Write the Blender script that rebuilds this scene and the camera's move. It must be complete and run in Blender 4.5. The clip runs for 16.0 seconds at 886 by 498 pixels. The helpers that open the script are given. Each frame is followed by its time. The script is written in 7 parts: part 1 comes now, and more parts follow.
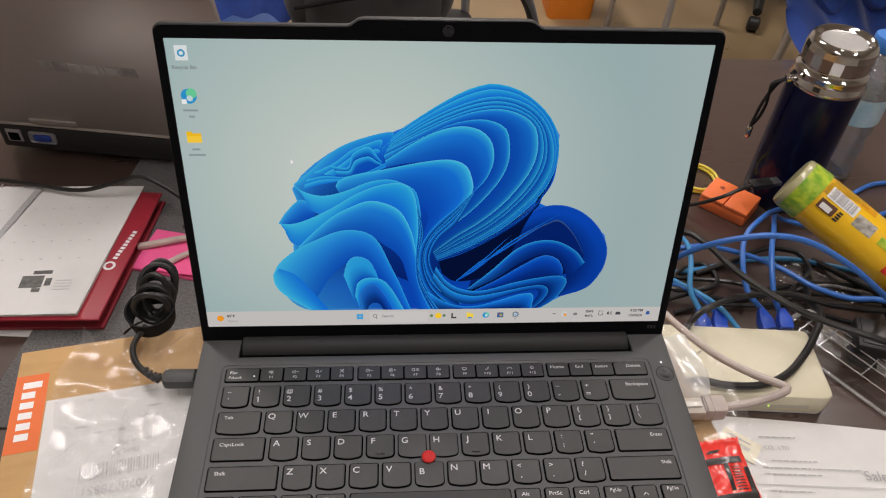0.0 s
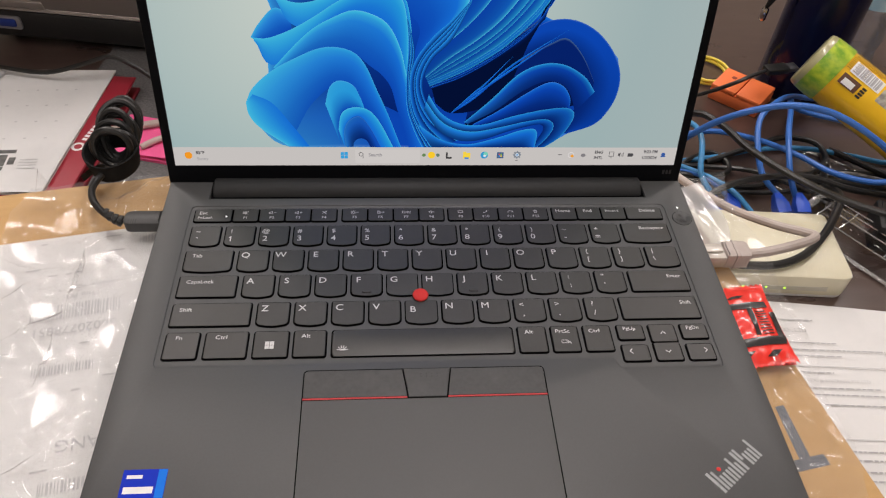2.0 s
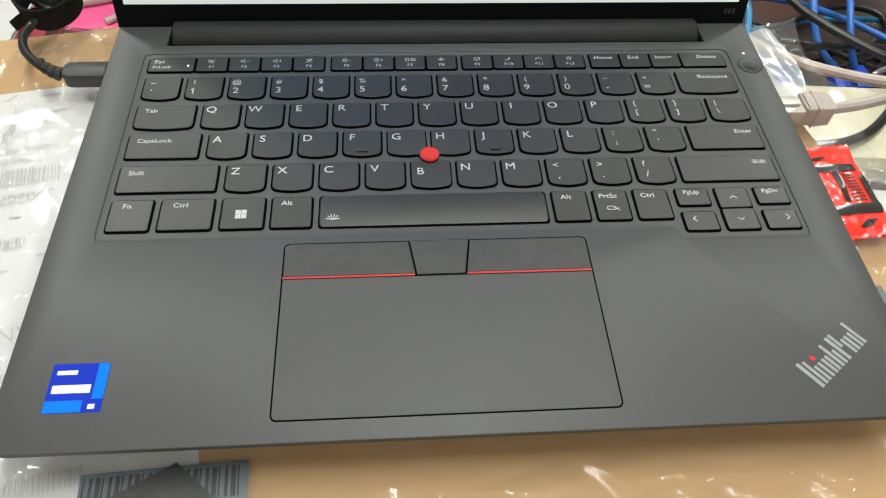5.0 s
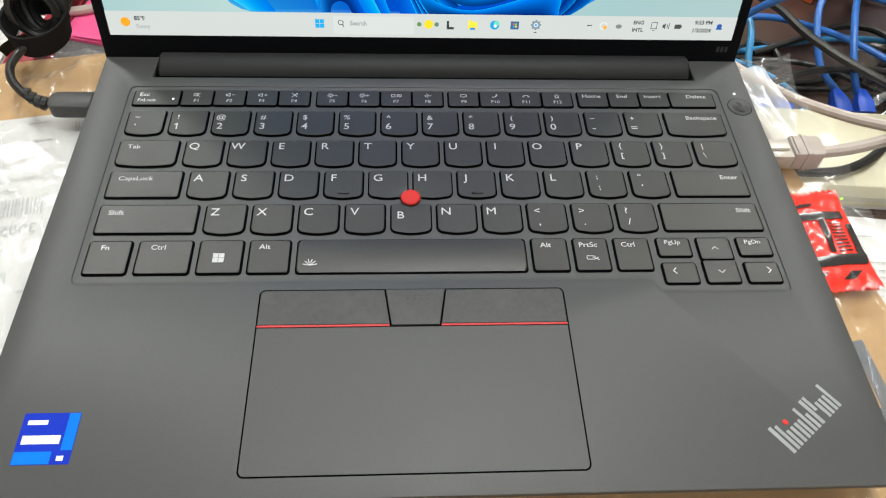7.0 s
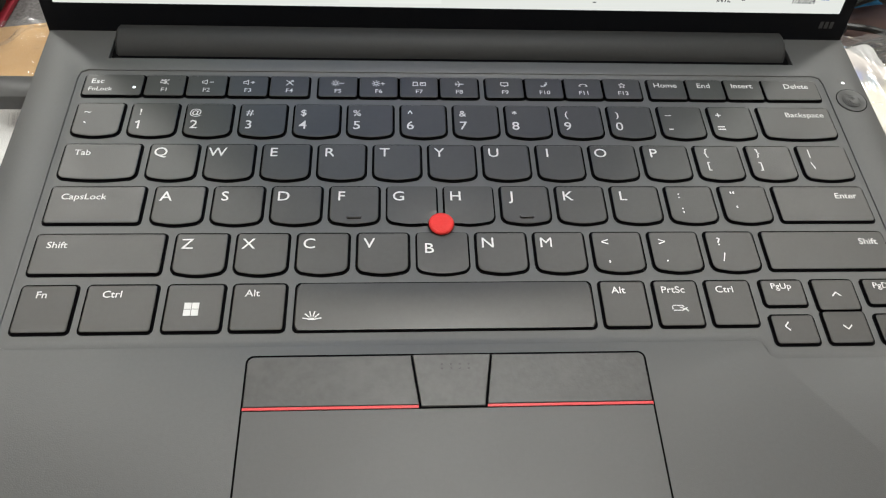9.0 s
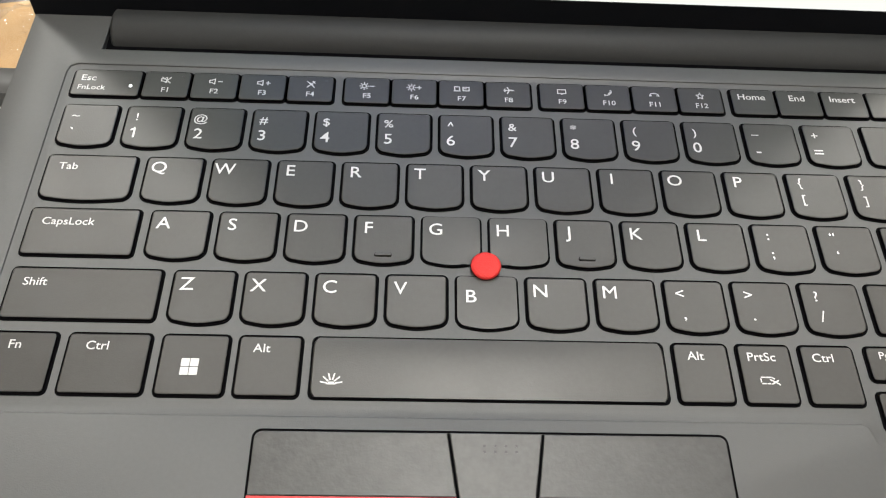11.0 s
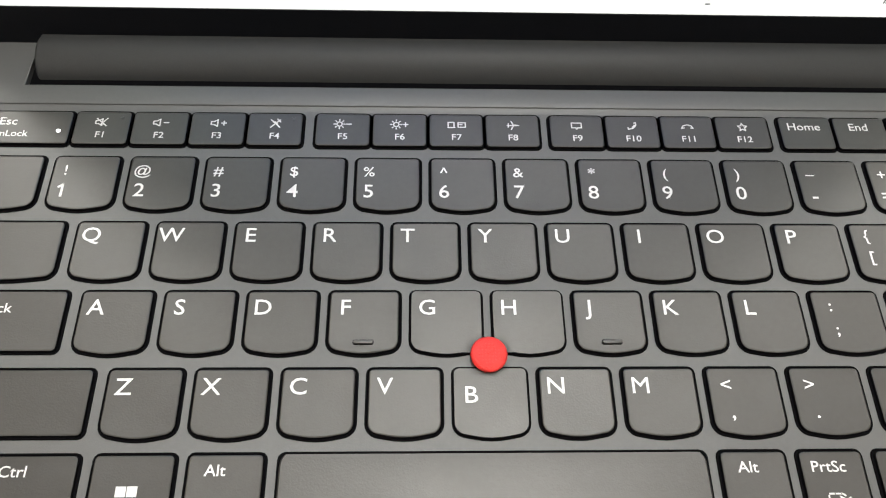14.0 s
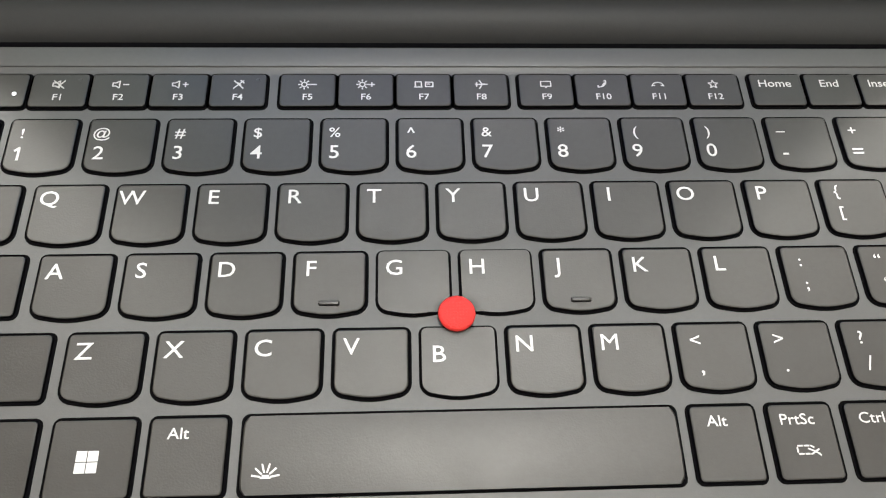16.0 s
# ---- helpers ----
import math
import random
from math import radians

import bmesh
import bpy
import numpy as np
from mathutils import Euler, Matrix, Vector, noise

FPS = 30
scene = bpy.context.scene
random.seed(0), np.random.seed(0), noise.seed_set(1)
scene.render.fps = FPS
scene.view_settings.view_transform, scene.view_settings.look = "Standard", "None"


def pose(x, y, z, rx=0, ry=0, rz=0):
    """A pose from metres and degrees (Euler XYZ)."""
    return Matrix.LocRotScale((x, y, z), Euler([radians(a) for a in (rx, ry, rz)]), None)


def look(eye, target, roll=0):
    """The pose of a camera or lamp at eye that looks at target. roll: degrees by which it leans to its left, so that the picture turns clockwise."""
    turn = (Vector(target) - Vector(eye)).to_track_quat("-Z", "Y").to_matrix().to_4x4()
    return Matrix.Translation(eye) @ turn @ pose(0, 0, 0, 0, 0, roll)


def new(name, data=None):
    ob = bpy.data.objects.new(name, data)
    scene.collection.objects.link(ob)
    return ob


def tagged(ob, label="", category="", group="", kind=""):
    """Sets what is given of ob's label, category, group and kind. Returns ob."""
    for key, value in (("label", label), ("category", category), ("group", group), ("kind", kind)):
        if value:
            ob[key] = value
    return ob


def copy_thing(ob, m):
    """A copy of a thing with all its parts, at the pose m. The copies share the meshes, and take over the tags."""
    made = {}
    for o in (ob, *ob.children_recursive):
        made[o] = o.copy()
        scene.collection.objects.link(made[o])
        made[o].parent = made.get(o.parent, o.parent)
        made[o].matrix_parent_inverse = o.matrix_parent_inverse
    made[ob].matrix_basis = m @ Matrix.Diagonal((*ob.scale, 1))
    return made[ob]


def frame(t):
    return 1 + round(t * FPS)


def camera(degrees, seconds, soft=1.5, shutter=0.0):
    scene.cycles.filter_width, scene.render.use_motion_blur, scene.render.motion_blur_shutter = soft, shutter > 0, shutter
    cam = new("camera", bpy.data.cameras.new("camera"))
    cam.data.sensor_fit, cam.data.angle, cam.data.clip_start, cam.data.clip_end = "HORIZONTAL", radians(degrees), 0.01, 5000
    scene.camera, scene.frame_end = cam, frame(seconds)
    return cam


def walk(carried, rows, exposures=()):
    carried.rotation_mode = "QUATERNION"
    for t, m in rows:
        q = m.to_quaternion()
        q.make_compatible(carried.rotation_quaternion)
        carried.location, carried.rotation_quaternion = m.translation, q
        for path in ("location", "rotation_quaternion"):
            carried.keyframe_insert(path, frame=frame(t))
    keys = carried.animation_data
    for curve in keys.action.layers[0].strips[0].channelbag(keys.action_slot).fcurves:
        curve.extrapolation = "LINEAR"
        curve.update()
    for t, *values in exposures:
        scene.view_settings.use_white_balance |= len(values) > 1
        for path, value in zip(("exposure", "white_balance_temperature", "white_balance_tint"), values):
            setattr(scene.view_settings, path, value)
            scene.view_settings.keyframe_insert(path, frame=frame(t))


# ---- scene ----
cam = camera(61.93, 16.0, soft=1.15)
PATH = [
    (0, (-0.0309, -0.1040, 1.3123), (0.0036, 0.2544, 0.9653), 3.46),
    (0.5, (-0.0272, -0.1042, 1.2899), (0.0070, 0.2541, 0.9428), 3.69),
    (1, (-0.0277, -0.1120, 1.2600), (0.0065, 0.2417, 0.9083), 3.83),
    (1.5, (-0.0265, -0.1198, 1.2418), (0.0095, 0.2288, 0.8851), 3.93),
    (2, (-0.0274, -0.1256, 1.2228), (0.0103, 0.2152, 0.8588), 4.06),
    (2.5, (-0.0293, -0.1272, 1.2185), (0.0104, 0.2035, 0.8456), 4.30),
    (3, (-0.0353, -0.1234, 1.2080), (0.0048, 0.1995, 0.8283), 4.16),
    (3.5, (-0.0338, -0.1146, 1.1863), (0.0051, 0.2017, 0.8011), 3.66),
    (4, (-0.0297, -0.1087, 1.1701), (0.0074, 0.2025, 0.7805), 3.48),
    (4.2, (-0.0346, -0.1061, 1.1615), (0.0006, 0.2017, 0.7691), 3.29),
    (6.3, (-0.0100, -0.0931, 1.1404), (0.0213, 0.2072, 0.7418), 3.93),
    (6.5, (-0.0110, -0.0950, 1.1546), (0.0193, 0.2047, 0.7555), 3.93),
    (7, (-0.0137, -0.0792, 1.1591), (0.0139, 0.2174, 0.7575), 3.90),
    (7.5, (-0.0165, -0.0658, 1.1569), (0.0113, 0.2284, 0.7536), 4.17),
    (8, (-0.0182, -0.0492, 1.1510), (0.0095, 0.2391, 0.7434), 4.33),
    (8.5, (-0.0216, -0.0306, 1.1349), (0.0065, 0.2505, 0.7223), 4.51),
    (8.7, (-0.0242, -0.0232, 1.1278), (0.0064, 0.2531, 0.7123), 4.99),
    (10.8, (-0.0242, 0.0272, 1.0998), (-0.0042, 0.2712, 0.6639), 5.08),
    (11, (-0.0292, 0.0289, 1.1001), (-0.0114, 0.2726, 0.6639), 4.95),
    (11.5, (-0.0386, 0.0374, 1.0984), (-0.0250, 0.2811, 0.6621), 4.80),
    (12, (-0.0381, 0.0476, 1.0985), (-0.0305, 0.2892, 0.6608), 3.96),
    (12.5, (-0.0361, 0.0521, 1.0947), (-0.0301, 0.2924, 0.6563), 3.50),
    (13, (-0.0340, 0.0584, 1.0886), (-0.0259, 0.2933, 0.6473), 3.45),
    (13.5, (-0.0292, 0.0651, 1.0823), (-0.0179, 0.2954, 0.6387), 3.42),
    (14, (-0.0258, 0.0705, 1.0801), (-0.0098, 0.2953, 0.6338), 3.80),
    (14.5, (-0.0263, 0.0715, 1.0796), (-0.0081, 0.2940, 0.6322), 3.81),
    (15, (-0.0258, 0.0702, 1.0798), (-0.0036, 0.2888, 0.6307), 4.57),
    (15.5, (-0.0224, 0.0676, 1.0780), (0.0010, 0.2828, 0.6273), 4.89),
    (16, (-0.0211, 0.0667, 1.0756), (0.0037, 0.2806, 0.6243), 5.32),
]
EXPOSURES = [(0, -0.60, 6680, 15), (1.5, -0.56, 6720, 16), (2.0, -0.48, 6720, 16), (2.5, -0.11, 6420, 3), (4.2, -0.08, 6350, 2), (6.3, 0.00, 6300, 3), (8.7, 0.09, 6420, 5), (10.8, 0.43, 6560, 6), (16, 0.64, 6600, 6)]
walk(cam, [(t, look(eye, target, roll)) for t, eye, target, roll in PATH], EXPOSURES)

# ---- world, lights ----
world = bpy.data.worlds.new("world")
scene.world = world
world.use_nodes = True
world.node_tree.nodes["Background"].inputs[0].default_value = (0.75, 0.85, 1.0, 1)
world.node_tree.nodes["Background"].inputs[1].default_value = 0.05

CEIL, FLOOR, TABLE, BOXTOP, DECK = 2.72, 0.0, 0.742, 0.900, 0.920
PANELS = [(0.13, 0.34, 25.0, 0), (-1.15, 1.58, 30.0, 36.7), (1.40, 1.50, 22.0, -43.4), (-1.15, -1.2, 12.0, 0), (1.30, -1.2, 12.0, 0), (0.15, 3.2, 58.0, 0)]
for px, py, watts, turn in PANELS:
    lamp = new("panel_lamp", bpy.data.lights.new("panel_lamp", "AREA"))
    lamp.data.shape, lamp.data.size, lamp.data.size_y = "RECTANGLE", 0.22, 1.15
    lamp.data.energy, lamp.data.color = 0.88 * watts, (1.0, 0.965, 0.925)
    lamp.matrix_world = pose(px, py, CEIL - 0.055, 0, 0, turn)


# ---- materials ----
def mat(name, color, rough=0.5, metal=0.0, color2=None, scale=60.0, mix=0.5, bump=0.0, bscale=None, spec=0.5, coat=0.0,
        rvar=0.0, wear=None, wscale=8.0, emit=0.0, sheen=0.0, stretch=None):
    """A surface with grain and wear: two colours mixed by fine noise, a wider stain, varied gloss and fine relief."""
    m = bpy.data.materials.new(name)
    m.use_nodes = True
    nt = m.node_tree
    b = nt.nodes["Principled BSDF"]
    b.inputs["Base Color"].default_value = (*color, 1)
    b.inputs["Roughness"].default_value = rough
    b.inputs["Metallic"].default_value = metal
    b.inputs["Specular IOR Level"].default_value = spec
    b.inputs["Coat Weight"].default_value = coat
    b.inputs["Coat Roughness"].default_value = 0.08
    b.inputs["Sheen Weight"].default_value = sheen
    tc = nt.nodes.new("ShaderNodeTexCoord")
    src = tc.outputs["Object"]
    if stretch:
        mp = nt.nodes.new("ShaderNodeMapping")
        mp.inputs["Scale"].default_value = stretch
        nt.links.new(src, mp.inputs["Vector"])
        src = mp.outputs["Vector"]

    def noise_tex(sc, detail=4.0):
        n = nt.nodes.new("ShaderNodeTexNoise")
        n.inputs["Scale"].default_value = sc
        n.inputs["Detail"].default_value = detail
        nt.links.new(src, n.inputs["Vector"])
        return n.outputs["Fac"]

    def mixed(fac, a, c, lo, hi):
        r = nt.nodes.new("ShaderNodeMapRange")
        r.inputs["From Min"].default_value, r.inputs["From Max"].default_value = lo, hi
        nt.links.new(fac, r.inputs["Value"])
        x = nt.nodes.new("ShaderNodeMix")
        x.data_type = "RGBA"
        nt.links.new(r.outputs["Result"], x.inputs["Factor"])
        if isinstance(a, tuple):
            x.inputs["A"].default_value = (*a, 1)
        else:
            nt.links.new(a, x.inputs["A"])
        x.inputs["B"].default_value = (*c, 1)
        return x.outputs["Result"]

    col = None
    if color2:
        col = mixed(noise_tex(scale), color, color2, 0.5 - 0.5 * mix, 0.5 + 0.5 * mix)
    if wear:
        col = mixed(noise_tex(wscale, 6), col or color, wear, 0.52, 0.78)
    if col:
        nt.links.new(col, b.inputs["Base Color"])
    if rvar:
        r = nt.nodes.new("ShaderNodeMapRange")
        r.inputs["To Min"].default_value, r.inputs["To Max"].default_value = rough - rvar, rough + rvar
        nt.links.new(noise_tex(wscale * 2, 6), r.inputs["Value"])
        nt.links.new(r.outputs["Result"], b.inputs["Roughness"])
    if bump:
        bp = nt.nodes.new("ShaderNodeBump")
        bp.inputs["Strength"].default_value = bump
        bp.inputs["Distance"].default_value = 0.001
        nt.links.new(noise_tex(bscale or scale, 5), bp.inputs["Height"])
        nt.links.new(bp.outputs["Normal"], b.inputs["Normal"])
    if emit:
        b.inputs["Emission Color"].default_value = (*color, 1)
        b.inputs["Emission Strength"].default_value = emit
    return m


def glow(name, color, strength):
    """A surface that gives off light: the display's picture, a small lamp."""
    m = bpy.data.materials.new(name)
    m.use_nodes = True
    nt = m.node_tree
    nt.nodes.remove(nt.nodes["Principled BSDF"])
    e = nt.nodes.new("ShaderNodeEmission")
    e.inputs["Color"].default_value = (*color, 1)
    e.inputs["Strength"].default_value = strength
    nt.links.new(e.outputs[0], nt.nodes["Material Output"].inputs["Surface"])
    return m


def picture_glow(name, strength):
    """The lit display: the picture's own colours, stored with the mesh."""
    m = glow(name, (1, 1, 1), strength)
    nt = m.node_tree
    a = nt.nodes.new("ShaderNodeVertexColor")
    a.layer_name = "picture"
    nt.links.new(a.outputs["Color"], nt.nodes["Emission"].inputs["Color"])
    return m


def film_plastic(name, gloss=0.16, rough=0.08, tint=(1, 1, 1), bump=0.6, bscale=45.0, milk=0.0, thick=1.2, crease=35.0):
    """Thin clear plastic film: mostly see-through, with sharp gloss on its creases."""
    m = bpy.data.materials.new(name)
    m.use_nodes = True
    nt = m.node_tree
    nt.nodes.remove(nt.nodes["Principled BSDF"])
    tr = nt.nodes.new("ShaderNodeBsdfTransparent")
    tr.inputs["Color"].default_value = (*tint, 1)
    gl = nt.nodes.new("ShaderNodeBsdfGlossy")
    gl.inputs["Roughness"].default_value = rough
    fr = nt.nodes.new("ShaderNodeFresnel")
    fr.inputs["IOR"].default_value = 1.5
    ad = nt.nodes.new("ShaderNodeMath")
    ad.operation = "MULTIPLY_ADD"
    ad.inputs[1].default_value, ad.inputs[2].default_value = thick, gloss * 0.35
    mx = nt.nodes.new("ShaderNodeMixShader")
    tc, n, bp = nt.nodes.new("ShaderNodeTexCoord"), nt.nodes.new("ShaderNodeTexNoise"), nt.nodes.new("ShaderNodeBump")
    n.inputs["Scale"].default_value, n.inputs["Detail"].default_value, n.inputs["Distortion"].default_value = bscale, 3.0, 1.2
    bp.inputs["Strength"].default_value, bp.inputs["Distance"].default_value = bump, 0.004
    mp = nt.nodes.new("ShaderNodeMapping")
    mp.inputs["Rotation"].default_value = (0, 0, radians(crease))
    mp.inputs["Scale"].default_value = (1.0, 0.2, 1.0)
    nt.links.new(tc.outputs["Object"], mp.inputs["Vector"])
    nt.links.new(mp.outputs["Vector"], n.inputs["Vector"])
    nt.links.new(n.outputs["Fac"], bp.inputs["Height"])
    nt.links.new(bp.outputs["Normal"], gl.inputs["Normal"])
    nt.links.new(bp.outputs["Normal"], fr.inputs["Normal"])
    nt.links.new(fr.outputs[0], ad.inputs[0])
    nt.links.new(ad.outputs[0], mx.inputs[0])
    nt.links.new(tr.outputs[0], mx.inputs[1])
    nt.links.new(gl.outputs[0], mx.inputs[2])
    last = mx.outputs[0]
    if milk:
        df, m2 = nt.nodes.new("ShaderNodeBsdfDiffuse"), nt.nodes.new("ShaderNodeMixShader")
        df.inputs["Color"].default_value = (0.85, 0.85, 0.85, 1)
        m2.inputs[0].default_value = milk
        nt.links.new(last, m2.inputs[1])
        nt.links.new(df.outputs[0], m2.inputs[2])
        last = m2.outputs[0]
    nt.links.new(last, nt.nodes["Material Output"].inputs["Surface"])
    return m


DECK_M = mat("graphite_plastic", (0.056, 0.0565, 0.058), 0.47, 0.0, (0.066, 0.0665, 0.068), 900, 0.9, 0.07, 2500, rvar=0.05, wear=(0.062, 0.0615, 0.062), wscale=25)
SHELL_M = mat("lid_plastic", (0.034, 0.035, 0.036), 0.42, 0.0, (0.041, 0.042, 0.043), 600, 0.9, 0.05, 2000)
HINGE_M = mat("hinge_plastic", (0.025, 0.0253, 0.026), 0.52, 0.0, (0.030, 0.0303, 0.031), 600, 0.9, 0.05, 2000, spec=0.20)
BEZEL_M = mat("bezel_plastic", (0.003, 0.0033, 0.0045), 0.5, 0.0, (0.004, 0.0044, 0.006), 400, 0.8, 0.04, 1800, spec=0.09)
KEY_M = mat("key_plastic", (0.018, 0.0165, 0.015), 0.43, 0.0, (0.024, 0.0225, 0.021), 700, 0.9, 0.06, 2200, rvar=0.05, spec=0.6, wear=(0.026, 0.025, 0.024), wscale=60)
# near-black that puts shade into key sides, gaps and holes
SHADE_M = mat("shade_black", (0.0025, 0.0025, 0.003), 0.8, bump=0.03, spec=0.02)
LEGEND_M = mat("legend_white", (0.57, 0.57, 0.57), 0.5, color2=(0.50, 0.50, 0.50), scale=300)
PAD_M = mat("touchpad_film", (0.048, 0.048, 0.0485), 0.48, 0.0, (0.055, 0.055, 0.056), 800, 0.9, 0.04, 2500, rvar=0.05, wear=(0.053, 0.0525, 0.052), wscale=30)
BTN_M = mat("button_plastic", (0.026, 0.026, 0.026), 0.42, 0.0, (0.040, 0.040, 0.040), 520, 0.7, 0.07, 900, wear=(0.046, 0.045, 0.044), wscale=120, spec=0.5)
RED_M = mat("red_rubber", (0.62, 0.022, 0.02), 0.55, 0.0, (0.7, 0.03, 0.025), 500, 0.8, 0.5, 2600)
REDLINE_M = mat("red_line", (0.48, 0.016, 0.02), 0.45, color2=(0.42, 0.014, 0.018), scale=300)
SILVER_M = mat("silver_inlay", (0.27, 0.28, 0.285), 0.5, 0.2, (0.33, 0.34, 0.345), 300, 0.8)
STICKER_M = mat("sticker_blue", (0.008, 0.03, 0.44), 0.55, color2=(0.010, 0.037, 0.49), scale=90, spec=0.1)
STICKER2_M = mat("sticker_bright_blue", (0.006, 0.17, 0.70), 0.55, color2=(0.008, 0.19, 0.74), scale=90, spec=0.1)
WHITE_M = mat("printed_white", (0.82, 0.82, 0.82), 0.5, color2=(0.76, 0.76, 0.76), scale=200)
CARD_M = mat("cardboard", (0.50, 0.305, 0.125), 0.75, 0.0, (0.56, 0.35, 0.155), 260, 0.9, 0.12, 500, wear=(0.45, 0.27, 0.105), wscale=14, stretch=(1, 6, 1))
ORANGE_M = mat("printed_orange", (0.72, 0.145, 0.03), 0.6, 0.0, (0.78, 0.17, 0.04), 220, 0.9, 0.06, 500)
PAPER_M = mat("paper", (0.66, 0.66, 0.655), 0.7, 0.0, (0.70, 0.695, 0.69), 120, 0.9, 0.06, 300, wear=(0.585, 0.585, 0.585), wscale=10)
INK_M = mat("ink_grey", (0.36, 0.36, 0.37), 0.7, color2=(0.44, 0.44, 0.45), scale=900)
SLIPINK_M = mat("slip_ink", (0.47, 0.47, 0.48), 0.7, color2=(0.60, 0.60, 0.61), scale=900)
INK2_M = mat("ink_pale", (0.50, 0.50, 0.51), 0.7, color2=(0.57, 0.57, 0.57), scale=900)
TABLE_M = mat("dark_laminate", (0.056, 0.033, 0.027), 0.30, 0.0, (0.084, 0.054, 0.046), 30, 0.9, 0.03, 250, rvar=0.08, wear=(0.075, 0.047, 0.038), wscale=5, coat=0.5, spec=0.7, stretch=(1, 5, 1))
FLOOR_M = mat("beige_floor", (0.31, 0.22, 0.12), 0.3, 0.0, (0.35, 0.25, 0.14), 8, 0.9, 0.03, 60, rvar=0.1, wear=(0.28, 0.195, 0.105), wscale=2)
WALL_M = mat("wall_paint", (0.66, 0.63, 0.58), 0.8, 0.0, (0.7, 0.67, 0.62), 40, 0.9, 0.1, 200)
CEIL_M = mat("ceiling_tile", (0.78, 0.78, 0.76), 0.9, 0.0, (0.7, 0.7, 0.68), 120, 0.9, 0.15, 200)
MAT_M = mat("speckled_felt", (0.075, 0.073, 0.075), 0.9, 0.0, (0.17, 0.165, 0.165), 420, 0.5, 0.5, 420)
CABLE_M = mat("black_cable", (0.012, 0.012, 0.012), 0.38, 0.0, (0.018, 0.018, 0.018), 300, 0.9, 0.05, 900)
STRAP_M = mat("black_strap", (0.009, 0.009, 0.0095), 0.9, 0.0, (0.018, 0.018, 0.019), 900, 0.8, 0.5, 1500, spec=0.2)
GREYCABLE_M = mat("beige_cable", (0.46, 0.395, 0.36), 0.5, 0.0, (0.52, 0.45, 0.41), 80, 0.9, 0.05, 400, wear=(0.36, 0.30, 0.27), wscale=40)
BLUE1_M = mat("blue_cable", (0.028, 0.135, 0.48), 0.4, 0.0, (0.035, 0.16, 0.54), 120, 0.9, 0.04, 500)
BLUE2_M = mat("light_blue_cable", (0.04, 0.24, 0.52), 0.4, 0.0, (0.05, 0.28, 0.57), 120, 0.9, 0.04, 500)
BLUEPLUG_M = mat("blue_boot", (0.012, 0.07, 0.50), 0.42, 0.0, (0.015, 0.085, 0.56), 200, 0.9, 0.04, 500)
CLEAR_M = film_plastic("clear_hard_plastic", 0.10, 0.1, (0.97, 0.98, 0.98), 0.06, 40, 0.0, 0.7)
FILM_M = film_plastic("clear_bag_film", 0.05, 0.10, (1.0, 1.0, 1.0), 0.10, 60, 0.06, 0.34)
MILKY_M = film_plastic("milky_bag_film", 0.2, 0.12, (0.95, 0.96, 0.97), 0.5, 60, 0.35)
SWITCH_M = mat("ivory_plastic", (0.66, 0.62, 0.47), 0.4, 0.0, (0.70, 0.66, 0.51), 60, 0.9, 0.04, 600, wear=(0.61, 0.57, 0.42), wscale=12)
MAROON_M = mat("maroon_card", (0.30, 0.014, 0.03), 0.42, 0.0, (0.34, 0.02, 0.038), 60, 0.9, 0.06, 300)
MAROON2_M = mat("maroon_card_edge", (0.19, 0.01, 0.02), 0.5, color2=(0.24, 0.014, 0.028), scale=90)
PINK_M = mat("pink_paper", (0.86, 0.10, 0.30), 0.6, 0.0, (0.9, 0.13, 0.34), 80, 0.9, 0.05, 300)
NAVY_M = mat("navy_enamel", (0.003, 0.004, 0.024), 0.16, 0.0, (0.004, 0.006, 0.032), 40, 0.9, 0.02, 400, spec=0.3)
CHROME_M = mat("polished_steel", (0.56, 0.55, 0.545), 0.09, 1.0, (0.7, 0.68, 0.66), 50, 0.9, 0.02, 200)
YELLOW_M = mat("yellow_film", (0.92, 0.52, 0.012), 0.3, 0.0, (0.94, 0.58, 0.018), 40, 0.9, 0.1, 120, coat=0.4)
GREEN_M = mat("leaf_green_film", (0.46, 0.58, 0.04), 0.35, 0.0, (0.16, 0.36, 0.02), 90, 0.25, 0.1, 120, coat=0.4)
ORANGEBLOCK_M = mat("orange_plastic", (0.88, 0.18, 0.05), 0.5, 0.0, (0.92, 0.21, 0.06), 80, 0.9, 0.08, 400)
REDPACK_M = mat("red_wrapper", (0.80, 0.03, 0.02), 0.3, 0.0, (0.86, 0.045, 0.03), 70, 0.9, 0.5, 90, coat=0.5)
BLACKPRINT_M = mat("black_print", (0.016, 0.015, 0.016), 0.35, color2=(0.03, 0.028, 0.028), scale=90, coat=0.4)
TOSH_M = mat("brushed_lid", (0.46, 0.43, 0.41), 0.36, 0.5, (0.52, 0.48, 0.46), 500, 0.9, 0.05, 700, rvar=0.06, stretch=(1, 12, 12))
DARK_M = mat("black_plastic", (0.012, 0.012, 0.013), 0.45, 0.0, (0.02, 0.02, 0.021), 200, 0.9, 0.08, 900)
WATER_M = film_plastic("clear_bottle", 0.35, 0.05, (0.97, 0.985, 0.99), 0.5, 55, 0.16, 1.0)
BLUECAP_M = mat("blue_cap", (0.05, 0.22, 0.66), 0.4, color2=(0.06, 0.25, 0.7), scale=60)
LABELBLUE_M = mat("bottle_label", (0.30, 0.62, 0.82), 0.35, color2=(0.72, 0.84, 0.90), scale=45, mix=0.5)
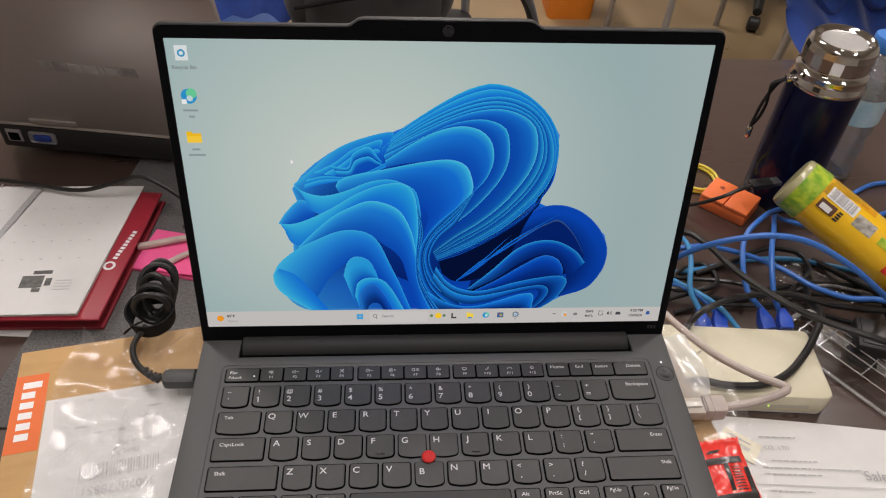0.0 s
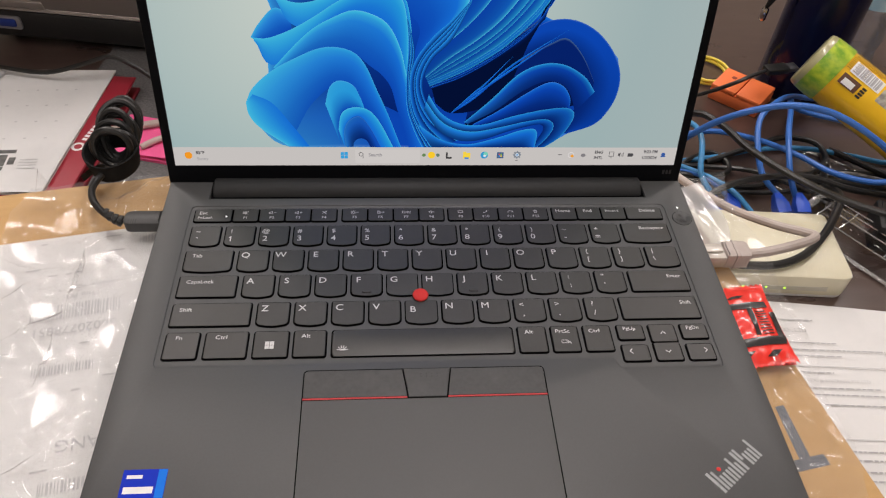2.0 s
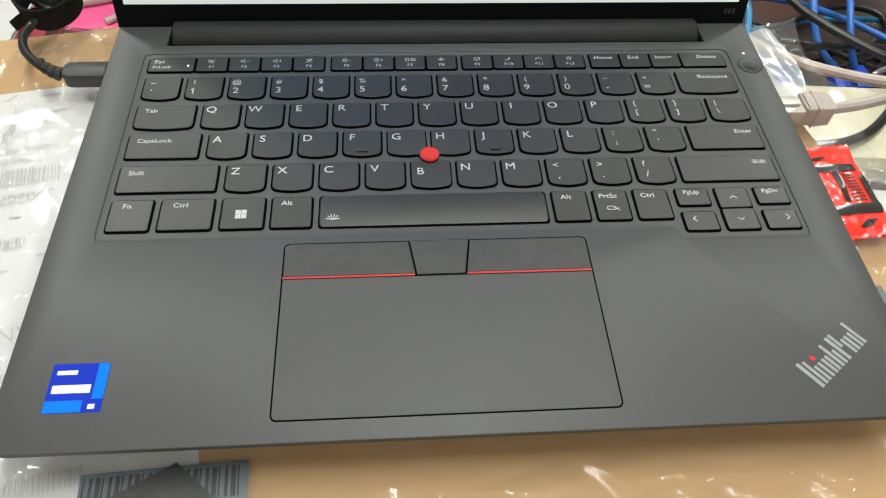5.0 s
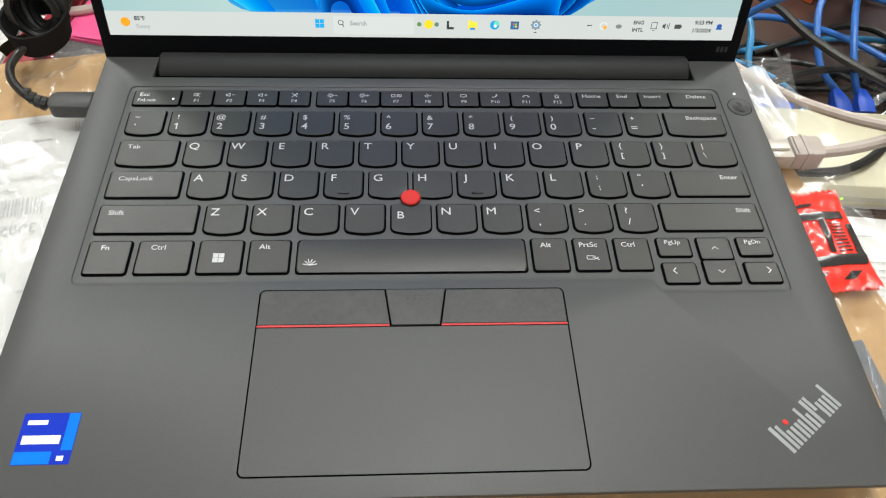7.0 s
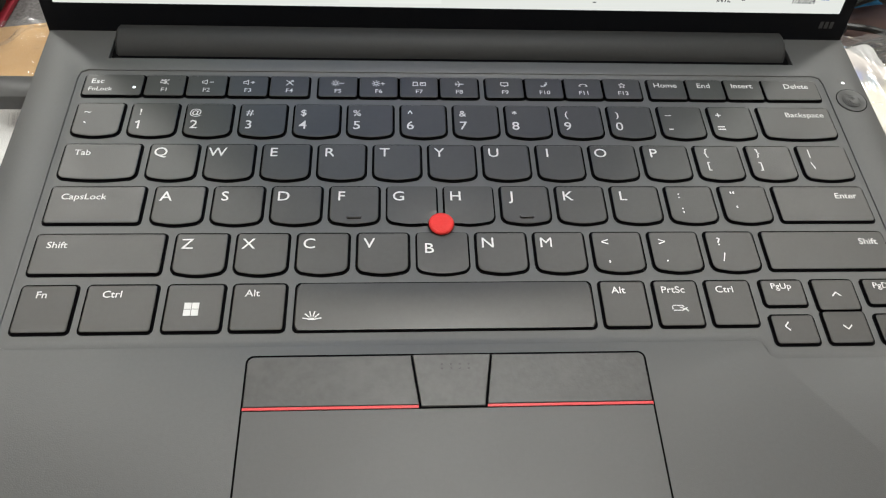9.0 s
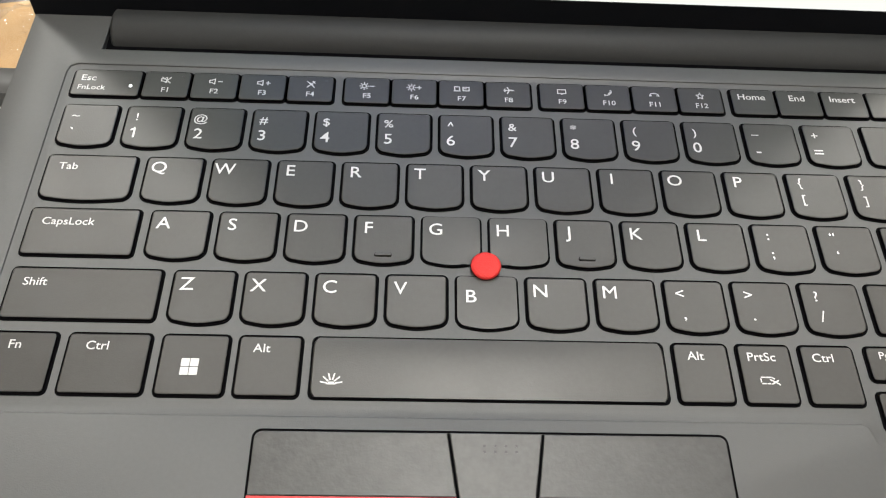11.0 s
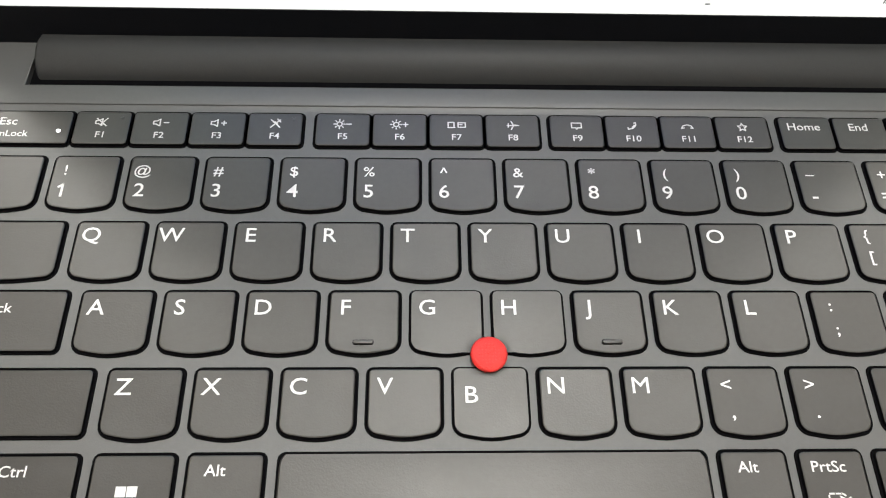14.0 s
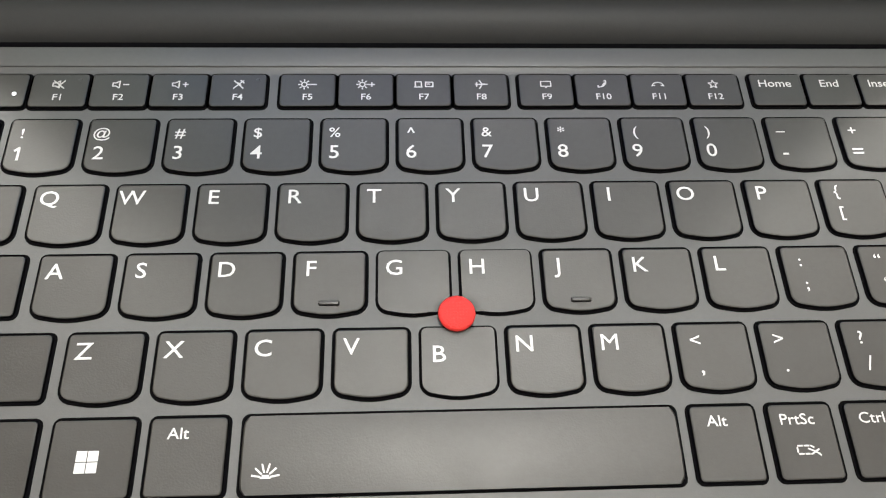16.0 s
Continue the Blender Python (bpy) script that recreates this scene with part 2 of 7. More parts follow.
# clear plastic with white mixed in, painting the highlights on the tray's edges
CLEAR_GLINT_M = film_plastic("clear_edge_glint", 0.25, 0.06, (0.97, 0.98, 0.98), 0.1, 40, 0.22, 1.2)
CLOTH_BLUE_M = mat("blue_cloth", (0.012, 0.045, 0.24), 0.9, 0.0, (0.017, 0.06, 0.29), 200, 0.9, 0.5, 700, wear=(0.009, 0.03, 0.17), wscale=9, sheen=0.3)
CLOTH_BLACK_M = mat("black_canvas", (0.026, 0.025, 0.026), 0.9, 0.0, (0.04, 0.038, 0.038), 300, 0.9, 0.5, 800, sheen=0.2)
STEEL_M = mat("painted_steel", (0.42, 0.42, 0.45), 0.4, 0.7, (0.5, 0.5, 0.52), 60, 0.9, 0.03, 300)
CHAIRBLUE_M = mat("blue_chair_plastic", (0.055, 0.16, 0.50), 0.5, 0.0, (0.06, 0.175, 0.53), 40, 0.9, 0.04, 300)
DIFF_M = glow("lamp_diffuser", (1.0, 0.97, 0.93), 5.0)
PIC = 1.32
PIC_M = picture_glow("display_picture", PIC)
WHITE_PX = glow("display_white", (0.86, 0.86, 0.85), PIC)


# ---- mesh helpers ----
def thing(name, at, label, category, group="", kind="", turn=0.0):
    ob = new(name)
    ob.empty_display_size = 0.02
    ob.matrix_basis = pose(*at, 0, 0, turn)
    return tagged(ob, label, category, group, kind)


def mesh_of(name, bm, material, smooth=True):
    bmesh.ops.recalc_face_normals(bm, faces=bm.faces)
    me = bpy.data.meshes.new(name)
    for f in bm.faces:
        f.smooth = smooth
    bm.to_mesh(me)
    bm.free()
    me.materials.append(material)
    return me


def auto_sharp(me, deg=35):
    """Marks the edges steeper than deg as sharp, so that smooth shading keeps them crisp."""
    b = bmesh.new()
    b.from_mesh(me)
    for e in b.edges:
        e.smooth = not (len(e.link_faces) == 2 and e.calc_face_angle(0) > radians(deg))
    b.to_mesh(me)
    b.free()


def part(name, bm, material, parent, label="", smooth=True, sharp=35):
    """Links a bmesh as one mesh under a thing or a part."""
    me = mesh_of(name, bm, material, smooth)
    if smooth and sharp:
        auto_sharp(me, sharp)
    ob = new(name, me)
    ob.parent = parent
    if label:
        tagged(ob, label)
    return ob


def whole(name, bm, material, at, label, category, group="", kind="", turn=0.0, smooth=True):
    """A thing that is one mesh."""
    me = mesh_of(name, bm, material, smooth)
    if smooth:
        auto_sharp(me)
    ob = new(name, me)
    ob.matrix_basis = pose(*at, 0, 0, turn)
    return tagged(ob, label, category, group, kind)


def brick(bm, x0, x1, y0, y1, z0, z1, bevel=0.0, seg=2):
    vs = [bm.verts.new((x, y, z)) for z in (z0, z1) for x, y in ((x0, y0), (x1, y0), (x1, y1), (x0, y1))]
    fs = [bm.faces.new([vs[i] for i in q]) for q in ((3, 2, 1, 0), (4, 5, 6, 7), (0, 1, 5, 4), (1, 2, 6, 5), (2, 3, 7, 6), (3, 0, 4, 7))]
    if bevel:
        es = list({e for f in fs for e in f.edges})
        bmesh.ops.bevel(bm, geom=es, offset=bevel, segments=seg, affect="EDGES", profile=0.5)
    return bm


def block(x0, x1, y0, y1, z0, z1, bevel=0.0, seg=2):
    return brick(bmesh.new(), x0, x1, y0, y1, z0, z1, bevel, seg)


def round_rect(x0, x1, y0, y1, r, n=5):
    """The outline of a rectangle, counter-clockwise; r: one radius, or those of the corners from low left on."""
    rs = r if isinstance(r, (tuple, list)) else (r,) * 4
    pts = []
    for (cx, cy, sx, sy), a0, q in zip(((x0, y0, 1, 1), (x1, y0, -1, 1), (x1, y1, -1, -1), (x0, y1, 1, -1)), (180, 270, 0, 90), rs):
        if q <= 0:
            pts.append((cx, cy))
            continue
        for i in range(n + 1):
            a = radians(a0 + 90 * i / n)
            pts.append((cx + sx * q + q * math.cos(a), cy + sy * q + q * math.sin(a)))
    return pts


def inset(pts, d):
    """An outline moved inwards by d (outwards where d is negative)."""
    out, n = [], len(pts)
    for i in range(n):
        a, p, b = Vector(pts[i - 1]), Vector(pts[i]), Vector(pts[(i + 1) % n])
        t = ((p - a).normalized() + (b - p).normalized())
        t = t.normalized() if t.length > 1e-9 else (b - p).normalized()
        k = max(0.5, abs(t.dot((b - p).normalized())))
        nrm = Vector((-t.y, t.x))
        out.append(tuple(p + nrm * d / k))
    return out


def prism(bm, loops, cap0=True, cap1=True):
    """Skins outlines at heights: loops of (outline, z), all with the same number of points."""
    rings = [[bm.verts.new((x, y, z)) for x, y in pts] for pts, z in loops]
    n = len(rings[0])
    for a, b in zip(rings, rings[1:]):
        for i in range(n):
            bm.faces.new((a[i], a[(i + 1) % n], b[(i + 1) % n], b[i]))
    if cap0:
        bm.faces.new(rings[0][::-1])
    if cap1:
        bm.faces.new(rings[-1])
    return rings


def slab(pts, z0, z1, edge=0.0):
    """A plate with the outline pts and, if edge is given, eased upper and lower edges."""
    bm = bmesh.new()
    if edge:
        prism(bm, [(inset(pts, edge), z0), (pts, z0 + edge), (pts, z1 - edge), (inset(pts, edge * 0.3), z1 - edge * 0.3), (inset(pts, edge), z1)])
    else:
        prism(bm, [(pts, z0), (pts, z1)])
    return bm


def frame_plate(outer, inner, z0, z1):
    """A plate with an opening that goes through it."""
    bm = bmesh.new()
    ring = {}
    for z in (z0, z1):
        for key, pts in (("o", outer), ("i", inner)):
            vs = [bm.verts.new((x, y, z)) for x, y in pts]
            ring[key, z] = vs
            for i in range(len(vs)):
                bm.edges.new((vs[i - 1], vs[i]))
        es = [bm.edges.get((ring[k, z][i - 1], ring[k, z][i])) for k in "oi" for i in range(len(ring[k, z]))]
        bmesh.ops.triangle_fill(bm, use_beauty=True, use_dissolve=False, edges=es)
    for key in "oi":
        a, b = ring[key, z0], ring[key, z1]
        for i in range(len(a)):
            bm.faces.new((a[i - 1], a[i], b[i], b[i - 1]))
    return bm


def lathe(bm, profile, n=32, cap0=True, cap1=True):
    """A turned body round z: profile of (radius, z)."""
    rings = [[bm.verts.new((r * math.cos(2 * math.pi * i / n), r * math.sin(2 * math.pi * i / n), z)) for i in range(n)] for r, z in profile]
    for a, b in zip(rings, rings[1:]):
        for i in range(n):
            bm.faces.new((a[i], a[(i + 1) % n], b[(i + 1) % n], b[i]))
    if cap0:
        bm.faces.new(rings[0][::-1])
    if cap1:
        bm.faces.new(rings[-1])
    return bm


def smooth_path(pts, step=6):
    """A Catmull-Rom curve through the points."""
    p = [Vector(q) for q in pts]
    p = [2 * p[0] - p[1]] + p + [2 * p[-1] - p[-2]]
    out = []
    for a, b, c, d in zip(p, p[1:], p[2:], p[3:]):
        for i in range(step):
            t = i / step
            out.append(0.5 * (2 * b + (c - a) * t + (2 * a - 5 * b + 4 * c - d) * t * t + (3 * b - a - 3 * c + d) * t ** 3))
    return out + [p[-2]]


def tube(bm, pts, r, n=8, step=6, flat=1.0, closed=False):
    """A cable along the points; r is a radius or one for each end."""
    path = smooth_path(pts, step) if step > 1 else [Vector(q) for q in pts]
    r0, r1 = r if isinstance(r, tuple) else (r, r)
    side, rings = None, []
    for i, q in enumerate(path):
        d = (path[min(i + 1, len(path) - 1)] - path[max(i - 1, 0)]).normalized()
        if side is None:
            side = d.cross(Vector((0, 0, 1)))
            side = side.normalized() if side.length > 1e-4 else Vector((1, 0, 0))
        side = (side - d * side.dot(d)).normalized()
        up = side.cross(d)
        rr = r0 + (r1 - r0) * i / max(1, len(path) - 1)
        rings.append([bm.verts.new(q + side * rr * math.cos(2 * math.pi * k / n) + up * rr * flat * math.sin(2 * math.pi * k / n)) for k in range(n)])
    for a, b in zip(rings, rings[1:]):
        for i in range(n):
            bm.faces.new((a[i], a[(i + 1) % n], b[(i + 1) % n], b[i]))
    bm.faces.new(rings[0][::-1])
    bm.faces.new(rings[-1])
    return bm


def moved(bm, m):
    bmesh.ops.transform(bm, matrix=m, verts=bm.verts)
    return bm


def text_mesh(words, size, align="CENTER", bold=0.0):
    """Flat letters in Blender's own font, centred on the origin by their middle height."""
    cu = bpy.data.curves.new("letters", "FONT")
    cu.body, cu.size, cu.align_x, cu.align_y, cu.offset, cu.resolution_u = words, size, align, "CENTER", bold, 3
    tmp = bpy.data.objects.new("letters", cu)
    me = bpy.data.meshes.new_from_object(tmp)
    bpy.data.objects.remove(tmp)
    bpy.data.curves.remove(cu)
    bm = bmesh.new()
    bm.from_mesh(me)
    bpy.data.meshes.remove(me)
    return bm


def words_on(name, words, size, m, material, parent, align="CENTER", bold=0.0, label=""):
    return part(name, moved(text_mesh(words, size, align, bold), m), material, parent, label, smooth=False)


def flat_rects(rects, z=0.0):
    """Thin printed bars: (x0, x1, y0, y1) each, 0.05 mm thick."""
    bm = bmesh.new()
    for x0, x1, y0, y1 in rects:
        brick(bm, x0, x1, y0, y1, z, z + 0.00005)
    return bm


def sheet(nx, ny, fn):
    """A wavy sheet: fn(s, t) gives the place for s, t from 0 to 1."""
    bm = bmesh.new()
    g = [[bm.verts.new(fn(i / nx, j / ny)) for i in range(nx + 1)] for j in range(ny + 1)]
    for j in range(ny):
        for i in range(nx):
            bm.faces.new((g[j][i], g[j][i + 1], g[j + 1][i + 1], g[j + 1][i]))
    return bm


# ---- the room ----
def room():
    fl = whole("floor", block(-3.6, 3.8, -3.0, 5.0, -0.1, 0.0), FLOOR_M, (0, 0, 0), "beige polished tile floor", "floor", kind="structure", smooth=False)
    whole("ceiling", block(-3.6, 3.8, -3.0, 5.0, CEIL, CEIL + 0.1), CEIL_M, (0, 0, 0), "white tiled office ceiling", "ceiling", kind="structure", smooth=False)
    for name, b in (("wall_west", (-3.7, -3.6, -3.0, 5.0)), ("wall_east", (3.8, 3.9, -3.0, 5.0)), ("wall_south", (-3.7, 3.9, -3.1, -3.0)), ("wall_north", (-3.7, 3.9, 5.0, 5.1))):
        whole(name, block(*b, -0.1, CEIL + 0.1), WALL_M, (0, 0, 0), "plain off-white painted wall", "wall", kind="structure", smooth=False)
    first = None
    for px, py, watts, turn in PANELS:
        if first is None:
            first = thing("ceiling_light", (px, py, CEIL - 0.05), "white metal ceiling light with a lit diffuser", "ceiling light", "ceiling lights")
            part("frame", frame_plate(round_rect(-0.14, 0.14, -0.60, 0.60, 0.005, 2), round_rect(-0.125, 0.125, -0.585, 0.585, 0.003, 2), 0.0, 0.05), STEEL_M, first)
            part("diffuser", block(-0.124, 0.124, -0.584, 0.584, 0.02, 0.045), DIFF_M, first, "glowing white diffuser")
        else:
            copy_thing(first, pose(px, py, CEIL - 0.05, 0, 0, turn))


room()

# ---- the laptop ----
laptop = thing("laptop", (0, 0.107, BOXTOP), "open graphite laptop with a lit display on a cardboard box", "laptop")
OFF = Matrix.Translation((0, -0.107, DECK - BOXTOP))


def lap(name, bm, material, parent=laptop, label="", smooth=True, sharp=35):
    """A piece of the laptop, given from the middle of the front edge at the height of the palm rest."""
    return part(name, moved(bm, OFF), material, parent, label, smooth, sharp)


MM = 0.001


def mm(pts):
    return [(x * MM, y * MM) for x, y in pts]


# the lower case, the palm rest with the keyboard's hollow and the notch for the hinge
case = bmesh.new()
prism(case, [(mm(round_rect(-140, 140, 14, 205, 8, 10)), -0.0185), (mm(round_rect(-147, 147, 6, 211, 8, 10)), -0.0165), (mm(round_rect(-154.0, 154.0, -0.2, 215.5, 8, 10)), -0.0050), (mm(round_rect(-155.6, 155.6, -1.2, 216, 8, 10)), -0.0024)])
lap("base", case, SHELL_M, label="dark grey lower case with a tapered edge")
outer = mm(round_rect(-156.5, 156.5, -2, 216.5, (8, 8, 0, 0), 10))
k = outer.index((156.5 * MM, 216.5 * MM)) + 1
outer = outer[:k] + mm([(131.6, 216.5), (131.8, 200.4), (-131.8, 200.4), (-131.6, 216.5)]) + outer[k:]
# the hollow reaches lower round the arrow keys
hollow = mm([(-140, 85), (-139.2, 82.4), (-137, 81.6), (84.5, 81.6), (86.2, 80.8), (86.8, 79), (87.6, 76.6), (89.6, 75.6), (138, 75.6), (140, 76.6), (140.6, 79),
             (140.6, 190.5), (139.8, 193), (137.5, 194), (-137.5, 194), (-139.7, 193), (-140.4, 190.5)])
deck = frame_plate(outer, hollow, -0.0022, 0.0)
bmesh.ops.bevel(deck, geom=[e for e in deck.edges if all(abs(v.co.z) < 1e-6 for v in e.verts) and any(len(f.verts) == 4 for f in e.link_faces)], offset=0.0005, segments=2, affect="EDGES", profile=0.5)
lap("palm_rest", deck, DECK_M, label="matte graphite palm rest")
floor_bm = bmesh.new()
prism(floor_bm, [(inset(hollow, -0.0004), -0.0004), (inset(hollow, 0.0010), -0.0008), (inset(hollow, 0.0022), -0.00095)], cap0=False)
lap("keyboard_tray", floor_bm, DECK_M, label="sunken graphite keyboard tray")
for sx in (-1, 1):
    lap("rubber_foot", slab(mm(round_rect(sx * 100 - 30, sx * 100 + 30, 190, 198, 4)), -0.0200, -0.0178), DARK_M)

# hinge cover
barrel = lathe(bmesh.new(), [(0.0080, -0.1302), (0.0090, -0.1292), (0.0090, 0.1292), (0.0080, 0.1302)], 40)
moved(barrel, Matrix.Translation((0, 0.2118, -0.0056)) @ Euler((0, radians(90), 0)).to_matrix().to_4x4())
lap("hinge_cover", barrel, HINGE_M, label="long rounded dark grey hinge cover")
# added black strip that paints the shadow in the gap before the hinge
lap("hinge_gap_shade", block(-0.1316, 0.1316, 0.2000, 0.2158, -0.0030, -0.0021), SHADE_M)


# ---- keys ----
def key_outline(x0, x1, y0, y1, curved):
    """Straight keys have small corners; letter keys a lower edge that bulges, with wider corners."""
    if not curved:
        return round_rect(x0, x1, y0, y1, 1.1, 3)
    pts = []
    r, b, w = 2.6, 1.0, x1 - x0
    for i in range(5):
        a = radians(180 + 75 * i / 4)
        pts.append((x0 + r + r * math.cos(a), y0 + r + r * math.sin(a)))
    for i in range(1, 6):
        s = i / 6
        pts.append((x0 + r + (w - 2 * r) * s, y0 + 0.05 - b * 4 * s * (1 - s) * 0.8))
    for i in range(5):
        a = radians(285 + 75 * i / 4)
        pts.append((x1 - r + r * math.cos(a), y0 + r + r * math.sin(a)))
    for cx, a0 in ((x1 - 1.1, 0), (x0 + 1.1, 90)):
        for i in range(4):
            a = radians(a0 + 30 * i)
            pts.append((cx + 1.1 * math.cos(a), y1 - 1.1 + 1.1 * math.sin(a)))
    return pts


STICK, SCOOP = (-10.0, 124.9), 6.2


def bitten(pts):
    """An outline in millimetres without what lies in the round hollow about the pointing stick, and the arc that bounds it."""
    dense = []
    for (ax, ay), (bx, by) in zip(pts, pts[1:] + pts[:1]):
        n = max(1, int(math.hypot(bx - ax, by - ay) / 0.25))
        dense += [(ax + (bx - ax) * i / n, ay + (by - ay) * i / n) for i in range(n)]
    out = [math.hypot(x - STICK[0], y - STICK[1]) > SCOOP for x, y in dense]
    first = next(i for i in range(len(dense)) if out[i] and not out[i - 1])
    run = [dense[(first + i) % len(dense)] for i in range(len(dense)) if out[(first + i) % len(dense)]]
    a0, a1 = [math.atan2(p[1] - STICK[1], p[0] - STICK[0]) for p in (run[-1], run[0])]
    turn = (a1 - a0 + math.pi) % (2 * math.pi) - math.pi
    return run, [(a0 + turn * i / 14) for i in range(15)]


def scooped_key(x0, x1, y0, y1):
    """A letter key beside the pointing stick: a hollow is pressed into the corner or edge that faces the stick."""
    run, arc = bitten(key_outline(x0, x1, y0, y1, True))
    bm = bmesh.new()
    rings = [[(STICK[0] + r * math.cos(a), STICK[1] + r * math.sin(a), z) for a in arc] for r, z in ((SCOOP, 0.0), (5.5, -0.04), (4.9, -0.11), (4.3, -0.22), (3.7, -0.36), (3.1, -0.50))]
    grid = [[bm.verts.new((min(x1, max(x0, x)) * MM, min(y1, max(y0 - 0.4, y)) * MM, z * MM)) for x, y, z in ring] for ring in rings]
    for a, b in zip(grid, grid[1:]):
        for i in range(len(a) - 1):
            bm.faces.new((a[i], a[i + 1], b[i + 1], b[i]))
    rim = [bm.verts.new((x * MM, y * MM, 0.0)) for x, y in run]
    foot = [bm.verts.new((x * MM, y * MM, -0.0020)) for x, y in run]
    for i in range(len(rim) - 1):
        bm.faces.new((rim[i], rim[i + 1], foot[i + 1], foot[i]))
    bm.faces.new(rim + grid[0])
    bm.normal_update()
    bmesh.ops.triangulate(bm, faces=[f for f in bm.faces if len(f.verts) > 4])
    ob = lap("key", bm, KEY_M, sharp=24)
    # upright sides get near-black, painting the shade between keys
    ob.data.materials.append(SHADE_M)
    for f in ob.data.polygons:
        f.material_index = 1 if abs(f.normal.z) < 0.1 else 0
    return ob


def key_gap_shade(ob, x0, x1, y0, y1, curved):
    # black sheet on the tray, painting the shade in the gap round the key
    around, gap_shade = mm(key_outline(x0, x1, y0, y1, curved)), bmesh.new()
    prism(gap_shade, [(inset(around, -0.00068), -0.0012), (inset(around, -0.00064), -0.00085)], cap0=False)
    lap("gap_shade", gap_shade, SHADE_M, ob, smooth=False)
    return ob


def bar_key(x0, x1, y0, y1, rise=0.50):
    """The space bar: a long key whose top is arched from front to back."""
    n, ends = 14, 1.0
    bm, rows = bmesh.new(), []
    for j in range(n + 1):
        v = j / n
        y, z = y0 + (y1 - y0) * v, rise * (1 - (2 * v - 1) ** 2) - 0.2
        e = ends * (1 - min(1, min(v, 1 - v) * 8)) ** 2
        rows.append([bm.verts.new((x * MM, y * MM, h * MM)) for x, h in ((x0 + e, -2.0), (x0 + e, z - 0.35), (x0 + e + 0.35, z), (x1 - e - 0.35, z), (x1 - e, z - 0.35), (x1 - e, -2.0))])
    for a, b in zip(rows, rows[1:]):
        for i in range(5):
            bm.faces.new((a[i], a[i + 1], b[i + 1], b[i]))
    bm.faces.new(rows[0][::-1])
    bm.faces.new(rows[-1])
    ob = lap("key", bm, KEY_M, sharp=40)
    # steep sides of the bar are coloured near-black as shade
    ob.data.materials.append(SHADE_M)
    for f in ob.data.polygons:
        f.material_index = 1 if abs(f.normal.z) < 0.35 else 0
    return key_gap_shade(ob, x0, x1, y0, y1, False)


def key(x0, x1, y0, y1, curved=False, dish=0.10):
    if curved and x0 < STICK[0] + 6 and x1 > STICK[0] - 6 and y0 < STICK[1] + 4 and y1 > STICK[1] - 4:
        return key_gap_shade(scooped_key(x0, x1, y0, y1), x0, x1, y0, y1, True)
    pts = mm(key_outline(x0, x1, y0, y1, curved))
    bm = bmesh.new()
    rings = prism(bm, [(inset(pts, 0.0001), -0.0020), (inset(pts, 0.00002), -0.00055), (inset(pts, 0.00016), -0.00016), (inset(pts, 0.0004), 0.0)], cap1=False)
    rings_in = [(0.0022, -dish * 0.5)]
    top, n = rings[-1], len(pts)
    for d, z in rings_in:
        cx, cy, hw, hh = (x0 + x1) / 2 * MM, (y0 + y1) / 2 * MM, (x1 - x0) / 2 * MM, (y1 - y0) / 2 * MM
        inner = [bm.verts.new((cx + (x - cx) * (1 - d / hw), cy + (y - cy) * (1 - d / hh), z * MM)) for x, y in pts]
        for i in range(n):
            bm.faces.new((top[i], top[(i + 1) % n], inner[(i + 1) % n], inner[i]))
        top = inner
    mid = bm.verts.new(((x0 + x1) / 2 * MM, (y0 + y1) / 2 * MM, -dish * MM))
    for i in range(n):
        bm.faces.new((top[i], top[(i + 1) % n], mid))
    ob = lap("key", bm, KEY_M, sharp=24)
    # side and bottom faces painted near-black for the shade below the key's top
    ob.data.materials.append(SHADE_M)
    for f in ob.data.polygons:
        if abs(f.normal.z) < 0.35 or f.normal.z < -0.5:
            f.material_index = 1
    return key_gap_shade(ob, x0, x1, y0, y1, curved)


def legend(parent, words, x, y, size, align="CENTER", bold=0.0):
    m = OFF @ Matrix.Translation((x * MM, y * MM, 0.00004))
    bm = moved(text_mesh(words, size * (1.38 if len(words) == 1 else 1.32) * MM, align, (0.0 if words == "M" else 0.006 if len(words) == 1 else 0.008) * size * MM), m @ Matrix.Diagonal((1.1, 1, 1, 1)))
    return part("legend", bm, LEGEND_M, parent, smooth=False)


def strokes(parent, segs, x, y, w=0.32, scale=1.0, z=0.00004):
    """A small printed sign out of strokes (x0, y0, x1, y1) in millimetres round x, y."""
    bm = bmesh.new()
    for a, b, c, d in segs:
        p, q = Vector((a, b)) * scale, Vector((c, d)) * scale
        t = (q - p)
        t = t.normalized() if t.length > 1e-6 else Vector((1, 0))
        s = Vector((-t.y, t.x)) * w / 2
        p, q = p - t * w * 0.3, q + t * w * 0.3
        bm.faces.new([bm.verts.new(((x + v.x) * MM, (y + v.y) * MM, z)) for v in (p - s, q - s, q + s, p + s)])
    return part("legend", moved(bm, OFF), LEGEND_M, parent, smooth=False)


U = 19.05
ROW_F, ROW_N, ROW_Q, ROW_A, ROW_Z, ROW_B = (181.2, 191.5), (162.5, 177.4), (143.5, 158.4), (125.3, 140.0), (106.4, 121.1), (86.5, 102.4)
SPK = [(-1.5, -0.4, -1.5, 0.4), (-1.5, 0.4, -0.9, 0.4), (-1.5, -0.4, -0.9, -0.4), (-0.9, 0.4, -0.1, 0.9), (-0.9, -0.4, -0.1, -0.9), (-0.1, 0.9, -0.1, -0.9)]
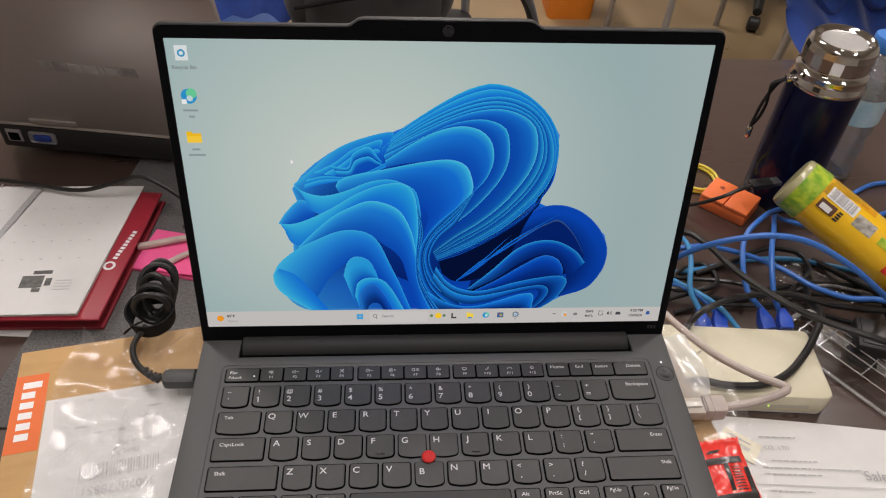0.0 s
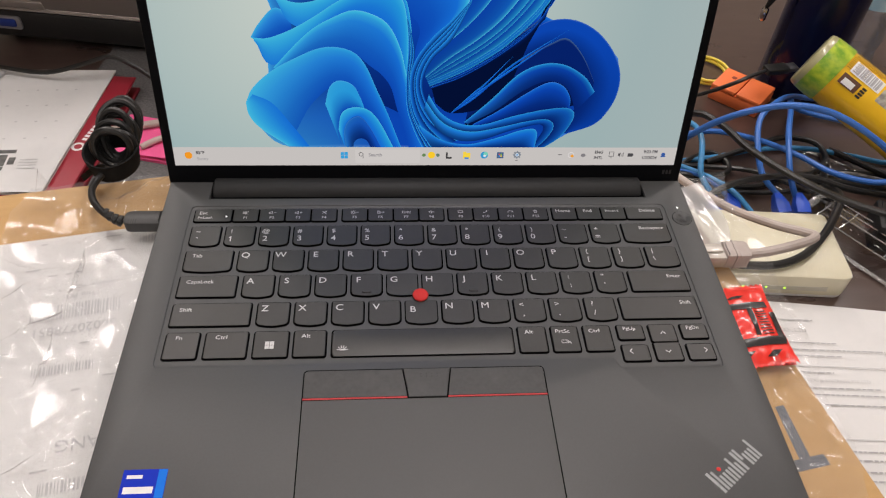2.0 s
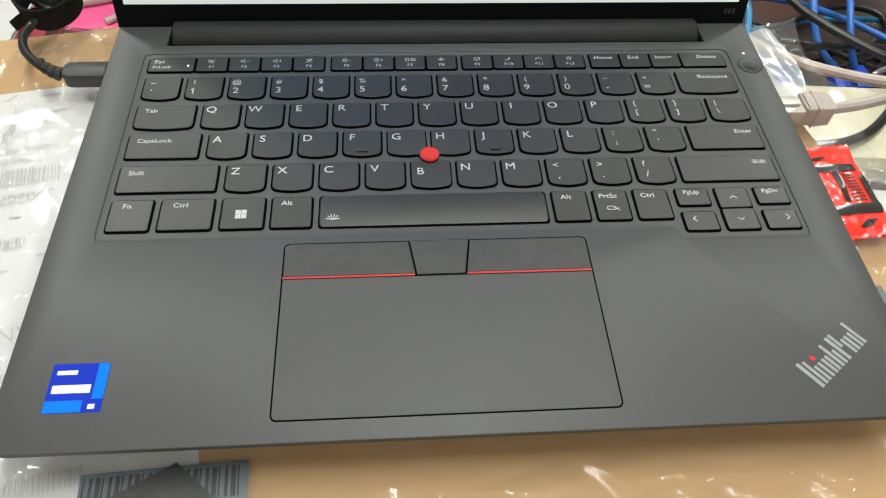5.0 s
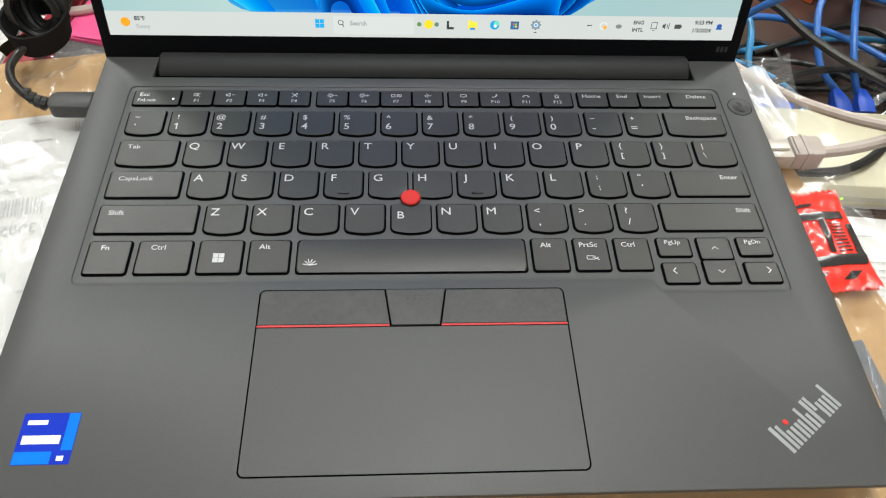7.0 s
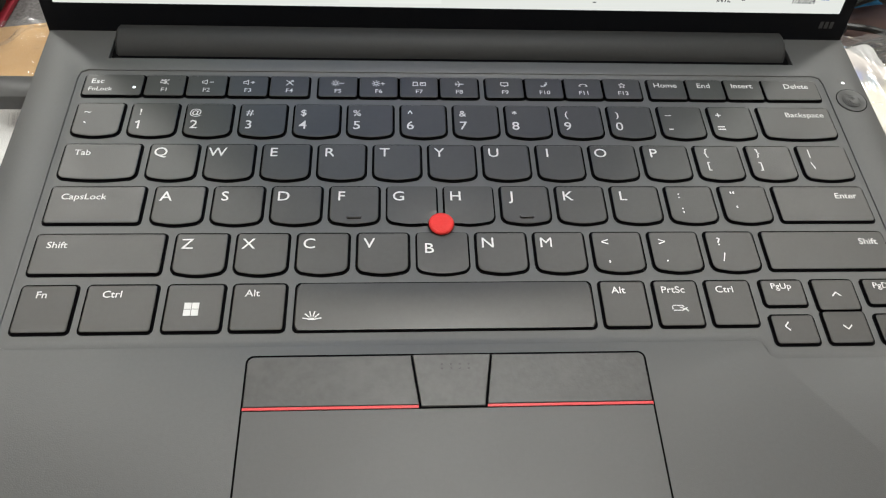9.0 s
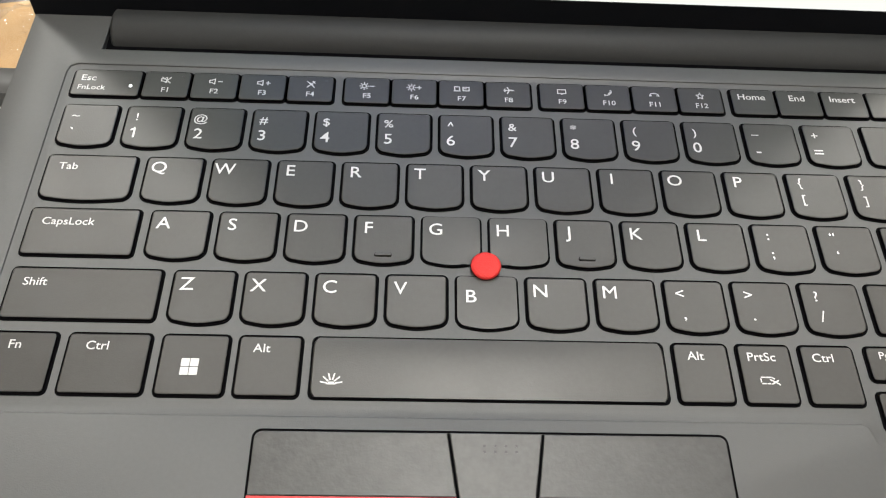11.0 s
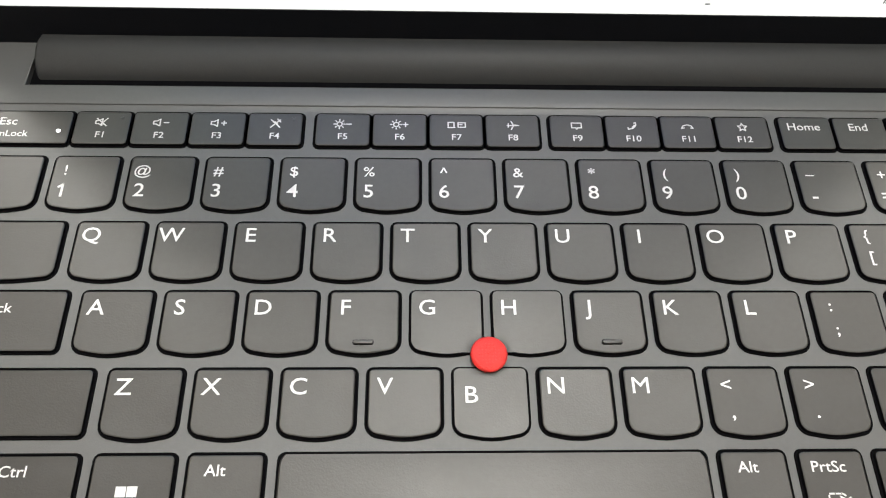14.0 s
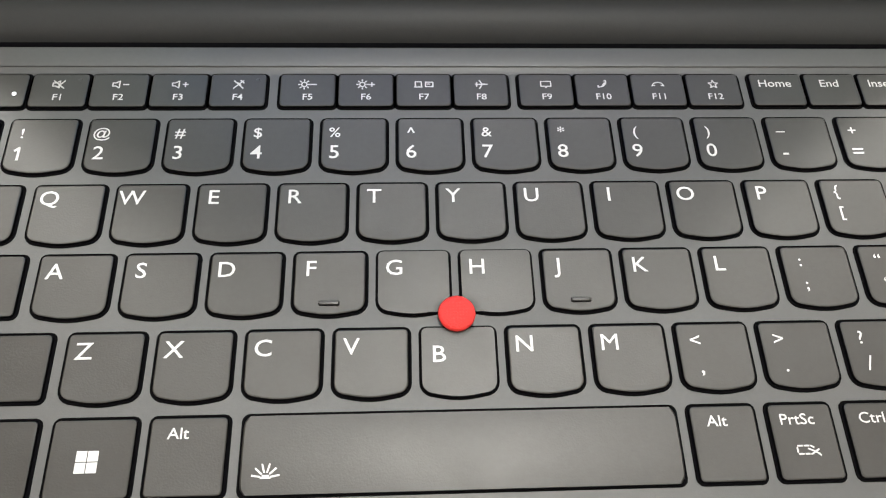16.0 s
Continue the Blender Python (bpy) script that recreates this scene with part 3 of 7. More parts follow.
RAYS = [(-0.8 + 0.9 * math.cos(a), 0.9 * math.sin(a), -0.8 + 1.25 * math.cos(a), 1.25 * math.sin(a)) for a in [i * math.pi / 4 for i in range(8)]]
SUN = RAYS + [(-0.8 + 0.6 * math.cos(a), 0.6 * math.sin(a), -0.8 + 0.6 * math.cos(a + 0.8), 0.6 * math.sin(a + 0.8)) for a in [i * math.pi / 4 for i in range(8)]]
MINUS, PLUS = [(0.7, 0, 1.8, 0)], [(0.7, 0, 1.8, 0), (1.25, -0.55, 1.25, 0.55)]
STAR = [(1.1 * math.sin(a) * (1 if i % 2 == 0 else 0.45), 1.1 * math.cos(a) * (1 if i % 2 == 0 else 0.45)) for i, a in enumerate([j * math.pi / 5 for j in range(11)])]
SIGNS = {
    "F1": SPK + [(-1.4, 1.0, 0.9, -1.0), (0.9, 1.0, -0.4, -0.6)], "F2": SPK + MINUS, "F3": SPK + PLUS,
    "F4": [(-1, 1, 1, -1), (-1, -1, 1, 1), (0.4, 1.1, 1.1, 0.4), (-0.2, 0.5, 0.5, -0.2)], "F5": SUN + MINUS, "F6": SUN + PLUS,
    "F7": [(-2, -0.7, -0.3, -0.7), (-1.8, -0.4, -1.8, 0.7), (-1.8, 0.7, -0.5, 0.7), (-0.5, 0.7, -0.5, -0.4), (0.4, -0.6, 0.4, 0.6), (0.4, 0.6, 2, 0.6), (2, 0.6, 2, -0.6), (2, -0.6, 0.4, -0.6), (0.7, 0.1, 1.3, 0.1)],
    "F8": [(-1.2, 0, 1.4, 0), (-0.9, 0.5, -0.9, -0.5), (0.3, 0, -0.3, 1.1), (0.3, 0, -0.3, -1.1), (0.2, 0.1, 0.9, 0.1)],
    "F9": [(-1.1, -0.5, -1.1, 0.8), (-1.1, 0.8, 1.1, 0.8), (1.1, 0.8, 1.1, -0.5), (1.1, -0.5, 0.2, -0.5), (0.2, -0.5, 0, -0.9), (0, -0.9, -0.2, -0.5), (-0.2, -0.5, -1.1, -0.5)],
    "F10": [(0.9, 1.0, 0.9, 0.3), (0.9, 0.3, 0.2, -0.5), (0.2, -0.5, -0.9, -0.8), (0.5, 0.9, 0.9, 1.0), (-0.9, -0.8, -0.9, -0.3), (0.6, 0.4, 0.1, -0.2)],
    "F11": [(-1.3, -0.4, -0.9, 0.3), (-0.9, 0.3, 0, 0.55), (0, 0.55, 0.9, 0.3), (0.9, 0.3, 1.3, -0.4), (-1.3, -0.4, -0.7, -0.3), (1.3, -0.4, 0.7, -0.3)],
    "F12": [(a[0], a[1], b[0], b[1]) for a, b in zip(STAR, STAR[1:])],
}


def keyboard():
    # function row
    k = key(-137.5, -116.6, *ROW_F, dish=0.04)
    legend(k, "Esc", -135.2, 188.0, 2.5, "LEFT")
    legend(k, "FnLock", -135.6, 184.2, 2.0, "LEFT", 0.02)
    lamp = lathe(bmesh.new(), [(0.00055, 0.0), (0.0004, 0.0001)], 12)
    lap("key_lamp", moved(lamp, Matrix.Translation((-0.1195, 0.1852, -0.00002))), glow("key_lamp_white", (0.95, 0.97, 1.0), 2.2), k, "tiny lit white lamp")
    for g, (start, names) in enumerate(((-115.8, "F1 F2 F3 F4"), (-53.2, "F5 F6 F7 F8"), (8.8, "F9 F10 F11 F12"))):
        for i, nm in enumerate(names.split()):
            x = start + i * 14.95
            k = key(x, x + 14.3, *ROW_F, dish=0.04)
            strokes(k, SIGNS[nm], x + 7.2, 188.0, 0.32, 1.2)
            legend(k, nm, x + 7.2, 184.0, 2.0)
            if nm in ("F1", "F4"):
                lap("key_lamp", moved(lathe(bmesh.new(), [(0.0005, 0.0), (0.0004, 0.0001)], 12), Matrix.Translation(((x + 12.0) * MM, 0.1895, -0.00002))), BTN_M, k, "tiny unlit lamp")
    for i, nm in enumerate(("Home", "End", "Insert")):
        x = 71.0 + i * 14.95
        legend(key(x, x + 14.3, *ROW_F, dish=0.04), nm, x + 6.6, 188.2, 2.5)
    legend(key(115.9, 137.5, *ROW_F, dish=0.04), "Delete", 134.0, 188.2, 2.5, "RIGHT")
    # number row
    tops, lows = "~!@#$%^&*()\u2013+", "`1234567890-="
    for i in range(13):
        x = -137.2 + i * U
        k = key(x, x + 16.2, *ROW_N, curved=True)
        shift = 3.3 if i else 4.0
        legend(k, tops[i], x + shift, 173.0, 2.9)
        if lows[i] == "1":
            strokes(k, [(-0.85, 0.95, 0.1, 1.7), (0.1, 1.7, 0.1, -1.65)], x + shift, 167.2, 0.62)
            continue
        legend(k, lows[i], x + shift, 167.2 if lows[i].isdigit() else 166.6, 3.9)
    k = key(110.5, 138, *ROW_N, curved=True)
    legend(k, "Backspace", 135.4, 173.4, 2.5, "RIGHT")
    # letters
    k = key(-137.2, -111.8, *ROW_Q, curved=True)
    legend(k, "Tab", -133.6, 154.3, 2.5, "LEFT")
    for i, c in enumerate("QWERTYUIOP[]\\"):
        x = -108.6 + i * U
        k = key(x, x + 16.2 if i < 12 else 138, *ROW_Q, curved=True)
        if c.isalpha():
            legend(k, c, x + 3.7, 154.6, 3.9, bold=0.04)
        else:
            legend(k, {"[": "{", "]": "}", "\\": "|"}[c], x + 3.8, 155.0, 3.0)
            legend(k, c, x + 3.8, 149.2, 3.0)
    k = key(-137.2, -107.2, *ROW_A)
    legend(k, "CapsLock", -133.6, 135.6, 2.5, "LEFT")
    for i, c in enumerate("ASDFGHJKL;'"):
        x = -103.8 + i * U
        k = key(x, x + 16.2, *ROW_A, curved=True)
        if c.isalpha():
            legend(k, c, x + 3.7, 135.7, 3.9, bold=0.04)
            if c in "FJ":
                lap("ridge", slab(mm(round_rect(x + 5.9, x + 10.3, 126.9, 127.75, 0.4, 3)), -0.0002, 0.00055, 0.0001), KEY_M, k)
                # thin black surround, a painted contact shade round the ridge
                lap("ridge_shade", slab(mm(round_rect(x + 5.7, x + 10.5, 126.7, 127.95, 0.5, 3)), -0.0002, 0.00003), SHADE_M, k, smooth=False)
        else:
            legend(k, {";": ":", "'": "\u201c"}[c], x + 4.2, 136.2, 3.0)
            legend(k, c if c == ";" else "\u2018", x + 4.6, 130.2, 3.0)
    k = key(105.8, 138.2, *ROW_A)
    legend(k, "Enter", 135.0, 135.8, 2.5, "RIGHT")
    k = key(-137.2, -97.6, *ROW_Z)
    legend(k, "Shift", -133.6, 116.8, 2.5, "LEFT")
    for i, c in enumerate("ZXCVBNM,./"):
        x = -94.2 + i * U
        k = key(x, x + 16.2, *ROW_Z, curved=True)
        if c.isalpha():
            legend(k, c, x + 3.7, 116.9 if c != "B" else 114.9, 3.9, bold=0.04)
        else:
            legend(k, {",": "<", ".": ">", "/": "?"}[c], x + 4.0, 117.0, 3.1, bold=0.02)
            legend(k, c, x + 4.6, 111.0, 3.4)
    k = key(96.4, 138.4, *ROW_Z)
    legend(k, "Shift", 135.4, 116.9, 2.5, "RIGHT")
    # lowest row
    for x0, x1, nm, dx in ((-137, -120.8, "Fn", 4.6), (-117.6, -97, "Ctrl", 4.6), (-93.8, -77, "", 0), (-74.2, -58.4, "Alt", 3.6), (39, 53.2, "Alt", 3.4), (56.2, 70, "PrtSc", 2.0), (73.1, 87.2, "Ctrl", 2.6)):
        k = key(x0, x1, *ROW_B)
        if nm:
            legend(k, nm, x0 + dx, 99.0, 2.5, "LEFT")
        else:
            bm = flat_rects([(a * MM, (a + 2.1) * MM, b * MM, (b + 2.1) * MM) for a in (-88.2, -85.9) for b in (91.6, 93.9)], 0.00003)
            part("legend", moved(bm, OFF), LEGEND_M, k, smooth=False)
        if nm == "PrtSc":
            strokes(k, [(-2, 0.9, -1, 0.9), (-0.6, 0.9, 0.4, 0.9), (0.8, 0.9, 1.4, 0.5), (-2.2, 0.5, -2.2, -0.4), (-2, -0.8, -1, -0.8), (-0.6, -0.8, 0.2, -0.8), (0.2, 0.3, 2.4, -0.8), (0.6, -0.9, 2.4, 0.1), (2.3, -0.8, 2.6, -1.1)], 63, 92.6, 0.35)
    k = bar_key(-55.2, 36, *ROW_B)
    strokes(k, [(0.9 * math.cos(a), 0.9 * math.sin(a), 2.2 * math.cos(a), 2.2 * math.sin(a)) for a in [radians(10 + 32 * i) for i in range(6)]] + [(-0.8, 0, 0.8, 0), (-0.5, 0.3, 0.5, 0.3)], -50.0, 89.8, 0.36, 1.25, 0.00030)
    for x0, x1, y0, y1, nm in ((91, 104.6, 93.2, 102.4, "PgUp"), (124.8, 138.4, 93.2, 102.4, "PgDn"), (91, 104.6, 80, 89.8, "<"), (107.9, 121.5, 91.4, 102.4, "^"), (107.9, 121.5, 80, 91.0, "v"), (124.8, 138.4, 80, 89.8, ">")):
        k = key(x0, x1, y0, y1, dish=0.04)
        cx, cy = (x0 + x1) / 2, (y0 + y1) / 2
        if len(nm) > 1:
            legend(k, nm, cx - 0.4, cy + 2.2, 2.2)
        else:
            d = {"<": (-1, 0), ">": (1, 0), "^": (0, 1), "v": (0, -1)}[nm]
            cy += 1.0 if nm in "<>" else 0
            cx += {"<": -2.2, ">": 2.6}.get(nm, 0)
            tip = Vector(d) * 0.8
            back = -Vector(d) * 0.5
            sd = Vector((-d[1], d[0])) * 1.35
            strokes(k, [(tip.x, tip.y, back.x + sd.x, back.y + sd.y), (tip.x, tip.y, back.x - sd.x, back.y - sd.y)], cx, cy, 0.4)


keyboard()

# pointing stick
stick = lap("pointing_stick", moved(lathe(bmesh.new(), [(0.0026, -0.002), (0.0026, -0.0006), (0.0036, -0.0004), (0.0041, 0.0001), (0.0042, 0.0007), (0.0038, 0.0013), (0.0027, 0.0015), (0.0014, 0.0014), (0.0004, 0.0014)], 32), Matrix.Translation((STICK[0] * MM, (STICK[1] - 0.7) * MM, 0))), RED_M, label="round red rubber pointing stick", sharp=60)
for i in range(7):
    for j in range(7):
        if (i - 3) ** 2 + (j - 3) ** 2 <= 10:
            lap("grip_dot", moved(lathe(bmesh.new(), [(0.00020, 0.0), (0.00012, 0.00016)], 6), Matrix.Translation(((STICK[0] + 0.75 * (i - 3)) * MM, (STICK[1] - 0.7 + 0.75 * (j - 3)) * MM, 0.00142))), RED_M, stick)
lap("collar", moved(lathe(bmesh.new(), [(0.0032, -0.0016), (0.0032, -0.0008), (0.0026, -0.0006)], 32), Matrix.Translation((STICK[0] * MM, STICK[1] * MM, 0))), SHADE_M, stick, "dark collar under the stick")

# touch pad with its three buttons
# black plate whose border paints the shade in the gap round the pad
lap("touchpad_gap_shade", slab(mm(round_rect(-68.1, 49.1, 5.3, 78.3, 2.3)), -0.0004, 0.00006), SHADE_M)
pad = lap("touchpad", slab(mm(round_rect(-67.5, 48.5, 5.9, 77.7, 1.9)), -0.0004, 0.00016), PAD_M, label="smooth graphite touch pad", smooth=False)
for name, pts in (("left_button", [(-67.6, 62.4), (-18.3, 62.4), (-20.6, 77.8), (-66, 77.8), (-67.6, 76.2)]), ("middle_button", [(-17.9, 61.7), (0.3, 61.7), (2.8, 77.8), (-20.3, 77.8)]), ("right_button", [(0.8, 62.4), (48.6, 62.4), (48.6, 76.2), (47, 77.8), (3.1, 77.8)])):
    lap(name, slab(inset(mm(pts), 0.00018), 0.0, 0.00055 if name != "middle_button" else 0.0009, 0.0002), BTN_M, pad, smooth=False)
# black sheet under the buttons, painted shade for the gaps between them
lap("button_seam_shade", slab(mm([(-67.4, 61.4), (48.4, 61.4), (48.4, 76.2), (47, 77.6), (-66, 77.6), (-67.4, 76.2)]), 0.0, 0.00022), SHADE_M, pad, smooth=False)
for x0, x1 in ((-67.6, -18.6), (0.9, 48.6)):
    lap("red_line", block(x0 * MM, x1 * MM, 0.0616, 0.0624, 0.0, 0.0005), REDLINE_M, pad, "thin dark red line")
lap("button_dots", flat_rects([((-12 + 2.6 * i) * MM, (-11.4 + 2.6 * i) * MM, (74.2 - 1.4 * (j % 2)) * MM, (74.8 - 1.4 * (j % 2)) * MM) for i in range(4) for j in range(2)], 0.00096), DARK_M, pad)

# power button with its reader, lamp
POWER = Matrix.Translation((0.149, 0.1812, 0))
power = lap("power_button", moved(lathe(bmesh.new(), [(0.0056, 0.00003), (0.0055, 0.00022), (0.0047, 0.00022), (0.0044, 0.00005), (0.0004, 0.00008)], 36), POWER), DECK_M, label="round dark power button with a fingerprint pad")
# flat black ring on the deck paints the gap's shade
lap("power_gap_shade", moved(lathe(bmesh.new(), [(0.0059, 0.00003), (0.0058, 0.00006), (0.0055, 0.00006)], 36, False, False), POWER), SHADE_M, power)
for q in range(4):
    arc = [(0.149 + (0.0009 + 0.0008 * q) * math.cos(a), 0.1812 + (0.0009 + 0.0008 * q) * math.sin(a), 0.00012) for a in [radians(30 * q + 290 * i / 14) for i in range(15)]]
    lap("print_line", tube(bmesh.new(), arc, 0.00015, 5, 1), BTN_M, power)
lap("power_lamp", moved(lathe(bmesh.new(), [(0.0006, 0.00002), (0.0005, 0.0001)], 12), Matrix.Translation((0.1488, 0.1905, 0))), glow("power_lamp_white", (1, 1, 1), 3.0), power, "tiny lit white lamp")

# maker's mark: slanting silver letters as plain bars with a red dot
ang = 37.0
MARKM = Matrix.Translation((0.1195, 0.0095, 0)) @ Euler((0, 0, radians(ang))).to_matrix().to_4x4()
x, logo = 0.0, None
for wdt, h0, h1, gap in ((1.5, 0, 11.2, 0.9), (1.3, 0, 10.2, 0.7), (1.3, 0, 6.6, 0.9), (1.3, 0, 6.6, 0.9), (1.3, 0, 6.6, 0.7), (1.3, 0, 6.6, 0.9), (1.3, 0, 10.2, 0.7), (1.3, 0, 6.2, 0.9), (1.5, 0, 10.6, 0.6), (1.3, 4.6, 10.6, 0.9), (1.3, 0, 6.6, 0.7), (1.3, 0, 6.6, 0.9), (1.3, 0, 6.6, 0.7), (1.3, 0, 10.4, 0.7)):
    logo = lap("silver_mark", moved(block(x * MM, (x + wdt) * MM, h0 * MM, h1 * MM, 0.00003, 0.00016), MARKM), SILVER_M, smooth=False)
    x += wdt + gap
lap("red_dot", moved(lathe(bmesh.new(), [(0.00105, 0.00003), (0.0009, 0.0002)], 20), MARKM @ Matrix.Translation((0.0073, 0.0088, 0))), RED_M, logo)

# processor sticker as plain shapes
st = lap("sticker", slab(mm(round_rect(-141, -122.4, 11.4, 29.4, 0.4, 2)), 0.00002, 0.00012), STICKER_M, label="square blue processor sticker", smooth=False)
lap("bright_strip", flat_rects([(-0.1262, -0.1226, 0.0162, 0.0292), (-0.1408, -0.1288, 0.0116, 0.0158)], 0.00013), STICKER2_M, st, smooth=False)
for mark in ((-0.1392, -0.1326, 0.0252, 0.0268), (-0.1396, -0.1272, 0.0184, 0.0214), (-0.1268, -0.1246, 0.0126, 0.0143)):
    lap("white_mark", flat_rects([mark], 0.00018), WHITE_M, st, smooth=False)

# ---- the lid ----
TILT = radians(14.13)
LID = OFF @ Matrix.Translation((-0.0004, 0.2183, 0.0105)) @ Euler((radians(90) - TILT, 0, 0)).to_matrix().to_4x4()


def lidp(name, bm, material, parent=laptop, label="", smooth=True, sharp=35):
    """A piece of the lid, given from the middle of the display's lower edge: right, up, towards the viewer."""
    return part(name, moved(bm, LID), material, parent, label, smooth, sharp)


def lid_shape(g):
    base = round_rect(-156.2 - g, 156.2 + g, -12.5, 196.0 + g, (1.5, 1.5, 5, 5))
    top_right, top_left = base[:18], base[18:]
    bump = [(54, 196 + g), (52, 196.5 + g), (48, 199.2 + g), (45, 200 + g), (-45, 200 + g), (-48, 199.2 + g), (-52, 196.5 + g), (-54, 196 + g)]
    return mm(top_right + bump + top_left)


shell = bmesh.new()
prism(shell, [(inset(lid_shape(0.8), 0.002), -0.0062), (lid_shape(0.8), -0.0046), (lid_shape(0.8), -0.0010), (inset(lid_shape(0.8), 0.0006), -0.0004)])
lidp("lid_shell", shell, SHELL_M, label="dark grey lid shell")
SW, SH = 0.1515, 0.1890
bez = frame_plate(lid_shape(0), mm(round_rect(-151.5, 151.5, 0, 189.0, 0.3, 2)), -0.0005, 0.0009)
bezel = lidp("bezel", bez, BEZEL_M, label="matte black display frame", smooth=False)
camm = lidp("webcam", moved(lathe(bmesh.new(), [(0.0033, 0.0009), (0.0032, 0.0012), (0.0026, 0.0012), (0.002, 0.00095), (0.0003, 0.0009)], 28), Matrix.Translation((0.0008, 0.1948, 0))), mat("lens_glass", (0.006, 0.008, 0.02), 0.12, coat=0.6), bezel, "small dark camera lens")
lidp("shutter_tab", block(-0.0012, 0.0034, 0.1985, 0.2000, 0.0006, 0.0013, 0.0002), BEZEL_M, bezel)
# flat black discs paint the shade of small holes
for ux in (-0.0248, 0.0108, 0.0262):
    lidp("pinhole", moved(lathe(bmesh.new(), [(0.0006, 0.0009), (0.0005, 0.00095)], 12), Matrix.Translation((ux, 0.1950, 0))), SHADE_M, bezel)
for i in range(3):
    lidp("model_mark", flat_rects([(0.1450 + 0.0021 * i, 0.1464 + 0.0021 * i, -0.0060, -0.0032)], 0.00092), mat("pale_print", (0.025, 0.025, 0.027), 0.4), bezel, smooth=False)

# ---- the picture on the display ----
def lerp(a, b, t):
    return tuple(p + (q - p) * t for p, q in zip(a, b))


def coloured(name, verts, cols, faces, parent, label="", lift=0.0):
    me = bpy.data.meshes.new(name)
    me.from_pydata([tuple(LID @ Vector((x, y, lift))) for x, y in verts], [], faces)
    at = me.color_attributes.new("picture", "FLOAT_COLOR", "POINT")
    for i, c in enumerate(cols):
        at.data[i].color = (*c, 1)
    me.materials.append(PIC_M)
    ob = new(name, me)
    ob.parent = parent
    return tagged(ob, label) if label else ob


def sky_colour(x, y):
    """The pale teal ground of the picture, lighter in its middle."""
    d = math.hypot((x + 0.045) / 0.11, (y - 0.105) / 0.10)
    c = lerp((0.62, 0.69, 0.62), (0.30, 0.45, 0.46), min(1, d * 0.66))
    return lerp(c, (0.43, 0.49, 0.475), max(0, min(1, (x - 0.05) / 0.16)) * 0.75)


NX, NY = 40, 26
vs = [(-SW + 2 * SW * i / NX, SH * j / NY) for j in range(NY + 1) for i in range(NX + 1)]
display = coloured("display", vs, [sky_colour(*v) for v in vs], [(j * (NX + 1) + i, j * (NX + 1) + i + 1, (j + 1) * (NX + 1) + i + 1, (j + 1) * (NX + 1) + i) for j in range(NY) for i in range(NX)], laptop, "lit display with a blue folded flower on pale teal", 0.0)
CYAN, SKYB, AZURE, ROYAL, DEEP, INKB = (0.026, 0.47, 0.74), (0.006, 0.30, 0.72), (0.002, 0.15, 0.67), (0.001, 0.062, 0.46), (0.0010, 0.016, 0.15), (0.0008, 0.005, 0.035)
EDGE = (0.30, 0.66, 0.95)


def curve2(pts, n=40):
    path = smooth_path([(x, y, 0) for x, y in pts], 8)
    ln = [0.0]
    for a, b in zip(path, path[1:]):
        ln.append(ln[-1] + (b - a).length)
    out, j = [], 0
    for i in range(n + 1):
        s = ln[-1] * i / n
        while j < len(ln) - 2 and ln[j + 1] < s:
            j += 1
        f = (s - ln[j]) / max(1e-9, ln[j + 1] - ln[j])
        p = path[j].lerp(path[j + 1], f)
        out.append((p.x, p.y))
    return out


level = [0]


def fan(outer, inner, folds, rim, body, dark, pale_end=0.0, dim=0.0):
    """A bundle of folded petals between two edges: each fold has a thin bright rim and falls off softly to a dark hollow."""
    level[0] += 1
    A, B = curve2(outer), curve2(inner)
    n = len(A)
    vs, cs, fs = [], [], []
    for f in range(folds):
        rows = []
        for s, w in ((0.0, 0), (0.03, 1), (0.10, 2), (0.25, 3), (0.45, 4), (0.7, 5), (1.0, 6)):
            rows.append(len(vs))
            for i in range(n):
                u = i / (n - 1)
                t = (f + s) / folds
                if folds > 1:
                    j0, j1 = [math.sin(u * 4.1 + q * 2.3 + folds) if 0 < q < folds else 0.0 for q in (f, f + 1)]
                    t += 0.25 / folds * (j0 + (j1 - j0) * s) * math.sin(math.pi * u) ** 0.5
                x, y = lerp(A[i], B[i], t)
                edge = lerp(rim, EDGE, 0.35 if rim is CYAN else 0.16)
                c = (edge, rim, lerp(rim, body, 0.55), body, lerp(body, dark, 0.35), lerp(body, dark, 0.75), dark)[w]
                c = lerp(c, CYAN, pale_end * (1 - u) ** 2.5 * (0.85, 0.85, 0.75, 0.6, 0.45, 0.3, 0.2)[w])
                c = lerp(c, DEEP, dim * max(0.0, (u - 0.3) / 0.7) * (0.35, 0.45, 0.75, 0.85, 0.85, 0.7, 0.5)[w])
                lf, rf = max(0.0, min(1.0, (-25 - x) / 75)), max(0.0, min(1.0, (x - 50) / 50)) * max(0.0, min(1.0, (80 - y) / 60))
                c = lerp(c, (0.055, 0.52, 0.76), lf * (0.5, 0.45, 0.36, 0.24, 0.12, 0.05, 0.0)[w])
                c = lerp(c, DEEP, rf * (0.2, 0.3, 0.45, 0.55, 0.55, 0.5, 0.4)[w])
                vs.append((x * MM, max(0.0118, y * MM)))
                cs.append(c)
        for a, b in zip(rows, rows[1:]):
            fs += [(a + i, a + i + 1, b + i + 1, b + i) for i in range(n - 1)]
    return coloured("petal", vs, cs, fs, display, lift=0.00002 + 0.000011 * level[0])

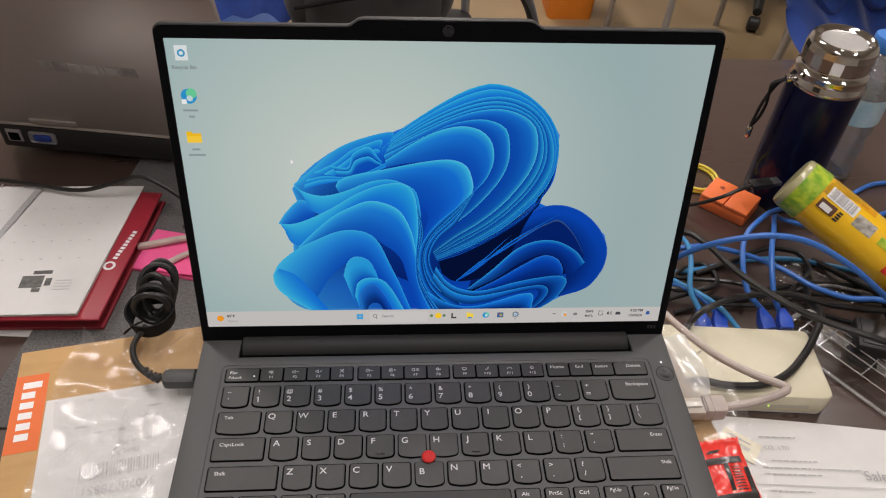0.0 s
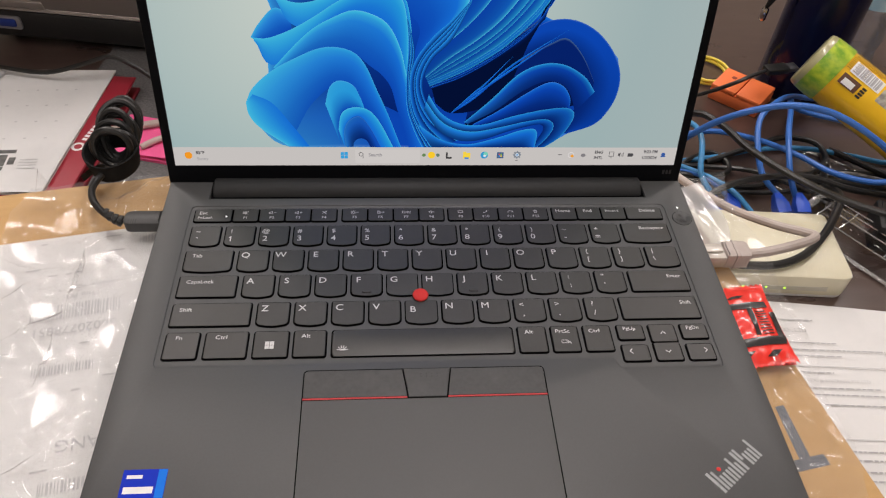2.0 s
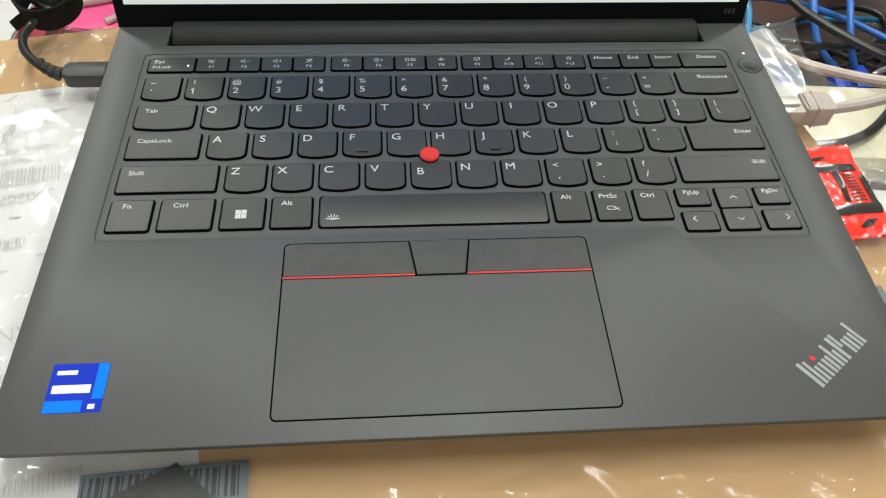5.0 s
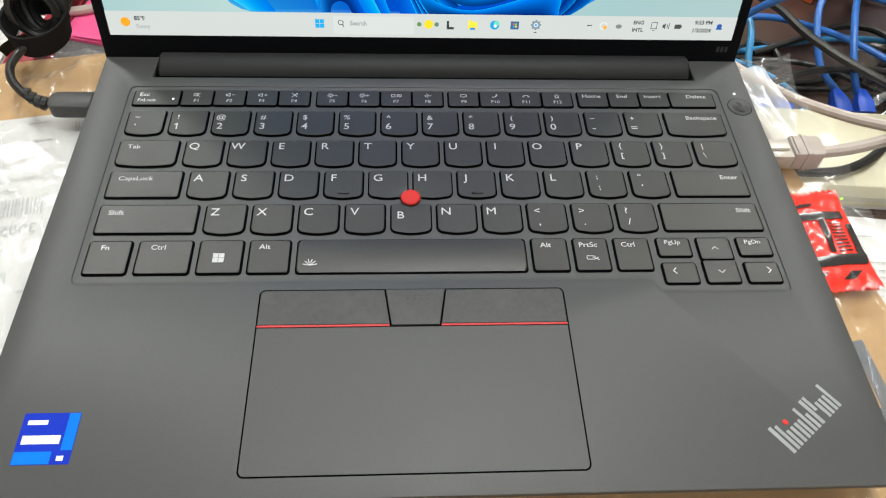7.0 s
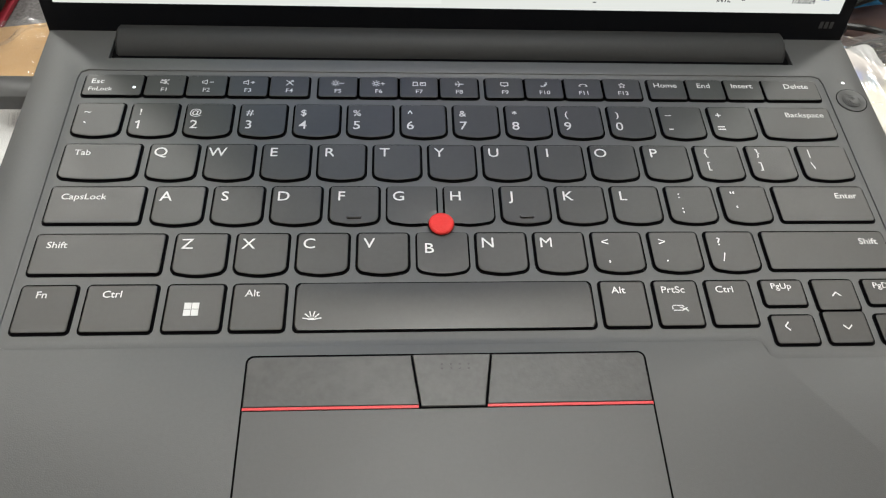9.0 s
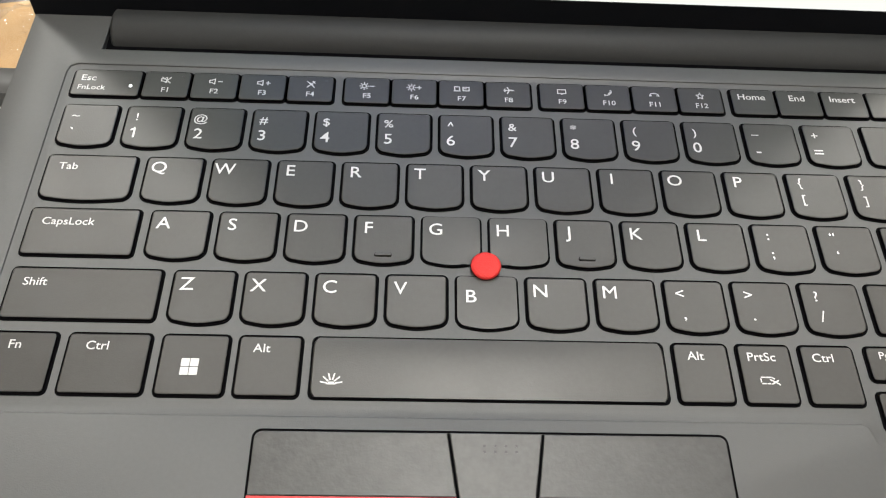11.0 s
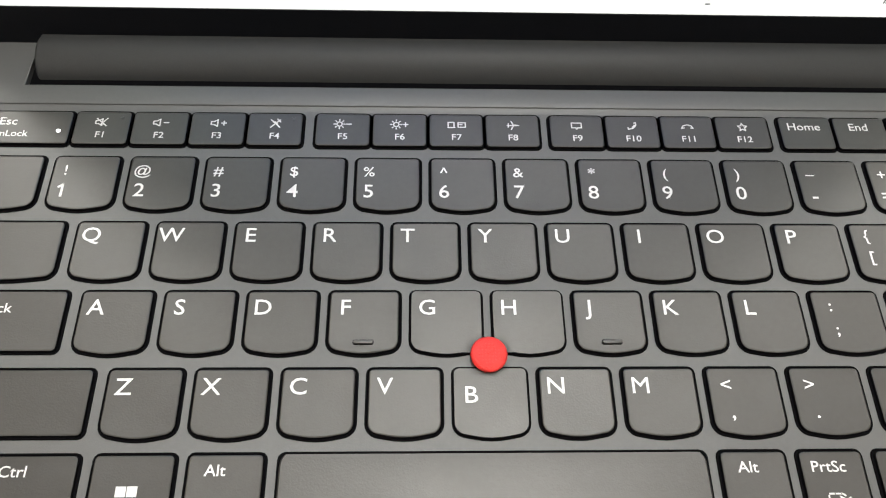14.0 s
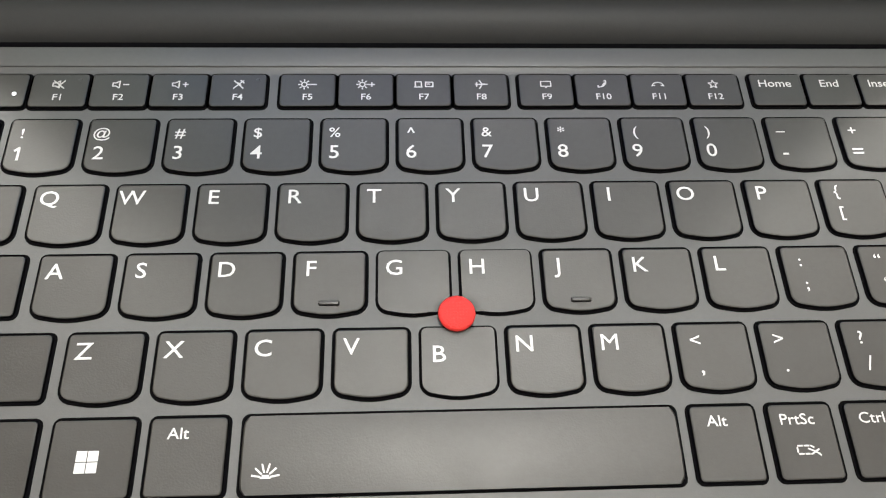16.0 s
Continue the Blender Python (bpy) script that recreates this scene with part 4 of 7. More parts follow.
# the flower's folds, from the rear ones to the front ones
fan([(-106.3, 39.4), (-97.0, 53.2), (-89.1, 59.9), (-97.5, 74.0), (-99.8, 76.9), (-85.9, 92.7), (-89.2, 102.9), (-63.9, 124.9), (-28.9, 136.3), (-8.4, 149.7), (18.5, 164.0), (42.1, 162.2), (63.8, 143.5), (68.8, 130.8), (63.1, 99.4), (61.1, 86.5), (80.4, 87.7), (102.3, 70.6), (108.1, 58.0), (103.8, 34.5), (81.2, 20.7), (66.0, 10.4)],
    [(-74.6, 58.5), (-71.6, 62.6), (-68.9, 64.6), (-72.0, 68.8), (-72.8, 69.7), (-68.0, 74.6), (-69.3, 77.8), (-60.3, 84.9), (-47.4, 88.6), (-39.7, 93.0), (13.2, 97.8), (20.8, 97.1), (27.5, 90.6), (28.9, 86.4), (26.7, 76.3), (25.9, 72.3), (31.8, 72.7), (38.0, 67.5), (39.4, 63.7), (37.7, 57.0), (31.0, 53.1), (26.5, 50.2)], 1, AZURE, ROYAL, DEEP, 0.1)
fan([(-106.3, 39.4), (-99.3, 23.6), (-84.6, 12.1), (-46.4, 11.5), (-1.0, 10.9), (33.5, 10.4), (66.1, 9.9)],
    [(-77.6, 56.8), (-55.4, 81.0), (-34.4, 90.3), (-13.4, 85.6), (10.1, 80.7), (36.7, 66.0), (76.3, 45.4)], 1, ROYAL, ROYAL, DEEP, 0.0)
fan([(-44.4, 108.5), (-23.9, 108.6), (-3.4, 108.6), (17.6, 101.8), (26.9, 85.4)],
    [(-45.7, 46.5), (-23.8, 35.9), (-12.7, 30.5), (-6.1, 35.7), (2.6, 46.0)], 1, ROYAL, ROYAL, DEEP, 0.0)
fan([(39.3, 61.0), (49.1, 75.7), (59.0, 85.8), (69.5, 88.9), (80.4, 87.7), (92.0, 81.6), (102.3, 70.6), (108.1, 58.0), (108.1, 45.1), (103.8, 34.5), (96.8, 26.5), (81.2, 20.7)],
    [(29.2, 45.8), (39.6, 55.9), (52.1, 65.9), (64.8, 70.8), (73.9, 68.3), (81.3, 60.7), (85.6, 53.0), (86.0, 45.3), (84.0, 37.4), (82.3, 32.1), (80.6, 26.7), (78.9, 21.3)], 1, ROYAL, ROYAL, DEEP, 0.0)
fan([(20.8, 35.4), (29.2, 45.8), (41.7, 58.5), (54.1, 68.4), (66.5, 75.7), (75.0, 78.1), (84.9, 68.2), (93.4, 53.0)],
    [(19.0, 24.8), (30.2, 27.3), (43.7, 29.9), (57.1, 32.4), (70.6, 34.9), (79.4, 37.5), (86.0, 40.0), (92.2, 45.2)], 1, DEEP, DEEP, INKB, 0.0)
fan([(69.6, 122.0), (66.0, 101.8), (56.7, 87.7), (40.4, 75.8), (23.7, 66.1), (6.5, 58.7), (-2.0, 53.7)],
    [(42.6, 45.7), (38.4, 41.8), (34.0, 39.2), (25.3, 35.4), (16.4, 33.6), (8.5, 34.2), (1.6, 39.6)], 1, DEEP, INKB, INKB, 0.0)
fan([(11.0, 34.0), (24.8, 44.3), (44.6, 63.0), (75.5, 83.4)],
    [(11.4, 33.4), (25.3, 43.2), (45.1, 61.9), (75.5, 83.4)], 1, SKYB, AZURE, ROYAL, 0.0)
fan([(11.0, 34.0), (24.7, 45.8), (41.7, 58.5), (70.5, 79.3)],
    [(11.4, 33.4), (25.2, 44.8), (42.2, 57.4), (70.5, 79.3)], 1, SKYB, AZURE, ROYAL, 0.0)
fan([(11.0, 34.0), (24.6, 47.4), (28.9, 50.9), (45.3, 68.4)],
    [(11.4, 33.4), (25.1, 46.3), (29.4, 49.9), (45.3, 68.4)], 1, SKYB, AZURE, ROYAL, 0.0)
fan([(69.6, 122.0), (67.5, 104.0), (58.7, 89.6), (44.7, 76.5), (28.0, 65.5), (11.0, 56.9), (-1.4, 53.2)],
    [(60.9, 88.9), (51.1, 78.2), (38.7, 68.9), (26.1, 60.6), (13.3, 53.6), (4.6, 50.4), (-1.2, 48.1)], 4, AZURE, ROYAL, INKB, 0.0)
fan([(-38.0, 125.6), (-24.0, 138.4), (-8.4, 149.7), (7.0, 159.1), (18.5, 164.0), (28.1, 165.6), (42.1, 162.2), (54.7, 153.8), (63.8, 143.5), (68.8, 130.8), (68.8, 115.4), (63.1, 99.4), (52.6, 85.4), (38.5, 72.1), (21.7, 61.1), (6.7, 53.7), (-2.0, 49.9)],
    [(-37.0, 125.0), (-20.0, 137.2), (-4.4, 146.8), (15.0, 155.1), (30.6, 158.1), (44.7, 155.1), (55.3, 148.0), (62.8, 137.2), (66.3, 125.3), (65.9, 113.1), (59.9, 99.0), (49.3, 86.1), (36.2, 74.1), (19.5, 63.1), (4.5, 55.7), (-3.1, 52.5)], 2, CYAN, SKYB, AZURE, 0.6, 0.6)
fan([(-37.0, 125.0), (-20.0, 137.2), (-4.4, 146.8), (15.0, 155.1), (30.6, 158.1), (44.7, 155.1), (55.3, 148.0), (62.8, 137.2), (66.3, 125.3), (65.9, 113.1), (59.9, 99.0), (49.3, 86.1), (36.2, 74.1), (19.5, 63.1), (4.5, 55.7), (-3.1, 52.5)],
    [(-36.0, 123.9), (-16.0, 134.7), (3.6, 144.2), (19.3, 149.4), (33.1, 150.6), (44.3, 147.6), (52.9, 141.3), (56.2, 131.8), (55.9, 119.8), (51.7, 108.6), (44.2, 97.1), (35.4, 86.6), (23.1, 75.9), (10.6, 67.4), (0.0, 58.8), (-4.3, 55.0)], 3, CYAN, SKYB, ROYAL, 0.6, 0.75)
fan([(-36.0, 123.9), (-16.0, 134.7), (3.6, 144.2), (19.3, 149.4), (33.1, 150.6), (44.3, 147.6), (52.9, 141.3), (56.2, 131.8), (55.9, 119.8), (51.7, 108.6), (44.2, 97.1), (35.4, 86.6), (23.1, 75.9), (10.6, 67.4), (0.0, 58.8), (-4.3, 55.0)],
    [(-35.0, 121.8), (-14.0, 132.6), (3.7, 141.1), (19.5, 144.3), (29.6, 142.9), (37.0, 138.1), (39.5, 128.5), (39.5, 117.5), (36.1, 107.5), (29.4, 97.2), (20.4, 86.6), (10.2, 77.1), (0.8, 68.7), (-5.5, 60.0)], 1, CYAN, AZURE, ROYAL, 0.7, 0.75)
fan([(-35.0, 121.8), (-14.0, 132.6), (3.7, 141.1), (19.5, 144.3), (29.6, 142.9), (37.0, 138.1), (39.5, 128.5), (39.5, 117.5), (36.1, 107.5), (29.4, 97.2), (20.4, 86.6), (10.2, 77.1), (0.8, 68.7), (-5.5, 60.0)],
    [(-34.1, 118.5), (-18.0, 129.4), (-4.1, 136.8), (9.8, 140.1), (20.9, 138.0), (27.9, 131.7), (30.5, 123.0), (29.8, 114.2), (25.8, 105.2), (17.9, 96.0), (9.9, 85.5), (1.6, 77.2), (-4.6, 68.7), (-6.6, 61.3)], 1, CYAN, AZURE, ROYAL, 0.7, 0.7)
fan([(-34.1, 118.5), (-18.0, 129.4), (-4.1, 136.8), (9.8, 140.1), (20.9, 138.0), (27.9, 131.7), (30.5, 123.0), (29.8, 114.2), (25.8, 105.2), (17.9, 96.0), (9.9, 85.5), (1.6, 77.2), (-4.6, 68.7), (-6.6, 61.3)],
    [(-34.1, 114.1), (-24.0, 116.5), (-9.8, 118.1), (4.5, 119.0), (12.8, 115.3), (17.3, 108.6), (18.6, 101.8), (15.7, 96.7), (9.7, 89.7), (1.6, 80.3), (-4.6, 70.6), (-7.1, 63.8)], 1, CYAN, AZURE, ROYAL, 0.6, 0.4)
fan([(-89.2, 102.9), (-78.6, 111.8), (-63.9, 124.9), (-47.8, 132.4), (-28.9, 136.3), (-37.0, 125.0)],
    [(-75.0, 102.9), (-64.8, 105.2), (-56.6, 107.4), (-48.4, 109.7), (-40.2, 111.9), (-34.1, 116.3)], 1, SKYB, AZURE, ROYAL, 0.5)
fan([(-76.6, 110.7), (-64.3, 116.9), (-54.0, 124.9), (-43.9, 129.3), (-35.9, 131.4), (-37.6, 125.0)],
    [(-64.6, 108.5), (-58.4, 111.9), (-53.2, 116.9), (-46.1, 120.6), (-40.1, 121.7), (-37.0, 123.5)], 2, CYAN, SKYB, AZURE, 0.6)
fan([(-66.4, 115.2), (-56.4, 114.1), (-53.1, 122.8), (-44.0, 127.1), (-39.1, 121.8), (-36.1, 117.4)],
    [(-61.6, 108.5), (-54.5, 109.0), (-50.3, 114.1), (-44.2, 116.9), (-39.8, 115.6), (-35.7, 114.8)], 2, CYAN, SKYB, ROYAL, 0.5)
fan([(-80.9, 106.3), (-70.7, 108.5), (-58.6, 108.1), (-46.3, 110.8), (-34.1, 117.0)],
    [(-83.4, 99.6), (-73.0, 102.9), (-60.7, 105.2), (-46.4, 108.5), (-33.7, 114.1)], 2, SKYB, SKYB, AZURE, 0.7)
fan([(-99.8, 76.9), (-94.6, 84.6), (-85.9, 92.7), (-77.9, 89.2)],
    [(-95.3, 75.9), (-89.0, 76.4), (-82.7, 78.2), (-77.3, 81.5)], 1, SKYB, AZURE, ROYAL, 0.3)
fan([(-63.9, 101.8), (-61.7, 105.9), (-52.5, 109.4), (-36.2, 112.6), (-19.9, 116.1), (-7.7, 118.3), (4.5, 119.2), (13.8, 115.7), (17.9, 107.5), (18.8, 98.3), (11.9, 87.9), (1.6, 78.4), (-6.7, 68.7)],
    [(-62.1, 97.3), (-56.9, 97.3), (-46.6, 98.4), (-34.2, 100.7), (-23.9, 98.4), (-17.7, 94.9), (-12.4, 89.1), (-9.2, 85.6), (-8.0, 80.8), (-9.0, 76.0), (-10.0, 72.4), (-11.0, 67.5), (-12.0, 61.3)], 1, CYAN, AZURE, ROYAL, 0.8)
fan([(-89.6, 103.6), (-83.4, 98.4), (-72.4, 95.5), (-59.0, 98.4), (-44.4, 104.5), (-32.1, 106.3), (-21.9, 102.9), (-15.6, 97.7), (-13.0, 85.6), (-12.4, 76.0), (-12.7, 67.5), (-13.0, 58.8)],
    [(-84.5, 97.3), (-79.1, 85.8), (-70.0, 82.2), (-59.3, 88.0), (-46.7, 97.3), (-34.2, 101.8), (-23.9, 101.8), (-18.7, 97.2), (-16.2, 87.9), (-15.0, 78.4), (-14.7, 68.7), (-14.3, 58.9)], 1, CYAN, SKYB, AZURE, 1.0)
fan([(-99.8, 76.9), (-91.1, 76.4), (-78.3, 81.1), (-65.5, 88.1), (-50.8, 97.3), (-36.3, 102.9), (-23.9, 103.6), (-17.7, 98.4), (-15.1, 87.9), (-14.3, 76.0), (-14.6, 61.3), (-14.0, 51.3)],
    [(-97.4, 75.2), (-92.1, 62.4), (-81.4, 64.3), (-68.2, 76.3), (-55.2, 86.9), (-44.7, 91.0), (-34.4, 89.8), (-26.0, 84.4), (-21.8, 76.1), (-20.0, 66.3), (-18.7, 56.4), (-17.3, 46.2)], 1, CYAN, SKYB, AZURE, 0.9)
fan([(-89.1, 59.9), (-76.7, 72.7), (-65.8, 82.2), (-55.2, 88.0), (-44.7, 92.0), (-34.4, 90.3), (-25.0, 84.4), (-18.5, 71.2), (-15.2, 56.4), (-10.5, 35.8), (-3.3, 11.4)],
    [(-86.0, 58.9), (-75.0, 65.4), (-62.1, 71.0), (-51.5, 70.9), (-43.1, 67.7), (-35.7, 61.5), (-29.3, 56.5), (-23.9, 48.8), (-20.5, 35.9), (-17.1, 25.2), (-13.6, 11.6)], 1, CYAN, AZURE, ROYAL, 0.9)
fan([(-106.3, 39.4), (-101.7, 48.2), (-90.3, 58.2), (-77.1, 65.4), (-64.2, 71.0), (-53.6, 71.9), (-44.1, 68.9), (-37.9, 61.5), (-32.6, 48.9), (-26.0, 33.3), (-18.1, 11.7)],
    [(-84.5, 12.6), (-77.1, 26.0), (-71.1, 36.4), (-64.2, 44.1), (-57.5, 49.1), (-50.0, 49.1), (-44.6, 43.9), (-39.3, 37.4), (-34.9, 30.8), (-30.5, 22.7), (-24.9, 11.8)], 1, SKYB, AZURE, ROYAL, 0.7)
fan([(-106.3, 39.4), (-105.2, 31.6), (-99.3, 23.6), (-84.5, 12.6)],
    [(-102.0, 44.4), (-91.6, 39.2), (-81.5, 26.0), (-72.2, 12.4)], 1, CYAN, SKYB, AZURE, 1.0)
fan([(-61.6, 38.9), (-58.6, 49.1), (-53.1, 52.9), (-45.6, 50.3), (-41.4, 42.6), (-38.9, 34.8)],
    [(-53.2, 12.2), (-54.7, 23.0), (-53.1, 32.3), (-49.2, 35.4), (-43.7, 36.1), (-39.3, 34.5)], 1, SKYB, SKYB, ROYAL, 0.6)
fan([(-54.7, 23.0), (-52.6, 33.1), (-45.9, 36.9), (-37.1, 35.3), (-30.5, 27.5), (-22.7, 11.7)],
    [(-51.4, 12.1), (-51.5, 23.0), (-47.8, 29.6), (-42.0, 31.4), (-36.1, 24.1), (-30.1, 11.8)], 1, CYAN, SKYB, AZURE, 0.6)
fan([(-50.9, 12.1), (-51.3, 23.0), (-47.8, 29.3), (-42.0, 31.1), (-36.1, 24.1), (-30.1, 11.8)],
    [(-46.4, 12.1), (-45.9, 14.8), (-44.1, 16.9), (-41.4, 17.5), (-38.5, 16.1), (-36.3, 11.9)], 1, ROYAL, ROYAL, DEEP, 0.2)
fan([(-15.1, 87.9), (-14.1, 73.6), (-15.2, 56.4), (-15.0, 38.4), (-11.5, 25.2), (-5.6, 11.5)],
    [(-14.3, 87.0), (-10.6, 69.9), (-12.5, 53.8), (-11.9, 38.4), (-6.7, 25.1), (2.4, 11.4)], 3, CYAN, AZURE, DEEP, 0.3)
fan([(19.4, 98.3), (9.8, 87.9), (-0.5, 78.4), (-9.5, 66.3), (-13.2, 53.8), (-12.1, 38.4), (-6.7, 25.1), (3.6, 11.3)],
    [(19.9, 97.4), (10.2, 77.1), (-0.2, 66.2), (-5.4, 55.0), (-4.9, 44.8), (0.7, 34.3), (9.9, 26.2), (26.1, 20.6)], 4, SKYB, AZURE, DEEP, 0.4, 0.3)
fan([(18.9, 28.0), (33.9, 41.9), (48.4, 57.1), (61.1, 63.3), (74.4, 63.3), (87.4, 56.3), (94.6, 47.3)],
    [(21.2, 26.9), (36.5, 35.3), (51.4, 46.9), (64.3, 53.2), (74.5, 51.8), (80.4, 45.3), (84.3, 34.8)], 1, SKYB, ROYAL, DEEP, 0.3, 0.3)
fan([(23.5, 26.3), (38.8, 35.2), (53.8, 45.6), (66.6, 52.7), (75.7, 50.5), (80.7, 42.7), (80.2, 34.8)],
    [(25.9, 24.2), (41.5, 28.6), (54.8, 33.2), (65.9, 36.0), (75.0, 36.4), (79.1, 35.9), (80.3, 33.7)], 1, AZURE, ROYAL, DEEP, 0.0)
fan([(-2.3, 44.8), (5.2, 33.5), (16.7, 27.0), (30.3, 26.5), (48.1, 32.0), (65.9, 36.0), (79.5, 37.2), (84.4, 33.4), (81.9, 25.4), (75.8, 17.2), (66.0, 10.4)],
    [(-4.9, 35.7), (4.4, 22.3), (17.1, 16.1), (30.8, 17.0), (44.3, 21.8), (55.5, 25.1), (64.5, 26.9), (66.6, 23.7), (64.1, 18.2), (61.1, 13.3), (59.0, 10.5)], 2, SKYB, AZURE, DEEP, 0.4, 0.5)
fan([(-8.1, 26.5), (5.7, 16.8), (21.8, 13.8), (39.9, 18.3), (53.4, 23.0), (62.6, 22.9), (62.5, 10.5)],
    [(0.1, 11.4), (12.8, 11.2), (24.3, 11.0), (35.8, 10.9), (45.1, 10.7), (54.4, 10.6), (60.2, 10.5)], 1, SKYB, AZURE, DEEP, 0.2)

# taskbar with its signs
bar = lidp("taskbar", flat_rects([(-SW, SW, 0.0, 0.0118)], 0.0004), glow("taskbar_white", (0.56, 0.56, 0.54), PIC), display, "pale taskbar", smooth=False)


def sign(rects, colour, name="icon", z=0.0006, strength=PIC):
    bm = bmesh.new()
    for x0, x1, y0, y1 in rects:
        brick(bm, x0 * MM, x1 * MM, y0 * MM, y1 * MM, z, z + 0.00004)
    return lidp(name, bm, glow("icon_colour", colour, strength), display, smooth=False)


def disc(x, y, r, colour, name="icon", z=0.0006, r0=0.0, sy=1.0):
    bm = lathe(bmesh.new(), [(r * MM, 0), (max(r0, 0.01) * MM, 0.00003)], 24, cap0=False, cap1=r0 == 0)
    return lidp(name, moved(bm, Matrix.Translation((x * MM, y * MM, z)) @ Matrix.Diagonal((1, sy, 1, 1))), glow("icon_colour", colour, PIC), display, smooth=False)


def screen_words(words, x, y, size, colour=(0.12, 0.12, 0.13), align="LEFT", z=0.00065):
    return words_on("screen_text", words, size * MM, LID @ Matrix.Translation((x * MM, y * MM, z)), glow("text_colour", colour, PIC), display, align, 0.03 * size * MM)


GREYT = (0.07, 0.07, 0.075)
disc(-143, 6.6, 2.2, (0.9, 0.33, 0.02))
screen_words("85\u00b0F", -138.6, 8.3, 2.7, GREYT)
screen_words("Sunny", -138.4, 4.4, 2.7, (0.4, 0.4, 0.4))
for a in (-54.1, -51.9):
    for b in (4.6, 6.8):
        sign([(a, a + 2.0, b, b + 2.0)], (0.03, 0.36, 0.72))
lidp("search_field", flat_rects([(-0.0455, -0.0068, 0.0016, 0.0104)], 0.0005), glow("search_white", (0.60, 0.60, 0.58), PIC), display, smooth=False)
disc(-42.0, 7.3, 1.35, GREYT, z=0.0006, r0=1.0)
sign([(-41.1, -40.7, 5.0, 6.2)], GREYT)
screen_words("Search", -37.6, 6.9, 3.0, (0.33, 0.33, 0.34))
disc(0.2, 6.8, 2.2, (0.95, 0.62, 0.03))
disc(-4.4, 6.8, 1.1, (0.13, 0.25, 0.1))
disc(4.0, 6.8, 1.1, (0.13, 0.22, 0.16))
sign([(8.9, 10.0, 4.4, 8.6), (8.9, 12.4, 4.4, 5.6)], (0.05, 0.05, 0.05))
sign([(19.3, 23.7, 4.6, 8.2), (19.3, 21.2, 8.2, 9.0)], (0.92, 0.68, 0.06))
sign([(20.2, 22.8, 4.3, 5.4)], (0.05, 0.25, 0.6), z=0.00066)
disc(32.2, 6.8, 2.3, (0.03, 0.32, 0.62))
disc(33.0, 7.6, 1.4, (0.16, 0.62, 0.5), z=0.00068)
disc(32.5, 6.4, 0.8, (0.75, 0.84, 0.86), z=0.00072)
sign([(39.9, 44.0, 4.7, 8.7)], (0.06, 0.13, 0.26))
for a, b, c in ((41.0, 6.8, (0.7, 0.1, 0.06)), (42.1, 6.8, (0.2, 0.5, 0.05)), (41.0, 5.7, (0.05, 0.3, 0.7)), (42.1, 5.7, (0.8, 0.55, 0.05))):
    sign([(a, a + 0.9, b, b + 0.9)], c, z=0.00066)
gear_n = 8
disc(52.3, 7.0, 2.0, (0.22, 0.26, 0.3))
for i in range(gear_n):
    a = 2 * math.pi * i / gear_n
    disc(52.3 + 2.1 * math.cos(a), 7.0 + 2.1 * math.sin(a), 0.5, (0.22, 0.26, 0.3), z=0.00058)
disc(52.3, 7.0, 1.1, (0.6, 0.72, 0.8), z=0.00068)
disc(52.3, 7.0, 0.55, (0.1, 0.3, 0.6), z=0.00072)
sign([(51.6, 53.0, 3.1, 3.5)], GREYT)
for x0, y0, x1, y1 in ((77.5, 6.6, 78.7, 7.8), (78.7, 7.8, 79.9, 6.6)):
    sign([(min(x0, x1), max(x0, x1), 6.9, 7.3)], GREYT)
disc(85.6, 6.9, 1.9, (0.72, 0.72, 0.7), r0=1.5)
disc(86.4, 6.2, 1.0, (0.85, 0.36, 0.05), z=0.00066)
disc(93.2, 6.7, 1.5, (0.22, 0.22, 0.23), sy=0.75)
screen_words("ENG", 102.8, 8.7, 2.6, GREYT, "CENTER")
screen_words("INTL", 102.8, 5.0, 2.6, GREYT, "CENTER")
sign([(109.2, 112.2, 8.8, 9.1), (109.2, 109.5, 5.6, 9.1), (109.2, 112.2, 5.6, 5.9), (111.9, 112.2, 5.6, 9.1), (110.0, 111.4, 4.8, 5.1)], GREYT)
sign([(115.0, 115.9, 6.3, 7.9), (115.9, 116.4, 5.8, 8.4), (117.2, 117.5, 6.0, 8.2), (118.0, 118.3, 5.6, 8.6)], GREYT)
sign([(121.0, 124.2, 5.8, 8.0), (124.2, 124.6, 6.5, 7.3)], GREYT)
screen_words("9:23 PM", 139.6, 9.0, 2.7, GREYT, "RIGHT")
screen_words("1/3/2024", 139.6, 5.0, 2.7, GREYT, "RIGHT")
disc(143.4, 7.2, 1.3, (0.03, 0.10, 0.35))
sign([(141.9, 144.9, 5.6, 6.3)], (0.03, 0.10, 0.35), z=0.00066)
# desktop signs
sign([(-146.6, -139.8, 177.0, 185.2)], (0.72, 0.78, 0.78))
disc(-143.2, 181.0, 2.1, (0.05, 0.32, 0.55), z=0.00066, r0=1.1)
screen_words("Recycle Bin", -142.6, 173.2, 2.9, (0.24, 0.29, 0.31), "CENTER")
disc(-142.4, 157.0, 4.3, (0.02, 0.30, 0.62))
disc(-140.9, 158.6, 2.9, (0.13, 0.62, 0.33), z=0.00066)
disc(-142.0, 155.8, 1.7, (0.55, 0.70, 0.70), z=0.00072)
sign([(-146.6, -143.9, 152.6, 155.2)], (0.86, 0.88, 0.88), z=0.00076)
sign([(-146.6, -138.4, 148.2, 149.4), (-143.9, -140.6, 144.6, 145.8)], (0.27, 0.33, 0.35))
